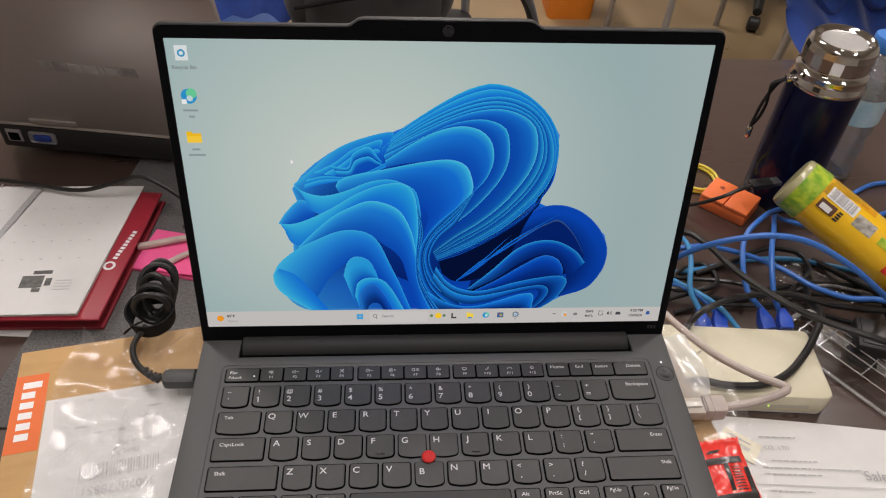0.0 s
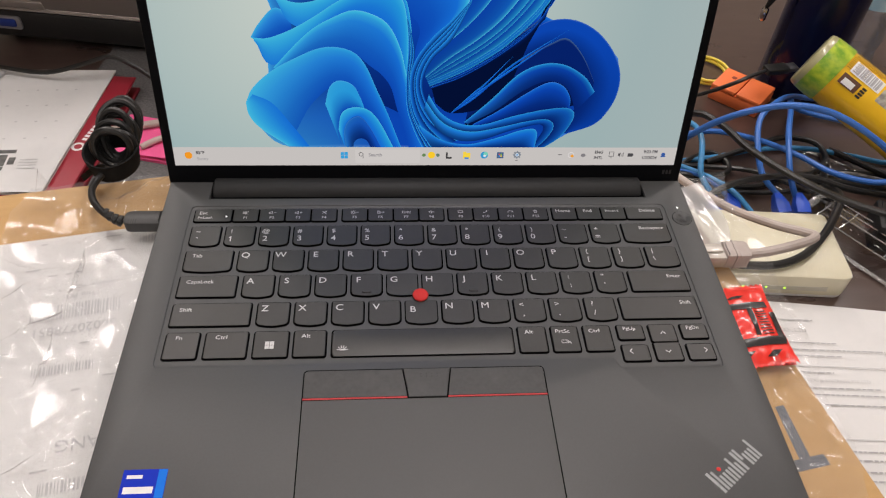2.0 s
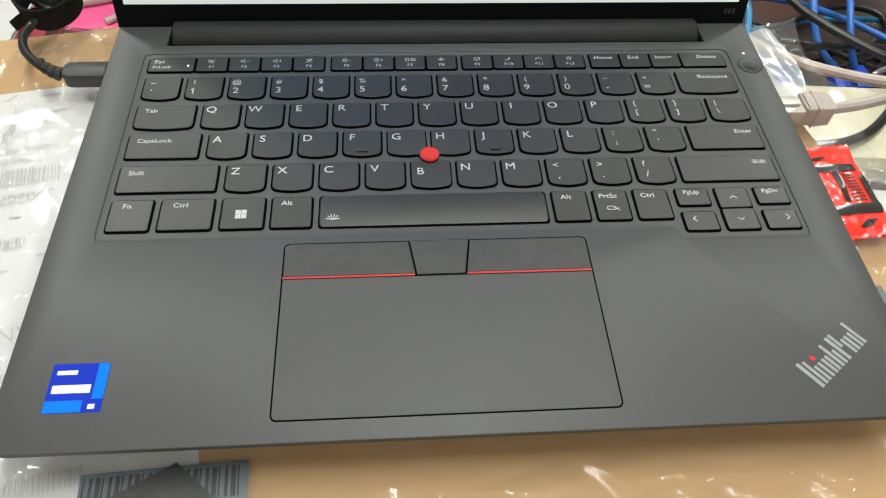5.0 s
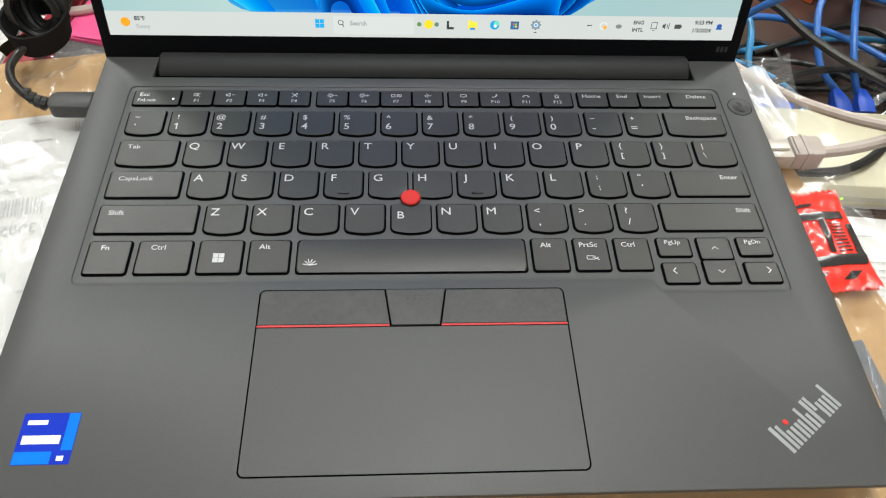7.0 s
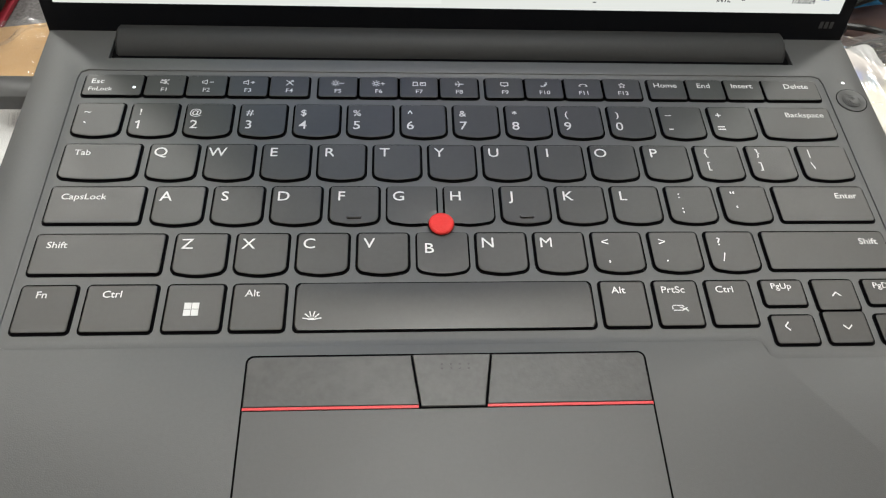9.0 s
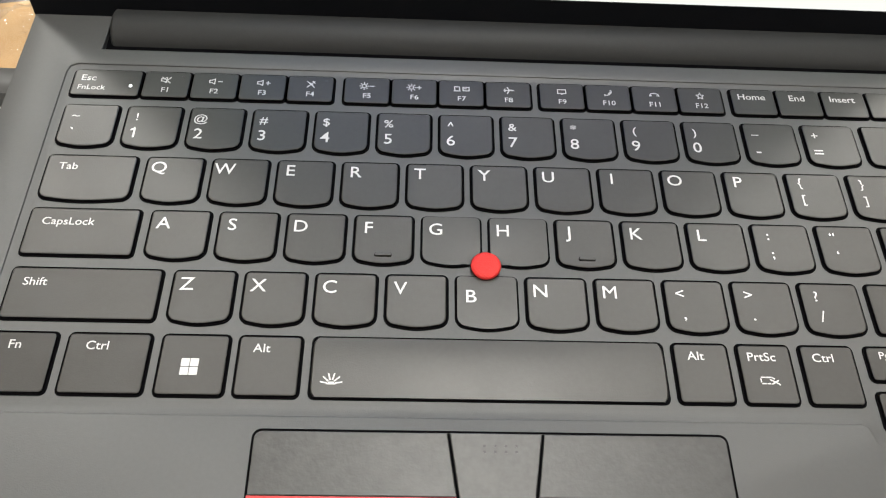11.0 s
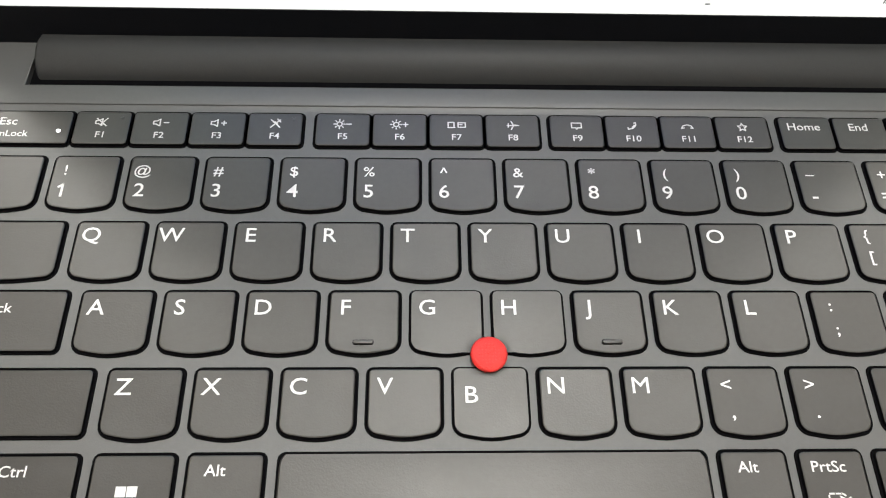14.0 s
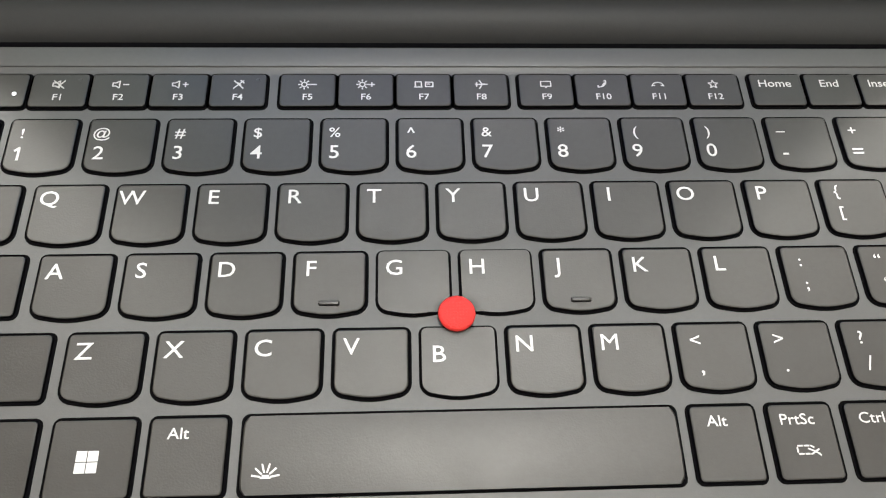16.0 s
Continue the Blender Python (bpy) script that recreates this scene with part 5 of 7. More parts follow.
sign([(-146.8, -138.6, 129.6, 135.2), (-146.8, -143.6, 135.2, 136.2)], (0.90, 0.52, 0.02))
sign([(-146.8, -138.6, 129.6, 133.6)], (0.95, 0.62, 0.05), z=0.00066)
sign([(-144.8, -140.2, 124.8, 126.0), (-147.2, -137.6, 121.4, 122.6)], (0.27, 0.33, 0.35))
# pointer
sign([(-89.4, -88.6, 116.6, 119.0), (-88.6, -87.9, 117.2, 118.2)], (0.9, 0.9, 0.9))


# ---- table, box and what lies on the box ----
table = thing("table", (0, 0.18, 0), "dark brown glossy laminate office table", "table")
part("tabletop", block(-1.3, 1.5, -0.73, 0.732, TABLE - 0.035, TABLE, 0.003), TABLE_M, table)
for lx in (-1.2, 1.4):
    for ly in (-0.65, 0.65):
        part("leg", block(lx - 0.03, lx + 0.03, ly - 0.03, ly + 0.03, 0, TABLE - 0.036, 0.003), DARK_M, table)

BOX_TURN, BOX_H = 10.6, BOXTOP - TABLE - 0.0022
box = thing("cardboard_box", (-0.0338, 0.0934, TABLE), "brown cardboard shipping box lying flat on the table", "box", turn=BOX_TURN)
part("box_body", block(-0.222, 0.222, -0.175, 0.175, 0.0, BOX_H - 0.003, 0.002), CARD_M, box)
part("flap", block(-0.222, 0.222, -0.175, 0.175, BOX_H - 0.0028, BOX_H, 0.0008), CARD_M, box)
patch = part("orange_print", block(-0.2215, -0.2015, 0.094, 0.1535, BOX_H, BOX_H + 0.0002), ORANGE_M, box, "orange printed patch", smooth=False)
bm = bmesh.new()
for i, h1 in enumerate((0.0115, 0.0082, 0.0082, 0.0082, 0.0082, 0.0082)):
    y = 0.1475 - i * 0.0080
    brick(bm, -0.2165, -0.2165 + h1, y - 0.0050, y, BOX_H + 0.0002, BOX_H + 0.0004)
part("white_mark", bm, WHITE_M, patch, "white maker's mark as plain bars", smooth=False)
# grey print on the box, seen through the bag
bm = bmesh.new()
for pts in ([(0.1965, -0.066), (0.2015, -0.066), (0.1985, -0.095), (0.1925, -0.095)], [(0.186, -0.095), (0.206, -0.095), (0.206, -0.101), (0.186, -0.101)]):
    prism(bm, [(pts[::-1], BOX_H), (pts[::-1], BOX_H + 0.0002)])
part("grey_print", bm, mat("grey_print", (0.11, 0.12, 0.14), 0.7, color2=(0.14, 0.15, 0.17), scale=200), box, "faded grey printed letter shapes", smooth=False)

# delivery papers, printed the other way up
slip = thing("delivery_slip", (-0.0338, 0.0934, BOXTOP - 0.0021), "white delivery slip with barcodes taped on the box", "paper", turn=BOX_TURN)
part("paper_sheet", sheet(12, 24, lambda s, t: (-0.2005 + 0.124 * s, -0.168 + 0.298 * t, 0.0004 + 0.0004 * noise.noise((s * 3, t * 5, 2)))), PAPER_M, slip)


def slip_bars(x, y, w, h, seed):
    rnd, out, p = random.Random(seed), [], 0.0
    while p < w:
        a = rnd.choice((0.0004, 0.0007, 0.0011))
        out.append((x + p, x + p + a, y, y + h))
        p += a + rnd.choice((0.0005, 0.0008, 0.001))
    return out


for i, (x, y, w, h) in enumerate(((-0.175, 0.066, 0.046, 0.010), (-0.170, 0.030, 0.030, 0.0055), (-0.160, -0.036, 0.030, 0.006), (-0.120, 0.116, 0.016, 0.006), (-0.150, -0.078, 0.036, 0.007))):
    part("barcode", flat_rects(slip_bars(x, y, w, h, i), 0.0010), SLIPINK_M, slip, smooth=False)
for words, x, y, size in (("30020778851", -0.152, 0.0585, 0.0078), ("Plant PO:", -0.150, 0.0815, 0.0048), ("Customer PO:", -0.142, 0.088, 0.0040), ("Weight", -0.136, 0.105, 0.0042), ("BANG", -0.142, -0.012, 0.0095)):
    words_on("slip_text", words, size, pose(x, y, 0.0011, 0, 0, 180), SLIPINK_M, slip)
rnd = random.Random(5)
bars = []
for y in (0.112, 0.104, 0.098, 0.124, 0.047, 0.024, 0.018, -0.024, -0.046, -0.054, -0.062, -0.068, -0.092, -0.098, -0.13, -0.138):
    x = -0.192 + rnd.random() * 0.012
    while x < -0.1:
        w = 0.003 + rnd.random() * 0.006
        if rnd.random() < 0.4:
            bars.append((x, x + w, y, y + 0.0010))
        x += w + 0.0025 + rnd.random() * 0.012
part("small_print", flat_rects(bars, 0.0010), INK2_M, slip, smooth=False)

# dark label with a barcode that sticks out under the front edge
lab = thing("dark_label", (-0.104, -0.006, BOXTOP - 0.0004), "grey blue label with a printed barcode and a black folded film", "label", turn=3)
part("label_sheet", block(-0.028, 0.027, -0.034, 0.006, 0, 0.0003), mat("grey_blue_print", (0.10, 0.13, 0.16), 0.4, color2=(0.15, 0.18, 0.21), scale=160, wear=(0.22, 0.25, 0.27), wscale=30), lab, smooth=False)
part("barcode", flat_rects([(x, x + w, -0.006, 0.0045) for x, w in ((-0.027 + 0.0021 * i, 0.0006 + 0.0005 * (i * 7 % 3)) for i in range(25))], 0.0003), BLACKPRINT_M, lab, smooth=False)
part("black_fold", slab([(-0.024, -0.006), (-0.018, -0.034), (0.010, -0.034), (0.015, -0.005), (0.003, 0.007)], 0.0004, 0.0010), DARK_M, lab, "folded black film", smooth=False)


# clear bag spread under the laptop
rnd = random.Random(21)
CREASES = []
for i in range(64):
    zone = i % 4
    if zone < 2:
        cx, cy, a = -0.240 + 0.085 * rnd.random(), -0.05 + 0.28 * rnd.random(), radians(rnd.choice((28, 42, 55, 120)) + rnd.uniform(-12, 12))
    elif zone == 2:
        cx, cy, a = -0.06 + 0.25 * rnd.random(), -0.07 + 0.065 * rnd.random(), radians(rnd.choice((8, 20, 150)) + rnd.uniform(-12, 12))
    else:
        cx, cy, a = rnd.choice((0.160 + 0.034 * rnd.random(), -0.20 + 0.05 * rnd.random())), rnd.choice((0.02 + 0.07 * rnd.random(), 0.20 + 0.04 * rnd.random())), radians(rnd.uniform(40, 140))
    CREASES.append((cx, cy, math.cos(a), math.sin(a), rnd.uniform(0.012, 0.055), rnd.uniform(0.0012, 0.0028), rnd.uniform(0.0010, 0.0032)))


def bag_at(s, t):
    x = -0.246 + 0.446 * s
    y = -0.078 + (min(0.243, 0.226 + 0.187 * (x + 0.24)) + 0.078) * t
    x += 0.012 * noise.noise((t * 6, 3.1, 0)) * (1 if s < 0.1 or s > 0.9 else 0)
    y += 0.010 * noise.noise((s * 8, 7.7, 0)) * (1 if t < 0.1 or t > 0.9 else 0)
    gap = max(abs(x) - 0.150, 0 - (y - 0.003), y - 0.205, 0.0)
    rise = min(1.0, gap / 0.02)
    if not rise:
        return (x, y, BOXTOP + 0.0002)
    z = 0.0014 + 0.0022 * max(0, noise.noise((x * 22, y * 22, 0.0)) + 0.3) + 0.0030 * (1 - abs(noise.noise((x * 26 + y * 20, y * 30 - x * 12, 4.0)))) ** 8
    for cx, cy, ca, sa, half, wide, high in CREASES:
        dx, dy = x - cx, y - cy
        u, v = dx * ca + dy * sa, abs(dy * ca - dx * sa)
        if abs(u) < half and v < 3 * wide:
            z += high * (1 - (u / half) ** 2) * max(0.0, 1 - v / (1.6 * wide))
    return (x, y, BOXTOP + 0.0002 + rise * z)


whole("plastic_bag", sheet(300, 220, bag_at), FILM_M, (0, 0, 0), "crumpled clear plastic bag spread on the box", "plastic bag")
tip = sheet(10, 14, lambda s, t: (-0.236 + 0.013 * (s - 0.5) * (1.1 - t) - 0.005 * t, 0.222 + 0.012 * t, BOXTOP + 0.003 + 0.009 * t + 0.003 * math.sin(s * 6)))
whole("bag_corner", tip, FILM_M, (0, 0, 0), "upturned clear corner of a plastic bag", "plastic bag")
flap = sheet(14, 22, lambda s, t: (0.1575 + (0.024 + 0.004 * math.sin(t * 5)) * s, 0.171 + 0.050 * t, 0.905 + 0.006 * t + 0.003 * math.sin(s * 5 + t * 4) - 0.002 * s))
whole("foam_sleeve", flap, MILKY_M, (0, 0, 0), "milky plastic sleeve beside the laptop", "plastic sleeve")

# red snack wrapper
wrap = thing("snack_wrapper", (0.1715, 0.1125, BOXTOP + 0.0035), "red and black foil snack wrapper beside the laptop", "wrapper", turn=2)


def wrap_at(s, t, lift=0.0):
    edge = 0.0016 * (1 if int(s * 24) % 2 else 0) * (1 if t in (0, 1) else 0)
    belly = math.sin(math.pi * min(1, max(0, t * 1.16 - 0.08))) ** 0.5 if 0.07 < t < 0.93 else 0
    w = 0.0190 - 0.001 * belly
    z = (0.0030 * belly) * math.sin(math.pi * s) ** 0.6 + 0.0008 * noise.noise((s * 9, t * 12, 1)) + lift
    return ((s - 0.5) * 2 * w, (t - 0.5) * (0.056 - edge * 2) + 0.003 * (s - 0.5), 0.001 + z)


part("wrapper_foil", sheet(24, 34, wrap_at), REDPACK_M, wrap)
part("wrapper_back", sheet(8, 12, lambda s, t: ((s - 0.5) * 0.035, (t - 0.5) * 0.053, -0.0004)), REDPACK_M, wrap)


def on_wrap(x0, x1, y0, y1, lean=0.0, n=8):
    return sheet(n, n, lambda s, t: wrap_at(x0 + (x1 - x0) * s + lean * t, y0 + (y1 - y0) * t, 0.0005))


for a in ((0.1, 0.9, 0.66, 0.74, 0.0), (0.08, 0.22, 0.36, 0.66, 0.0), (0.1, 0.95, 0.22, 0.31, 0.03), (0.52, 0.60, 0.34, 0.66, 0.02), (0.86, 0.96, 0.3, 0.6, 0.03), (0.3, 0.5, 0.80, 0.84, 0.1), (0.15, 0.3, 0.12, 0.17, 0.1), (0.55, 0.7, 0.1, 0.16, 0.12)):
    part("black_print", on_wrap(*a), BLACKPRINT_M, wrap)
for i in range(9):
    part("print_stripe", on_wrap(0.64, 0.82, 0.34 + 0.034 * i, 0.352 + 0.034 * i, 0.0, 3), BLACKPRINT_M, wrap)

tag = thing("price_tag", (0.275, 0.230, TABLE + 0.003), "cream card tag with a small barcode", "tag", turn=-38)
part("tag_card", block(-0.017, 0.017, -0.011, 0.011, 0, 0.0004), mat("cream_card", (0.74, 0.70, 0.55), 0.6, color2=(0.78, 0.74, 0.6), scale=90), tag)
part("barcode", flat_rects(slip_bars(-0.012, -0.003, 0.022, 0.005, 31) + [(-0.012, 0.008, 0.005, 0.0066)], 0.0004), INK_M, tag, smooth=False)


# ---- cables of the laptop ----
def cable(name, pts, r, material, label, n=8):
    c = Vector(pts[0])
    return whole(name, tube(bmesh.new(), [Vector(p) - c for p in pts], r, n), material, tuple(c), label, "cable")


charger = thing("charging_cable", (-0.188, 0.232, BOXTOP), "coiled black charging cable held by a strap, plugged into the laptop", "cable")
CH = Matrix.Translation((0.188, -0.232, -BOXTOP))
plug = slab(mm(round_rect(-180, -158.6, 185.4, 196.6, (4, 0.6, 0.6, 4))), 0.9065, 0.9145, 0.0012)
plug_ob = part("plug", moved(plug, CH), mat("dark_grey_plug", (0.045, 0.045, 0.046), 0.5, color2=(0.055, 0.055, 0.056), scale=300), charger, "dark grey moulded plug")
part("plug_tip", moved(block(-0.1588, -0.1563, 0.187, 0.195, 0.9085, 0.9125, 0.0008), CH), STEEL_M, plug_ob)
part("grip_lines", moved(flat_rects([(-0.1765 + 0.0013 * i, -0.1759 + 0.0013 * i, 0.1855, 0.189) for i in range(4)], 0.9146), CH), DARK_M, plug_ob, smooth=False)
for i in range(4):
    p = Vector((-0.1815 - 0.0027 * i, 0.1912 + 0.0008 * i * i * 0.5, 0.9108 + 0.0010 * i))
    part("strain_relief", moved(tube(bmesh.new(), [p, p + Vector((-0.0009, 0.0001, 0.0003)), p + Vector((-0.0018, 0.0003, 0.0005))], 0.0034 - 0.0002 * i, 10, 2), CH), CABLE_M, charger)
part("lead", moved(tube(bmesh.new(), [(-0.181, 0.191, 0.9105), (-0.190, 0.1935, 0.9135), (-0.1985, 0.2015, 0.9155), (-0.2030, 0.2125, 0.9155), (-0.2025, 0.2225, 0.915), (-0.198, 0.2310, 0.917)], 0.0021, 10), CH), CABLE_M, charger)
for i in range(8):
    el = radians(88 - 7.0 * i)
    wv, uv = Vector((0.10 + 0.02 * math.sin(i * 2.0), math.cos(el), math.sin(el))).normalized(), Vector((0.99, 0.10 * math.sin(i * 1.3), -0.08)).normalized()
    a, b = 0.0106 + 0.0016 * math.sin(i * 1.7), 0.0186 + 0.0018 * math.cos(i * 2.3) - 0.0010 * (7 - i)
    cc = Vector((-0.1940, 0.2345 + 0.0014 * i, 0.9165)) + wv * b
    ring = [cc + uv * a * math.cos(2 * math.pi * j / 28) * (1 + 0.12 * math.sin(2 * math.pi * j / 28)) + wv * b * math.sin(2 * math.pi * j / 28) for j in range(29)]
    part("loop", moved(tube(bmesh.new(), ring, 0.0021, 8, 1), CH), CABLE_M, charger)
strap = bmesh.new()
band = [[], []]
for j in range(36):
    a = 2 * math.pi * j / 36
    for q, (h, g) in enumerate(((-0.0065, 0.0), (0.0065, 0.0022))):
        band[q].append((-0.1955 + (0.0152 + g) * math.cos(a), 0.2385 + (0.0118 + g) * math.sin(a), 0.9205 + h + 0.0045 * math.sin(a) + 0.002 * math.cos(a)))
rings = [[strap.verts.new(p) for p in band[0]], [strap.verts.new(p) for p in band[1]]]
inner = [[strap.verts.new((-0.1955 + (p[0] + 0.1955) * 0.92, 0.2385 + (p[1] - 0.2385) * 0.92, p[2])) for p in band[k]] for k in (0, 1)]
for a, b in ((rings[0], rings[1]), (rings[1], inner[1]), (inner[1], inner[0]), (inner[0], rings[0])):
    for i in range(36):
        strap.faces.new((a[i], a[(i + 1) % 36], b[(i + 1) % 36], b[i]))
part("strap", moved(strap, CH), STRAP_M, charger, "black fabric strap")
part("strap_end", moved(sheet(4, 8, lambda s, t: (-0.2125 - 0.004 * t + 0.012 * s, 0.2245 + 0.012 * s + 0.010 * t, 0.9165 - 0.013 * t + 0.002 * math.sin(s * 3))), CH), STRAP_M, charger)

net = thing("network_cable", (0.171, 0.161, BOXTOP), "greyish beige network cable plugged into the laptop", "cable")
NW = Matrix.Translation((-0.171, -0.161, -BOXTOP))
part("connector", moved(block(0.1570, 0.1715, 0.1545, 0.1665, 0.9050, 0.9135, 0.0006), NW), mat("clear_connector", (0.62, 0.58, 0.52), 0.2, color2=(0.5, 0.45, 0.4), scale=200, coat=0.5), net, "clear plastic connector")
part("latch", moved(block(0.1580, 0.1690, 0.1585, 0.1625, 0.9136, 0.9152, 0.0004), NW), mat("clear_latch", (0.72, 0.68, 0.62), 0.2, coat=0.5), net)
boot = part("boot", moved(slab(mm(round_rect(170.5, 186, 154.2, 167.2, (1, 3, 3, 1))), 0.9040, 0.9155, 0.0015), NW), GREYCABLE_M, net, "ribbed beige boot")
for i in range(5):
    part("rib", moved(block(0.1760 + 0.0022 * i, 0.1770 + 0.0022 * i, 0.1538 + 0.0004 * i, 0.1676 - 0.0004 * i, 0.9036, 0.9160 - 0.0004 * i, 0.0005), NW), GREYCABLE_M, boot)
part("lead", moved(tube(bmesh.new(), [(0.185, 0.1606, 0.9100), (0.200, 0.1620, 0.9110), (0.217, 0.1655, 0.9125), (0.2275, 0.1690, 0.9130), (0.2325, 0.1735, 0.9120), (0.2295, 0.1800, 0.9085), (0.2180, 0.1960, 0.9000), (0.2040, 0.2230, 0.8880), (0.1930, 0.2620, 0.8730), (0.1830, 0.3050, 0.8580), (0.165, 0.36, 0.83), (0.14, 0.42, 0.78), (0.10, 0.46, 0.7462)], 0.0029, 10), NW), GREYCABLE_M, net)

# ---- things on the table, on the box's one side ----
whole("felt_mat", moved(slab(round_rect(-0.125, 0.30, -0.17, 0.22, 0.006), 0, 0.0025, 0.0008), pose(0, 0, 0)), MAT_M, (-0.245, 0.42, TABLE), "grey speckled felt desk mat", "mat", turn=-8)

old = thing("old_laptop", (-0.335, 0.72, TABLE), "dark metallic older laptop seen from behind, its lid open", "laptop", turn=-8.4)
part("base", slab(round_rect(-0.157, 0.160, -0.085, 0.135, 0.006), 0.011, 0.044, 0.003), DARK_M, old)
part("base_top", slab(round_rect(-0.156, 0.159, -0.084, 0.134, 0.006), 0.044, 0.0465, 0.001), TOSH_M, old)
for fx in (-0.13, 0.13):
    for fy in (-0.03, 0.11):
        part("rubber_foot", moved(lathe(bmesh.new(), [(0.008, 0.0), (0.009, 0.003), (0.009, 0.0112)], 16), Matrix.Translation((fx, fy, 0))), DARK_M, old)
OL = Matrix.Translation((0, -0.080, 0.050)) @ Euler((radians(90 + 15.0), 0, 0)).to_matrix().to_4x4()
oldlid = part("lid", moved(slab(round_rect(-0.157, 0.160, 0.0, 0.217, (0.004, 0.004, 0.012, 0.012)), -0.004, 0.005, 0.002), OL), TOSH_M, old, "brushed dark lid")
part("lid_rim", moved(block(-0.150, 0.154, 0.2085, 0.2160, 0.0045, 0.0062, 0.0008), OL), STEEL_M, oldlid, "paler rim along the lid's top")
part("hinge_flap", moved(block(-0.108, -0.052, 0.001, 0.011, 0.0045, 0.0066, 0.001), OL), TOSH_M, oldlid)
for i, (x, w) in enumerate(((0, 14), (15.5, 16.5), (34, 13.5), (50, 15), (67.5, 4.5), (74.5, 14), (90, 17))):
    g = bmesh.new()
    brick(g, (x - 54 + 0.5) * MM, (x - 54 + w) * MM, 0.096, 0.109, 0.0050, 0.0056, 0.0004)
    part("silver_mark", moved(g, OL), mat("worn_chrome", (0.16, 0.155, 0.15), 0.3, 0.5, (0.62, 0.60, 0.58), 22), oldlid, "raised silver plain shape", smooth=False)
sock = part("screen_socket", block(-0.118, -0.085, -0.0865, -0.0845, 0.023, 0.038, 0.003), STEEL_M, old, "screen socket")
part("socket_core", block(-0.112, -0.091, -0.0885, -0.086, 0.026, 0.035, 0.002), mat("socket_blue", (0.02, 0.05, 0.28), 0.5), sock)
part("network_socket", block(-0.146, -0.127, -0.0866, -0.0845, 0.022, 0.039, 0.001), STEEL_M, old)
# black block on the socket paints the shade inside it
part("socket_hole", block(-0.143, -0.130, -0.0872, -0.0860, 0.024, 0.035, 0.001), SHADE_M, old)

cal = thing("desk_calendar", (-0.3635, 0.462, TABLE + 0.0028), "maroon desk calendar with white printed pages, lying flat", "calendar", turn=2.5)
pts = [(-0.130, -0.082), (0.050, -0.092), (0.077, 0.095), (-0.10, 0.115)]
part("back_board", slab(pts, 0.0, 0.004, 0.0008), MAROON2_M, cal, smooth=False)
part("front_board", slab([(x, y - 0.003) for x, y in pts], 0.016, 0.019, 0.0008), MAROON_M, cal, smooth=False)
part("inner_pages", slab([(-0.125, -0.074), (0.040, -0.083), (0.068, 0.09), (-0.10, 0.108)], 0.0045, 0.0155), PAPER_M, cal, smooth=False)
page = part("page", sheet(16, 20, lambda s, t: (-0.130 + 0.160 * s + 0.026 * t, -0.084 + 0.192 * t - 0.006 * s, 0.0222 + 0.0012 * math.sin(t * 4 + s) + 0.0008 * noise.noise((s * 4, t * 4, 0)))), PAPER_M, cal, "white calendar page")
part("page_edge", slab([(-0.130, -0.083), (0.0295, -0.089), (0.0555, 0.1015), (-0.1035, 0.107)], 0.0192, 0.0205), PAPER_M, cal, smooth=False)
CALM = pose(0.0446, -0.023, 0.0193, 0, 0, 72.5)
for i in range(9):
    part("white_print", moved(flat_rects([(0.010 + 0.0050 * i, 0.0134 + 0.0050 * i, -0.0024, 0.0022)]), CALM), WHITE_M, cal, smooth=False)
part("round_print", moved(lathe(bmesh.new(), [(0.0062, 0.0), (0.0036, 0.0001)], 24, cap0=False, cap1=False), CALM), WHITE_M, cal)
part("pale_band", moved(flat_rects([(-0.0035, 0.0035, -0.052, 0.044)], 0.0238), pose(-0.066, 0.058, 0, 0, 0, -14)), INK_M, cal, smooth=False)
for i in range(7):
    for j in range(4):
        part("date_print", flat_rects([(-0.098 + 0.0185 * i + 0.007 * j * 0.5, -0.0955 + 0.0185 * i + 0.007 * j * 0.5, -0.015 + 0.026 * j, -0.0132 + 0.026 * j)], 0.0238), INK2_M, cal, smooth=False)
part("printed_picture", flat_rects([(-0.033, -0.012, -0.054, -0.038), (-0.024, -0.006, -0.036, -0.031), (-0.010, -0.004, -0.052, -0.042), (-0.020, -0.012, -0.060, -0.055)], 0.0238), mat("black_ink", (0.05, 0.05, 0.05), 0.6, color2=(0.16, 0.16, 0.15), scale=160), cal, smooth=False)
part("small_print", flat_rects([(0.0, 0.016, -0.058 + 0.004 * i, -0.0568 + 0.004 * i) for i in range(4)] + [(-0.09 + 0.006 * i, -0.0885 + 0.006 * i, -0.066 + 0.005 * j, -0.0645 + 0.005 * j) for i in range(6) for j in range(5)], 0.0238), INK2_M, cal, smooth=False)
for i in range(3):
    a = bmesh.new()
    cx, cy = -0.098 + 0.012 * i, 0.1085 - 0.0004 * i
    tube(a, [(cx, cy + 0.004 * math.cos(q), 0.017 + 0.006 * math.sin(q)) for q in [2 * math.pi * j / 10 for j in range(11)]], 0.0006, 6, 1)
    part("wire_ring", a, STEEL_M, cal)
whole("loose_paper", slab([(-0.05, -0.02), (0.05, -0.028), (0.055, 0.03), (-0.05, 0.03)], 0, 0.0008), PAPER_M, (-0.40, 0.392, TABLE + 0.0004), "white sheet under the calendar", "paper", smooth=False)

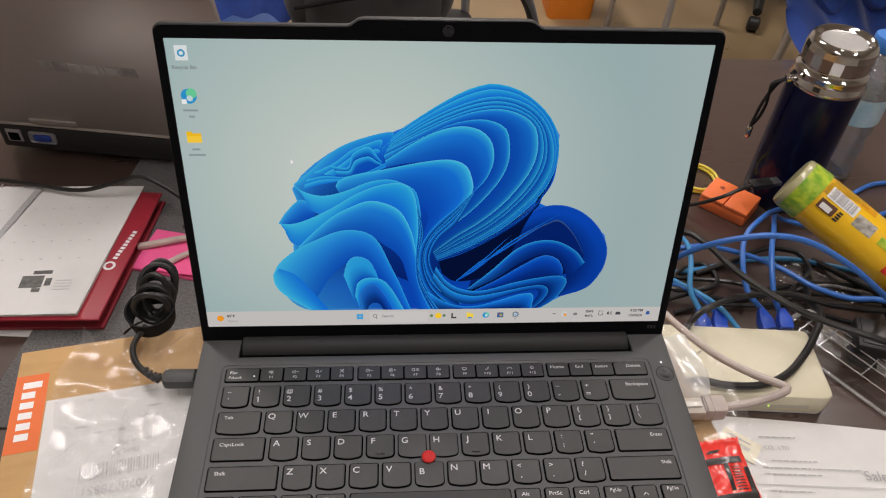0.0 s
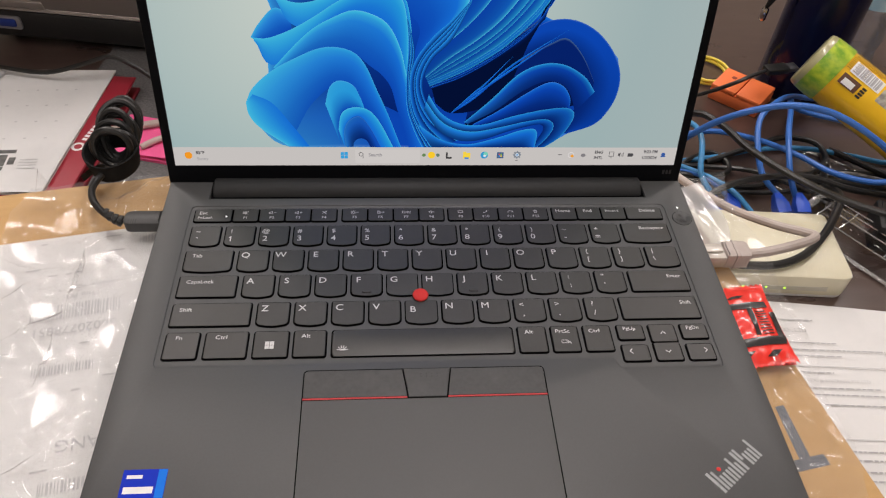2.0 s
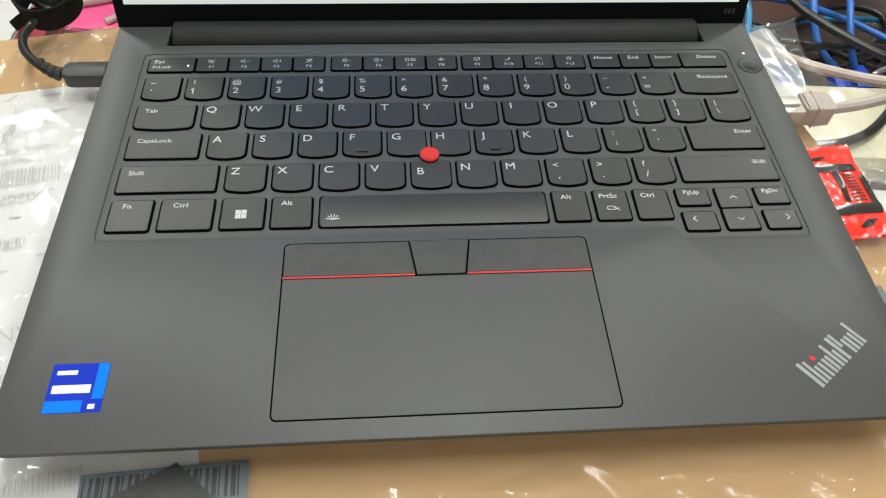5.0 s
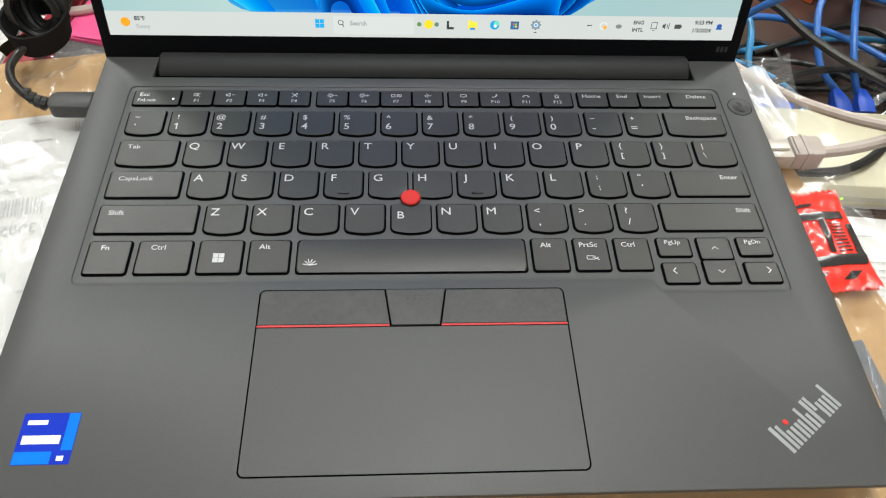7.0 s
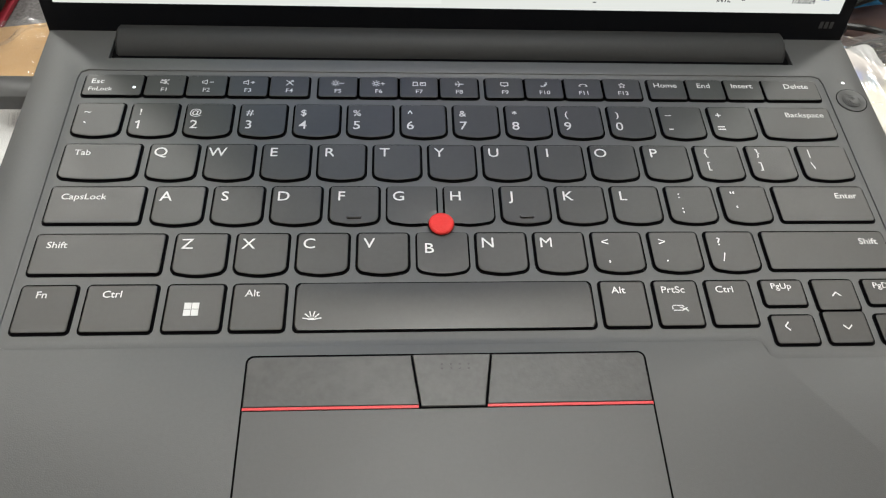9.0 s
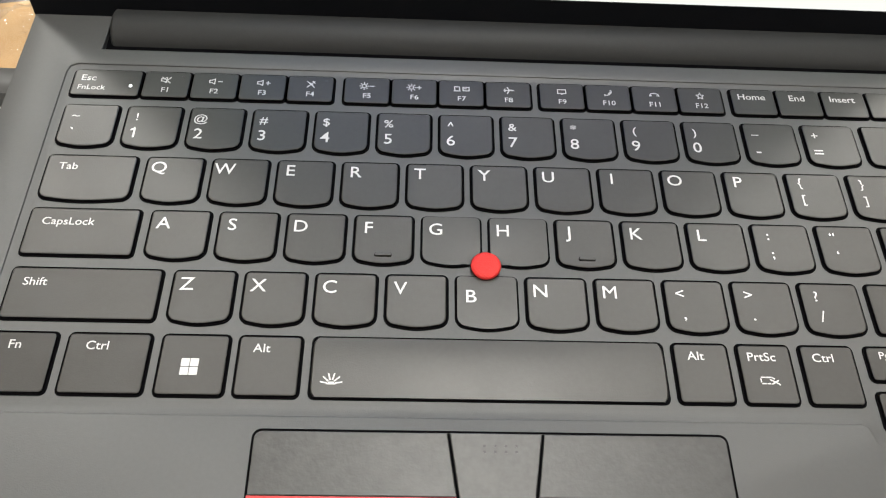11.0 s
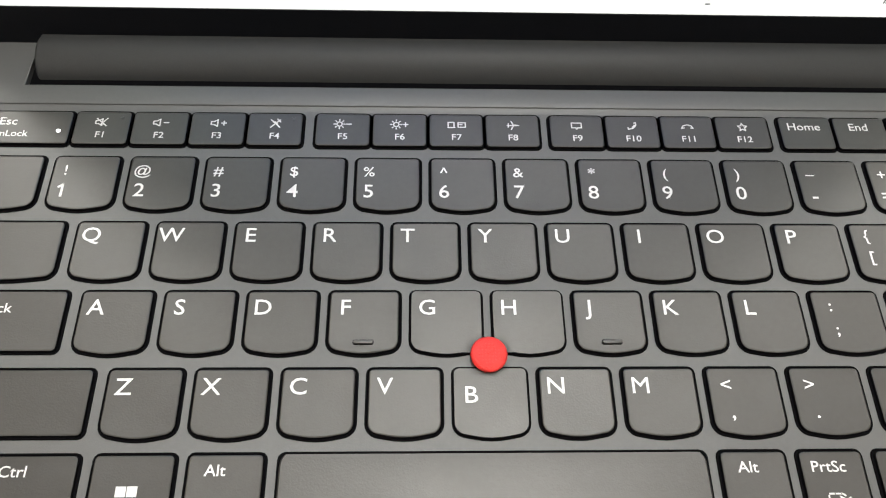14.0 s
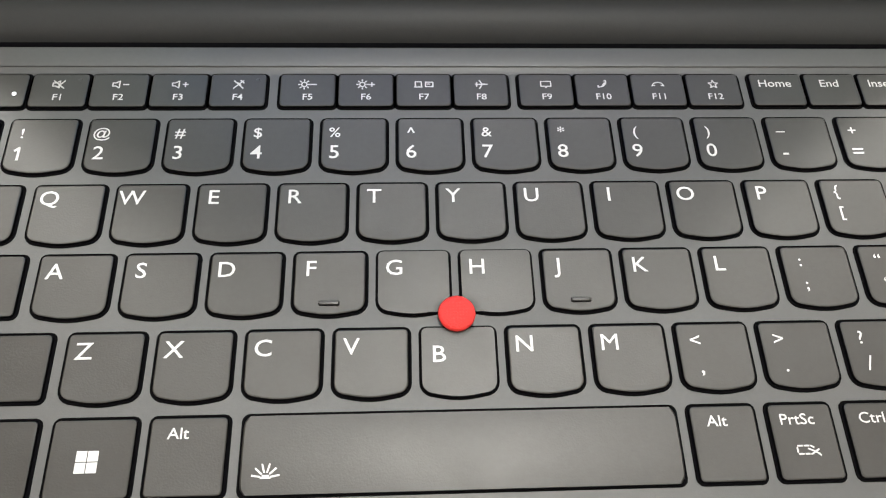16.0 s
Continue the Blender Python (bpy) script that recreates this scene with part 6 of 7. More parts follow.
note_pad = thing("sticky_notes", (-0.262, 0.474, TABLE + 0.0026), "bright pink sticky note pad on the mat", "note pad", turn=-14)
part("note", slab([(-0.037, -0.030), (0.037, -0.030), (0.037, 0.032), (-0.037, 0.032)], 0, 0.0030), PINK_M, note_pad, smooth=False)
part("note", sheet(8, 8, lambda s, t: (-0.036 + 0.073 * s, -0.029 + 0.06 * t, 0.0036 + 0.004 * (1 - t) ** 3 * s)), PINK_M, note_pad)
cable("grey_cable", [(-0.302, 0.4815, 0.7515), (-0.280, 0.487, 0.7520), (-0.255, 0.494, 0.752), (-0.22, 0.500, 0.752), (-0.17, 0.48, 0.7498), (-0.14, 0.42, 0.7498)], (0.0042, 0.0036), GREYCABLE_M, "short beige cable end lying on pink notes", 10)
cable("grey_cable", [(-0.266, 0.455, 0.7522), (-0.250, 0.468, 0.7525), (-0.225, 0.483, 0.7500), (-0.19, 0.49, 0.7490)], 0.0032, GREYCABLE_M, "beige cable end lying on pink notes", 10)
cable("black_cable", [(-0.60,0.60,0.75),(-0.498,0.578,0.768),(-0.471,0.573,0.770),(-0.429,0.562,0.772),(-0.376,0.549,0.774),(-0.336,0.548,0.785),(-0.308,0.551,0.792),(-0.284,0.545,0.785),(-0.261,0.537,0.772),(-0.23,0.53,0.755),(-0.19,0.55,0.748)], 0.0024, CABLE_M, "thin black cable running over the calendar")
for i in range(4):
    cable("black_cable", [(-0.262 + 0.003 * i, 0.517 + 0.007 * i, 0.7480), (-0.245, 0.530 + 0.008 * i, 0.7492 + 0.002 * i), (-0.21, 0.535 + 0.008 * i, 0.7500 + 0.002 * i), (-0.16, 0.52 + 0.006 * i, 0.7482)], 0.0022, CABLE_M, "bundled thin black cable on the mat")

# ---- things on the table, on the box's other side ----
sw = thing("network_switch", (0.297, 0.305, TABLE), "ivory plastic network switch with lit green lamps", "network switch", turn=-4.5)
body = slab(round_rect(-0.075, 0.075, -0.039, 0.042, (0.010, 0.010, 0.006, 0.006)), 0.0012, 0.0255, 0.003)
part("body", body, SWITCH_M, sw)
part("lower_shell", slab(round_rect(-0.0745, 0.0745, -0.0385, 0.0415, (0.010, 0.010, 0.006, 0.006)), 0.0, 0.0050, 0.0008), WHITE_M, sw)
part("lamp_window", block(-0.045, 0.055, -0.0394, -0.0388, 0.0092, 0.0142), mat("smoky_window", (0.52, 0.5, 0.42), 0.3, color2=(0.56, 0.54, 0.45), scale=90), sw, smooth=False)
for lx in (-0.036, -0.018, 0.002, 0.018):
    part("green_lamp", moved(lathe(bmesh.new(), [(0.0011, 0), (0.0008, 0.0004)], 12), Matrix.Translation((lx, -0.0394, 0.0117)) @ Euler((radians(90), 0, 0)).to_matrix().to_4x4()), glow("lamp_green", (0.45, 0.95, 0.06), 2.2), sw, "tiny lit green lamp")
whole("film_cover", sheet(80, 60, lambda s, t: (-0.074 + 0.150 * s, -0.040 + 0.082 * t, 0.0268 + 0.0022 * max(0, noise.noise((s * 7, t * 5, 2)) + 0.2) * (1 if s > 0.3 else 0.4) + 0.0016 * max(0.0, s - 0.35) * abs(math.sin(14 * t + 9 * s)) ** 6)), film_plastic("thin_wrap", 0.01, 0.2, (0.99, 0.99, 0.98), 0.30, 90, 0.0, 0.22, 70), (0.297, 0.305, TABLE), "thin clear wrap over the network switch", "plastic wrap", turn=-4.5)


def boot_plug(x, y, z, turn, pitch=18):
    ob = thing("network_plug", (x, y, z), "bright blue network plug in the back of the switch", "plug", "plugs in the switch", turn=turn)
    m = Euler((radians(pitch), 0, 0)).to_matrix().to_4x4()
    bm = bmesh.new()
    prism(bm, [([(p[0], p[1]) for p in round_rect(-0.0068, 0.0068, -0.0055, 0.0055, 0.001, 2)], 0), ([(p[0], p[1]) for p in round_rect(-0.0068, 0.0068, -0.0055, 0.0055, 0.001, 2)], 0.010), ([(p[0], p[1]) for p in round_rect(-0.0032, 0.0032, -0.0032, 0.0032, 0.001, 2)], 0.022)])
    part("boot", moved(bm, m @ Euler((radians(-90), 0, 0)).to_matrix().to_4x4()), BLUEPLUG_M, ob)
    part("connector", moved(block(-0.0058, 0.0058, -0.010, 0.001, -0.004, 0.004, 0.0005), m), CLEAR_M, ob)
    return ob


for x, tr in ((0.279, 4), (0.295, -4), (0.344, 6), (0.3625, -3)):
    boot_plug(x, 0.352, TABLE + 0.0135, tr)
cable("blue_cable", [(0.25, 0.408, 0.80), (0.266, 0.394, 0.83), (0.288, 0.381, 0.853), (0.32, 0.375, 0.863), (0.357, 0.369, 0.858), (0.397, 0.355, 0.84), (0.438, 0.346, 0.81), (0.455, 0.352, 0.795), (0.448, 0.365, 0.785), (0.43, 0.376, 0.775), (0.409, 0.401, 0.765), (0.383, 0.429, 0.765), (0.344, 0.447, 0.770), (0.294, 0.453, 0.775), (0.24, 0.45, 0.76), (0.20, 0.44, 0.746)], 0.0029, BLUE1_M, "blue network cable in a wide springy loop", 10)
cable("blue_cable", [(0.3455, 0.372, 0.7605), (0.329, 0.385, 0.775), (0.327, 0.409, 0.79), (0.337, 0.440, 0.80), (0.364, 0.468, 0.80), (0.40, 0.50, 0.785), (0.45, 0.535, 0.757), (0.52, 0.55, 0.7455)], 0.0028, BLUE1_M, "blue network cable rising from the switch", 10)
cable("blue_cable", [(0.3615, 0.372, 0.7605), (0.351, 0.380, 0.782), (0.356, 0.415, 0.80), (0.375, 0.455, 0.797), (0.400, 0.500, 0.78), (0.43, 0.52, 0.752), (0.5, 0.50, 0.7455)], 0.0028, BLUE1_M, "bright blue network cable rising from the switch", 10)
cable("blue_cable", [(0.2800, 0.373, 0.7605), (0.273, 0.395, 0.770), (0.282, 0.432, 0.780), (0.286, 0.473, 0.770), (0.27, 0.52, 0.7455)], 0.0028, BLUE2_M, "pale blue network cable behind the switch", 10)
cable("blue_cable", [(0.2945, 0.373, 0.7605), (0.285, 0.385, 0.765), (0.274, 0.405, 0.760), (0.258, 0.43, 0.7455)], 0.0026, BLUE1_M, "blue network cable behind the switch", 10)
cable("light_blue_cable", [(0.313, 0.350, 0.758), (0.298, 0.369, 0.768), (0.282, 0.393, 0.766), (0.262, 0.43, 0.752)], 0.0026, BLUE2_M, "pale blue network cable behind the switch", 10)
cable("light_blue_cable", [(0.60, 0.44, 0.7455), (0.508, 0.436, 0.7455), (0.459, 0.450, 0.7455), (0.412, 0.461, 0.7465), (0.359, 0.459, 0.7465), (0.311, 0.448, 0.7455), (0.26, 0.44, 0.7455)], 0.0027, BLUE2_M, "pale blue network cable lying on the table", 10)
cable("blue_cable", [(0.66, 0.54, 0.7455), (0.59, 0.545, 0.7455), (0.545, 0.530, 0.7455), (0.51, 0.51, 0.7455)], 0.0029, BLUE1_M, "blue network cable lying on the table", 10)
cable("blue_cable", [(0.64, 0.60, 0.7455), (0.58, 0.595, 0.7455), (0.54, 0.575, 0.7455), (0.50, 0.56, 0.7455)], 0.0029, BLUE1_M, "blue network cable lying behind the drink", 10)
BLACKS = [
    ([(0.22, 0.48, 0.7455), (0.267, 0.448, 0.80), (0.286, 0.420, 0.81), (0.306, 0.388, 0.805), (0.336, 0.357, 0.80), (0.372, 0.332, 0.795), (0.433, 0.311, 0.785), (0.50, 0.30, 0.76), (0.56, 0.30, 0.746)], 0.0034, "thick black power cable over the tangle"),
    ([(0.23, 0.42, 0.7460), (0.263, 0.408, 0.757), (0.288, 0.403, 0.752), (0.332, 0.400, 0.747), (0.375, 0.415, 0.747), (0.407, 0.419, 0.747), (0.446, 0.421, 0.747), (0.53, 0.41, 0.746)], 0.0030, "black cable in the tangle"),
    ([(0.27, 0.43, 0.7460), (0.281, 0.442, 0.7465), (0.307, 0.455, 0.7465), (0.320, 0.441, 0.747), (0.312, 0.416, 0.753), (0.285, 0.404, 0.757), (0.25, 0.40, 0.747)], 0.0028, "black cable curled on the table"),
    ([(0.24, 0.33, 0.7455), (0.261, 0.350, 0.775), (0.279, 0.358, 0.785), (0.318, 0.371, 0.785), (0.369, 0.377, 0.78), (0.412, 0.371, 0.770), (0.477, 0.375, 0.755), (0.54, 0.38, 0.7455)], 0.0032, "black cable across the plugs"),
    ([(0.30, 0.44, 0.7455), (0.345, 0.454, 0.752), (0.390, 0.472, 0.752), (0.424, 0.467, 0.750), (0.428, 0.445, 0.749), (0.412, 0.423, 0.753), (0.38, 0.40, 0.750)], 0.0030, "black cable curled on the table"),
    ([(0.225, 0.40, 0.7455), (0.250, 0.43, 0.7475), (0.300, 0.430, 0.7475), (0.345, 0.415, 0.7530), (0.400, 0.385, 0.7475), (0.47, 0.36, 0.7455), (0.55, 0.35, 0.7455)], 0.0026, "thin black cable under the tangle"),
    ([(0.44, 0.46, 0.7455), (0.462, 0.430, 0.7500), (0.485, 0.395, 0.7530), (0.480, 0.355, 0.7510), (0.505, 0.320, 0.7455)], 0.0034, "black cable beside the drink"),
    ([(0.26, 0.385, 0.7452), (0.30, 0.392, 0.7475), (0.36, 0.392, 0.7475), (0.41, 0.402, 0.7520), (0.46, 0.398, 0.7475), (0.54, 0.39, 0.7452)], 0.0024, "thin black cable under the tangle"),
]
for pts, r, words in BLACKS:
    cable("black_cable", pts, r, CABLE_M, words)
cable("black_cable", [(0.222, 0.276, 0.7455), (0.236, 0.281, 0.768), (0.250, 0.279, 0.7735), (0.268, 0.274, 0.7735), (0.300, 0.273, 0.7735), (0.329, 0.284, 0.7735), (0.355, 0.306, 0.7740), (0.376, 0.330, 0.775), (0.392, 0.355, 0.776), (0.40, 0.39, 0.7605), (0.42, 0.43, 0.7465)], 0.0036, CABLE_M, "black cable lying across the switch", 10)
cable("twisted_wire", [(0.38, 0.405, 0.7445), (0.404, 0.411, 0.7520), (0.435, 0.414, 0.753), (0.463, 0.407, 0.752), (0.49, 0.398, 0.750), (0.53, 0.38, 0.7445)], 0.0016, mat("pale_wire", (0.5, 0.5, 0.52), 0.4, color2=(0.12, 0.12, 0.13), scale=260), "thin grey twisted wire in the tangle", 6)

usb = thing("usb_cable", (0.389, 0.533, 0.796), "black cable with a flat plug resting on an orange block", "cable", turn=12)
part("plug", block(-0.012, 0.014, -0.0065, 0.0065, -0.0035, 0.0035, 0.0012), CABLE_M, usb)
part("plug_tip", block(0.0142, 0.0255, -0.0058, 0.0058, -0.0022, 0.0022, 0.0004), mat("dark_metal", (0.10, 0.10, 0.11), 0.35, 0.6), usb)
part("lead", moved(tube(bmesh.new(), [(0.377, 0.5300, 0.796), (0.362, 0.5250, 0.7935), (0.346, 0.522, 0.787), (0.326, 0.530, 0.770), (0.311, 0.545, 0.753), (0.28, 0.56, 0.7455), (0.23, 0.56, 0.7455)], 0.0022, 8), pose(0, 0, 0, 0, 0, -12) @ Matrix.Translation((-0.389, -0.533, -0.796))), CABLE_M, usb)

orange = thing("orange_holder", (0.374, 0.554, TABLE), "orange plastic holder block with a slot", "holder", turn=-43)
part("foot", block(-0.029, 0.029, -0.022, 0.022, 0, 0.0145, 0.0018), ORANGEBLOCK_M, orange)
part("side", block(-0.029, -0.0002, -0.022, 0.022, 0.0143, 0.0195, 0.0015), ORANGEBLOCK_M, orange)
part("side", block(0.0006, 0.029, -0.022, 0.022, 0.0143, 0.0192, 0.0015), ORANGEBLOCK_M, orange)
# darker orange disc on the top paints the shade of a hole
part("screw_hole", moved(lathe(bmesh.new(), [(0.003, 0.0), (0.0025, 0.0004)], 16), Matrix.Translation((-0.014, 0.006, 0.0196))), mat("orange_hole_shade", (0.3, 0.05, 0.02), 0.7), orange)
for i in range(2):
    ring = [(0.350 + 0.025 * math.cos(a) + 0.002 * i, 0.607 + 0.026 * math.sin(a), 0.7446 + 0.0035 * i) for a in [radians(-140 + 280 * j / 16) for j in range(17)]]
    cable("yellow_cable", ring + [(0.30, 0.60 + 0.02 * i, 0.7446)], 0.0020, mat("yellow_plastic", (0.72, 0.56, 0.05), 0.4, color2=(0.78, 0.62, 0.08), scale=90), "thin yellow cable in a loop")

thermos = thing("thermos_flask", (0.4445, 0.580, TABLE), "navy blue steel thermos flask with a faceted chrome cap", "flask")
part("body", lathe(bmesh.new(), [(0.034, 0.0), (0.0385, 0.003), (0.0395, 0.008), (0.0395, 0.155), (0.0387, 0.159)], 56), NAVY_M, thermos)
part("neck", lathe(bmesh.new(), [(0.0388, 0.159), (0.0398, 0.1605), (0.0398, 0.164), (0.0378, 0.167), (0.0372, 0.173), (0.0378, 0.1745), (0.0378, 0.1765), (0.0350, 0.179), (0.0335, 0.1815), (0.0335, 0.1835)], 56), CHROME_M, thermos, "polished steel neck")
cap = bmesh.new()
NC = 20
cap_rings = []
for z, r in ((0.183, 0.0340), (0.1850, 0.0360), (0.1990, 0.0362), (0.2060, 0.0350)):
    cap_rings.append([cap.verts.new((r * math.cos(2 * math.pi * i / NC), r * math.sin(2 * math.pi * i / NC), z)) for i in range(NC)])
for a, b in zip(cap_rings, cap_rings[1:]):
    for i in range(NC):
        cap.faces.new((a[i], a[(i + 1) % NC], b[(i + 1) % NC], b[i]))
cap_ob = part("cap", cap, CHROME_M, thermos, "faceted chrome cap", smooth=False)
part("cap_top", lathe(bmesh.new(), [(0.0351, 0.2058), (0.0338, 0.2095), (0.0315, 0.2118), (0.0290, 0.2122), (0.0262, 0.2105), (0.0245, 0.2085), (0.0235, 0.2080), (0.0060, 0.2078)], 64, False), CHROME_M, cap_ob, "smooth rounded steel top")
part("top_disc", lathe(bmesh.new(), [(0.0236, 0.2081), (0.0232, 0.2086), (0.0120, 0.2087), (0.0004, 0.2087)], 48, False), mat("brushed_steel", (0.62, 0.61, 0.60), 0.42, 0.8, (0.54, 0.53, 0.52), 300, 0.9, 0.06, 500), cap_ob, "brushed steel disc")
part("lug", block(-0.048, -0.0385, -0.005, 0.003, 0.160, 0.167, 0.001), CHROME_M, thermos)
for dx, r in ((0.0, 0.0030), (0.005, 0.0028)):
    part("wrist_strap", tube(bmesh.new(), [(-0.048, -0.001, 0.163), (-0.055 - dx, 0.000, 0.155), (-0.060 + dx, 0.004, 0.130), (-0.0605 + dx, 0.007, 0.108), (-0.0605, 0.0085, 0.095)], r, 8, 6, 0.45), STRAP_M, thermos, "thin black wrist strap")
part("strap_end", moved(lathe(bmesh.new(), [(0.0025, 0.080), (0.0038, 0.082), (0.0040, 0.093), (0.0028, 0.0955)], 16), Matrix.Translation((-0.0605, 0.0088, 0))), CHROME_M, thermos, "metal end of the strap")

bottle = thing("water_bottle", (0.530, 0.630, TABLE), "clear plastic water bottle with a blue cap", "bottle")
PROFILE = [(0.024, 0.0), (0.029, 0.004), (0.0305, 0.015), (0.028, 0.03), (0.0305, 0.045), (0.0275, 0.062), (0.0305, 0.075), (0.031, 0.085), (0.031, 0.122), (0.030, 0.135), (0.026, 0.150), (0.0185, 0.166), (0.0130, 0.173), (0.0128, 0.178)]
part("body", lathe(bmesh.new(), PROFILE, 36), WATER_M, bottle)
part("label", lathe(bmesh.new(), [(0.0313, 0.086), (0.0313, 0.121)], 36, False, False), LABELBLUE_M, bottle, "pale blue printed label")
part("cap", lathe(bmesh.new(), [(0.0150, 0.172), (0.0155, 0.173), (0.0155, 0.188), (0.0145, 0.1895)], 28), BLUECAP_M, bottle, "blue screw cap")

# leaning drink can
AX = Vector((0.70, -0.64, -0.32)).normalized()
can = new("drink_can")
can.empty_display_size = 0.02
SIDE = Vector((0.046, 0.039, 0.023)).normalized()
SIDE = (SIDE - AX * SIDE.dot(AX)).normalized()
rotm = Matrix((SIDE, AX.cross(SIDE), AX)).transposed().to_4x4()
END = Vector((0.388, 0.482, 0.8425))
can.matrix_basis = Matrix.Translation(END) @ rotm @ Matrix.Diagonal((0.88, 0.88, 1, 1))
tagged(can, "yellow and green printed drink bottle leaning on a flask", "drink")
R = 0.0315


def can_skin(z0, z1, a0, a1, g=0.0, nz=4, na=24):
    return sheet(na, nz, lambda s, t: ((R + g + 0.0008 * math.sin((z0 + (z1 - z0) * t) * 60)) * math.cos(a0 + (a1 - a0) * s), (R + g + 0.0008 * math.sin((z0 + (z1 - z0) * t) * 60)) * math.sin(a0 + (a1 - a0) * s), z0 + (z1 - z0) * t))


part("body", lathe(bmesh.new(), [(0.024, 0.0035), (0.0285, 0.0), (0.0305, 0.001), (0.0315, 0.006), (0.0312, 0.02), (0.0318, 0.05), (0.0314, 0.09), (0.0318, 0.13), (0.030, 0.150), (0.022, 0.162)], 40), YELLOW_M, can, "yellow printed sleeve")
part("base_rim", lathe(bmesh.new(), [(0.012, 0.0010), (0.0285, -0.0004), (0.0305, 0.0004), (0.0318, 0.003), (0.0322, 0.0068)], 40, True, False), mat("cloudy_plastic", (0.44, 0.40, 0.25), 0.3, color2=(0.36, 0.35, 0.16), scale=120, coat=0.4), can, "cloudy clear plastic base")
part("green_band", can_skin(0.0066, 0.027, 0, 2 * math.pi, 0.0007, 3, 48), GREEN_M, can, "mottled leaf green band")
upper = rotm.inverted().to_3x3() @ Vector((-0.25, -0.55, 0.8))
UPA = math.atan2(upper.y, upper.x)
part("white_panel", can_skin(0.033, 0.066, UPA + 0.06, UPA - 0.42, 0.0010), WHITE_M, can)
for i in range(16):
    part("barcode", can_skin(0.0355 + 0.0018 * i, 0.0362 + 0.0018 * i + 0.0005 * (i % 3), UPA + 0.02, UPA - 0.38, 0.0013, 1, 6), INK_M, can)
part("dark_panel", can_skin(0.031, 0.050, UPA + 0.52, UPA + 0.16, 0.0010), mat("brown_print", (0.12, 0.05, 0.03), 0.4), can)
part("white_panel", can_skin(0.034, 0.046, UPA + 0.48, UPA + 0.28, 0.0013), WHITE_M, can)
part("grey_print", can_skin(0.068, 0.090, UPA + 0.28, UPA - 0.22, 0.0010), mat("grey_drawing", (0.5, 0.48, 0.42), 0.4, color2=(0.2, 0.18, 0.16), scale=140, mix=0.3), can)
for i in range(7):
    part("print_line", can_skin(0.028, 0.052 + 0.004 * (i % 2), UPA - 0.46 + 0.075 * i, UPA - 0.485 + 0.075 * i, 0.0010, 3, 2), mat("brown_ink", (0.22, 0.10, 0.01), 0.5), can)
for i in range(6):
    part("print_line", can_skin(0.030, 0.060 + 0.006 * (i % 3), UPA - 0.52 - 0.07 * i, UPA - 0.545 - 0.07 * i, 0.0010, 3, 2), mat("ochre_ink", (0.34, 0.17, 0.01), 0.5), can)
for i in range(4):
    part("dark_print", can_skin(0.052 + 0.0005 * (i % 2), 0.057, UPA + 0.55 - 0.10 * i, UPA + 0.48 - 0.10 * i, 0.0010, 2, 3), BLACKPRINT_M, can)
part("round_print", can_skin(0.064, 0.082, UPA - 0.50, UPA - 0.95, 0.0010), mat("deep_yellow_print", (0.80, 0.36, 0.005), 0.4), can)
part("green_drawing", can_skin(0.098, 0.116, UPA + 0.25, UPA - 0.05, 0.0010), GREEN_M, can)
part("red_drawing", can_skin(0.120, 0.146, UPA + 0.9, UPA + 0.2, 0.0010), REDPACK_M, can)

# clear blister tray and a black adapter
tray = thing("blister_tray", (0.412, 0.320, TABLE), "clear empty plastic blister tray on the table", "packaging", turn=-55)
part("shell", sheet(26, 14, lambda s, t: (-0.060 + 0.125 * s, -0.026 + 0.052 * t, 0.002 + 0.016 * (1 if 0.12 < s < 0.9 and 0.16 < t < 0.84 else 0) + 0.004 * (1 if 0.3 < s < 0.7 and 0.4 < t < 0.6 else 0))), CLEAR_M, tray, smooth=False)
# whitened tubes draw the bright edge highlights of the rim and clip
for y in (-0.026, 0.026):
    part("rim", tube(bmesh.new(), [(-0.060, y, 0.003), (0.0, y, 0.003), (0.065, y, 0.003)], 0.0016, 8), CLEAR_GLINT_M, tray)
for x in (-0.060, 0.065):
    part("rim", tube(bmesh.new(), [(x, -0.026, 0.003), (x, 0.0, 0.003), (x, 0.026, 0.003)], 0.0016, 8), CLEAR_GLINT_M, tray)
part("clip", tube(bmesh.new(), [(-0.055, -0.020, 0.003), (-0.058, -0.006, 0.018), (-0.052, 0.004, 0.026), (-0.040, 0.006, 0.028)], 0.0022, 8), CLEAR_GLINT_M, tray)
# thin whitened tubes, painted highlights along the tray's folds
for y0, z in ((-0.0175, 0.018), (0.0175, 0.018), (-0.005, 0.0222), (0.005, 0.0222)):
    part("fold", tube(bmesh.new(), [(-0.045, y0, z), (0.0, y0 * 1.03, z + 0.0004), (0.052, y0, z)], 0.0006, 6), CLEAR_GLINT_M, tray)
for x0 in (-0.045, -0.022, 0.022, 0.052):
    part("fold", tube(bmesh.new(), [(x0, -0.0175, 0.018), (x0 + 0.001, 0.0, 0.019), (x0, 0.0175, 0.018)], 0.0006, 6), CLEAR_GLINT_M, tray)
whole("crumpled_film", sheet(26, 26, lambda s, t: (-0.035 + 0.07 * s, -0.03 + 0.06 * t, 0.004 + 0.020 * max(0, 0.4 + noise.noise((s * 5, t * 5, 3))) * math.sin(math.pi * s) * math.sin(math.pi * t))), CLEAR_M, (0.388, 0.383, TABLE), "crumpled clear film in the tangle", "plastic film")
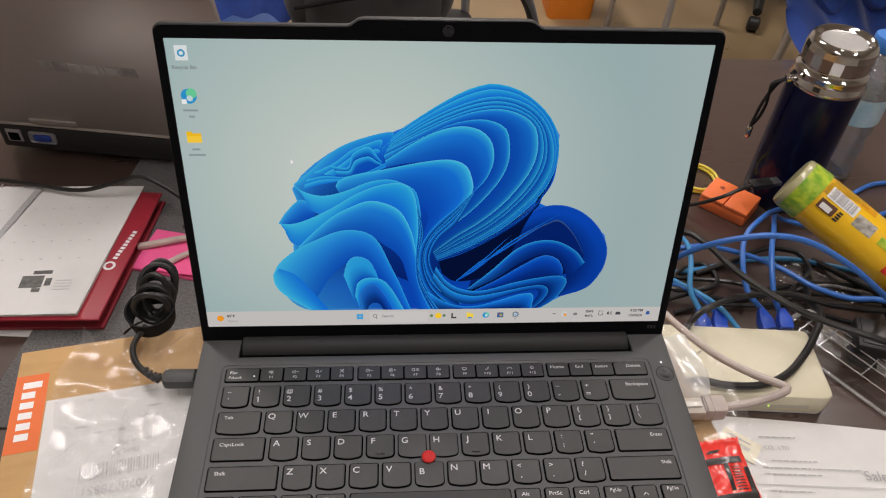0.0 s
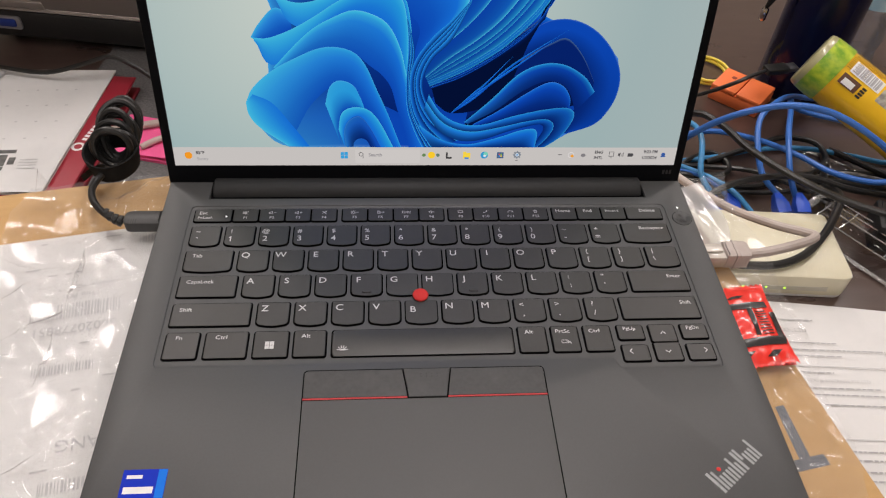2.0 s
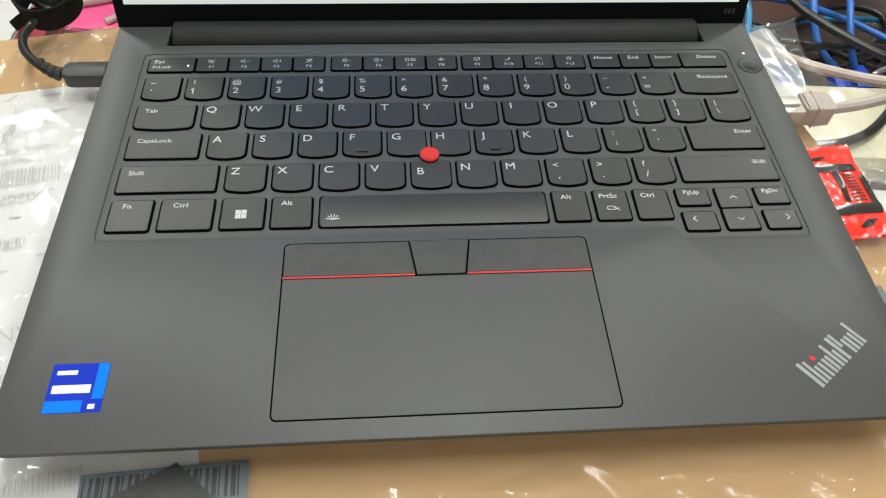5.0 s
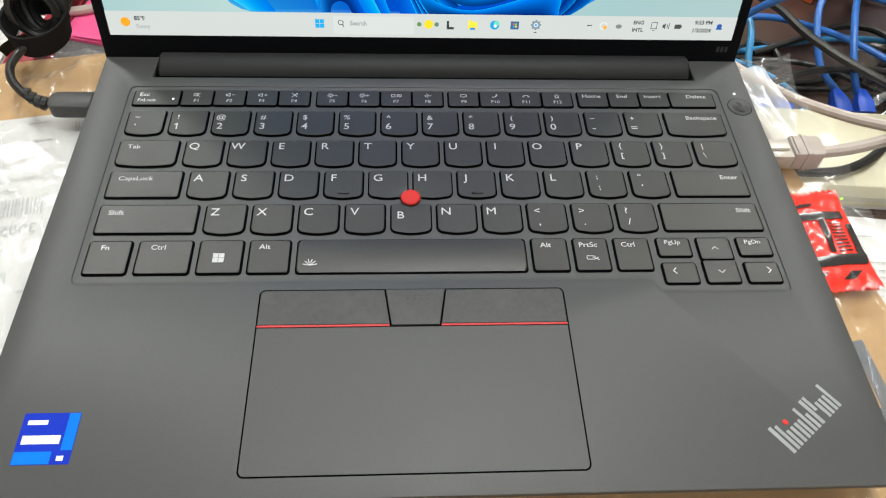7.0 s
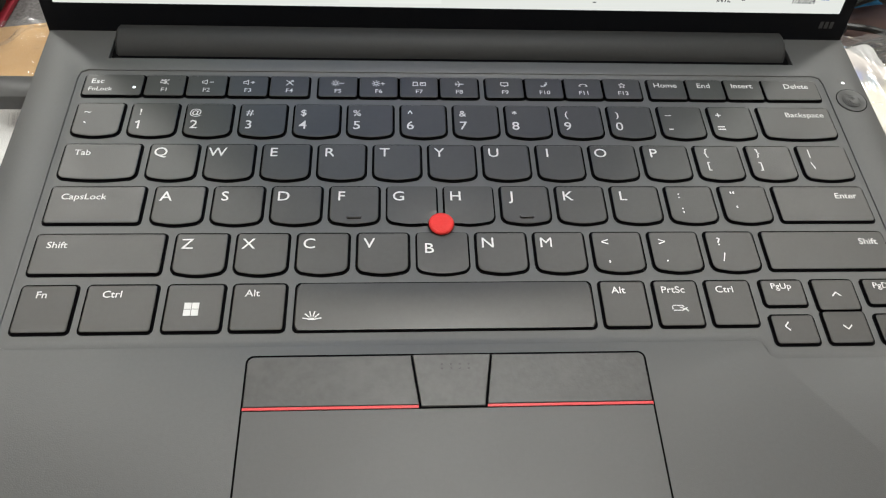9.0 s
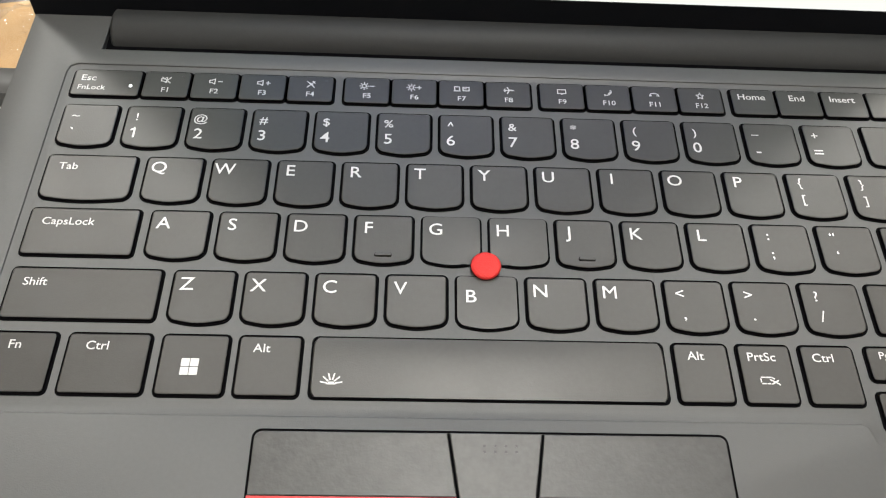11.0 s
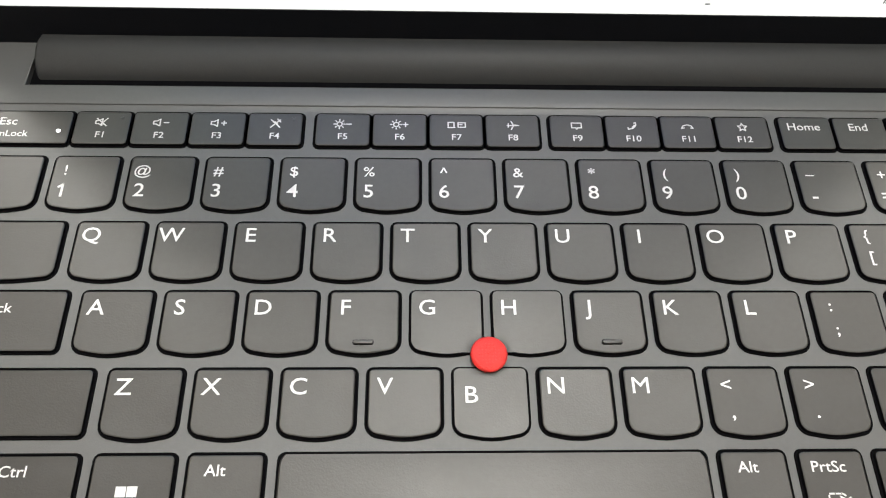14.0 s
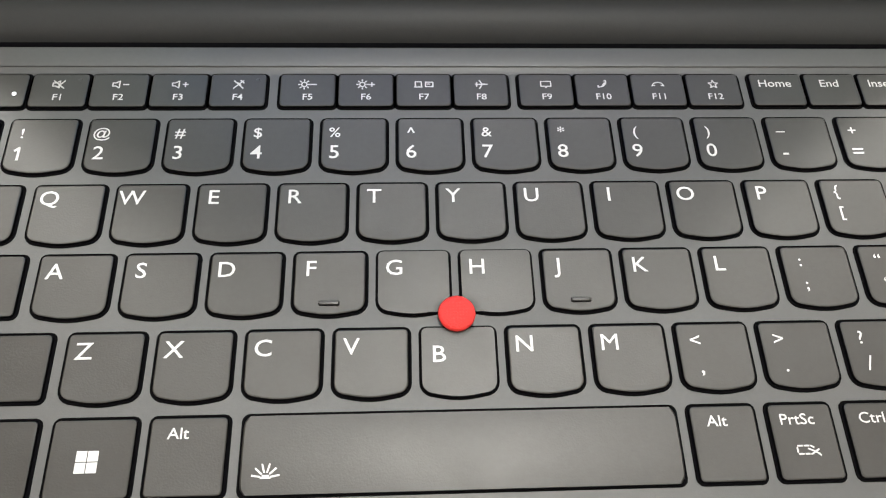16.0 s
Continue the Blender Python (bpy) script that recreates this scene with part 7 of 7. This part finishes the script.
whole("crumpled_film", sheet(26, 26, lambda s, t: (-0.05 + 0.10 * s, -0.02 + 0.04 * t, 0.003 + 0.015 * max(0, 0.4 + noise.noise((s * 7, t * 5, 8))) * math.sin(math.pi * s) * math.sin(math.pi * t))), CLEAR_M, (0.430, 0.425, TABLE), "crumpled clear film under the drink", "plastic film", turn=-35)
adapter = thing("power_adapter", (0.455, 0.326, TABLE), "black plastic power adapter on the table", "adapter", turn=-20)
part("case", block(-0.034, 0.034, -0.020, 0.020, 0, 0.030, 0.003), DARK_M, adapter)
part("grip", block(-0.030, 0.030, -0.016, 0.016, 0.030, 0.0312, 0.0006), CABLE_M, adapter)

# sales paper
inv = thing("sales_paper", (0.332, 0.108, TABLE), "white printed sales form on the table", "paper", turn=-4.0)
part("paper_sheet", sheet(14, 18, lambda s, t: (-0.120 + 0.21 * s, -0.148 + 0.296 * t - 0.010 * s * s, 0.0010 + 0.0006 * math.sin(s * 3 + t * 2) + (0.004 * max(0, t - 0.93) / 0.07) * 0.3)), PAPER_M, inv)
words_on("print", "Sales", 0.013, pose(0.050, 0.092, 0.0022), INK_M, inv)
words_on("print", "CO., LTD", 0.0056, pose(-0.032, 0.1165, 0.0022), INK_M, inv)
words_on("print", "FOOD & BEVERAGE PTE LTD", 0.0042, pose(-0.012, 0.0675, 0.0022), INK2_M, inv)
part("rule", flat_rects([(-0.09, 0.085, 0.0805, 0.0813), (-0.09, 0.085, 0.016, 0.0168), (0.052, 0.0528, -0.03, 0.016)], 0.0022), INK2_M, inv, smooth=False)
rnd = random.Random(11)
bars = []
for y, x0, x1 in ((0.127, -0.045, -0.012), (0.1035, -0.04, 0.0), (0.0965, -0.05, 0.038), (0.0905, -0.05, 0.0), (0.0745, -0.05, -0.012), (0.060, -0.05, 0.02), (0.054, -0.05, 0.03), (0.045, -0.05, 0.05), (0.071, 0.044, 0.08), (0.064, 0.044, 0.08), (0.056, 0.044, 0.08), (0.006, -0.05, 0.04), (-0.001, -0.05, 0.03), (-0.010, -0.05, 0.045), (-0.017, -0.05, 0.03), (0.009, 0.058, 0.078), (-0.05, -0.05, 0.05), (-0.06, -0.05, 0.02)):
    x = x0
    while x < x1:
        w = 0.002 + rnd.random() * 0.005
        bars.append((x, min(x + w, x1), y, y + 0.0011))
        x += w + 0.0013
part("small_print", flat_rects(bars, 0.0022), INK_M, inv, smooth=False)

# ---- beyond the table ----
def steel_chair(x, y, turn, seat_m, label):
    ob = thing("chair", (x, y, 0), label, "chair", turn=turn)
    part("seat", slab(round_rect(-0.22, 0.22, -0.21, 0.21, 0.05), 0.43, 0.46, 0.01), seat_m, ob)
    part("backrest", moved(slab(round_rect(-0.21, 0.21, -0.15, 0.15, 0.05), -0.012, 0.012, 0.006), pose(0, 0.235, 0.68, 82)), seat_m, ob)
    for sx in (-1, 1):
        part("leg", tube(bmesh.new(), [(sx * 0.20, -0.19, 0.428), (sx * 0.21, -0.21, 0.2), (sx * 0.22, -0.22, 0.0)], 0.011, 10), STEEL_M, ob)
        part("leg", tube(bmesh.new(), [(sx * 0.20, 0.24, 0.80), (sx * 0.20, 0.215, 0.44), (sx * 0.215, 0.235, 0.2), (sx * 0.22, 0.25, 0.0)], 0.011, 10), STEEL_M, ob)
    return ob


steel_chair(-0.06, 1.46, -5, DARK_M, "steel framed chair with a black seat")
bag = thing("backpack", (-0.075, 1.44, 0.461), "black canvas backpack standing on a chair", "bag", turn=6)
part("main_bag", sheet(28, 24, lambda s, t: ((0.185 + 0.012 * math.sin(7 * t)) * math.cos(2 * math.pi * s) * (math.sin(math.pi * (0.08 + 0.84 * t)) ** 0.35), 0.11 * math.sin(2 * math.pi * s) * (math.sin(math.pi * (0.08 + 0.84 * t)) ** 0.35) + 0.012 * noise.noise((s * 6, t * 4, 0)), 0.40 * t)), CLOTH_BLACK_M, bag)
part("pocket", sheet(18, 14, lambda s, t: (-0.14 + 0.28 * s, -0.105 - 0.05 * math.sin(math.pi * s) ** 0.5 * math.sin(math.pi * t) ** 0.5, 0.03 + 0.19 * t)), CLOTH_BLACK_M, bag)
for k in range(3):
    part("seam", tube(bmesh.new(), [(-0.16 + 0.02 * k, -0.12, 0.16 + 0.03 * k), (-0.08, -0.155, 0.19 + 0.03 * k), (0.06, -0.155, 0.21 + 0.03 * k), (0.16, -0.11, 0.25 + 0.02 * k)], 0.004, 6), STRAP_M, bag)
part("shoulder_strap", tube(bmesh.new(), [(0.15, -0.08, 0.30), (0.24, -0.10, 0.25), (0.32, -0.10, 0.16), (0.36, -0.09, 0.06)], 0.030, 10, 6, 0.4), CLOTH_BLACK_M, bag)
steel_chair(1.02, 2.22, 4, DARK_M, "steel framed chair with a black seat further back")
bin_ob = thing("orange_bin", (0.655, 2.60, 0), "plain orange plastic bin standing on the floor", "bin")
bm = bmesh.new()
prism(bm, [(round_rect(-0.085, 0.085, -0.085, 0.085, 0.02), 0.0), (round_rect(-0.10, 0.10, -0.10, 0.10, 0.02), 0.42), (round_rect(-0.092, 0.092, -0.092, 0.092, 0.02), 0.42), (round_rect(-0.078, 0.078, -0.078, 0.078, 0.02), 0.02)], cap1=True)
part("tub", bm, mat("orange_tub", (0.72, 0.20, 0.015), 0.5, color2=(0.78, 0.24, 0.02), scale=30), bin_ob)
part("rim", frame_plate(round_rect(-0.108, 0.108, -0.108, 0.108, 0.02), round_rect(-0.094, 0.094, -0.094, 0.094, 0.02), 0.415, 0.43), mat("orange_rim", (0.70, 0.19, 0.015), 0.5), bin_ob)


def swivel_chair(x, y, turn):
    ob = thing("office_chair", (x, y, 0), "black office swivel chair on castors", "chair", turn=turn)
    part("seat", slab(round_rect(-0.24, 0.24, -0.24, 0.24, 0.08), 0.42, 0.50, 0.02), CLOTH_BLACK_M, ob)
    part("backrest", moved(slab(round_rect(-0.22, 0.22, -0.27, 0.27, 0.08), -0.02, 0.02, 0.012), pose(0, 0.27, 0.85, 84)), CLOTH_BLACK_M, ob)
    part("column", lathe(bmesh.new(), [(0.03, 0.07), (0.03, 0.25), (0.02, 0.26), (0.02, 0.42)], 20), DARK_M, ob)
    for i in range(5):
        a = 2 * math.pi * i / 5
        c, s = math.cos(a), math.sin(a)
        part("foot_arm", tube(bmesh.new(), [(0.02 * c, 0.02 * s, 0.10), (0.15 * c, 0.15 * s, 0.085), (0.29 * c, 0.29 * s, 0.07)], (0.026, 0.017), 8), DARK_M, ob)
        wheel = moved(lathe(bmesh.new(), [(0.020, -0.022), (0.028, -0.016), (0.028, 0.016), (0.020, 0.022)], 20), Matrix.Translation((0.30 * c, 0.30 * s, 0.028)) @ Euler((radians(90), 0, a)).to_matrix().to_4x4())
        part("castor", wheel, DARK_M, ob)
    return ob


swivel_chair(1.47, 2.72, 30)
steel_chair(1.20, 1.42, -10, CHAIRBLUE_M, "blue plastic chair with a steel frame")
part_jacket = sheet(60, 50, lambda s, t: (-0.20 + 0.40 * s + 0.02 * noise.noise((s * 5, t * 4, 1)), -0.10 + 0.20 * math.sin(t * 2.6) + 0.05 * noise.noise((s * 7, t * 6, 2)) + 0.016 * noise.noise((s * 10 + t * 5, t * 7, 6)), 0.02 + 0.28 * t - 0.10 * t * s + 0.035 * noise.noise((s * 6, t * 5, 5)) + 0.008 * noise.noise((s * 12, t * 9, 1))))
whole("jacket", part_jacket, CLOTH_BLUE_M, (1.07, 1.40, 0.462), "bright blue jacket lying crumpled on a chair", "jacket", turn=8)
steel_chair(-0.52, 1.62, 5, CHAIRBLUE_M, "blue plastic chair with a steel frame behind the old laptop")
whole("jacket", sheet(24, 24, lambda s, t: (-0.14 + 0.28 * s, -0.06 + 0.1 * math.sin(t * 2.6) + 0.02 * noise.noise((s * 7, t * 6, 2)), 0.02 + 0.3 * t + 0.02 * noise.noise((s * 6, t * 5, 5)))), CLOTH_BLUE_M, (-0.40, 1.60, 0.462), "dark blue jacket hanging over a chair seat", "jacket")
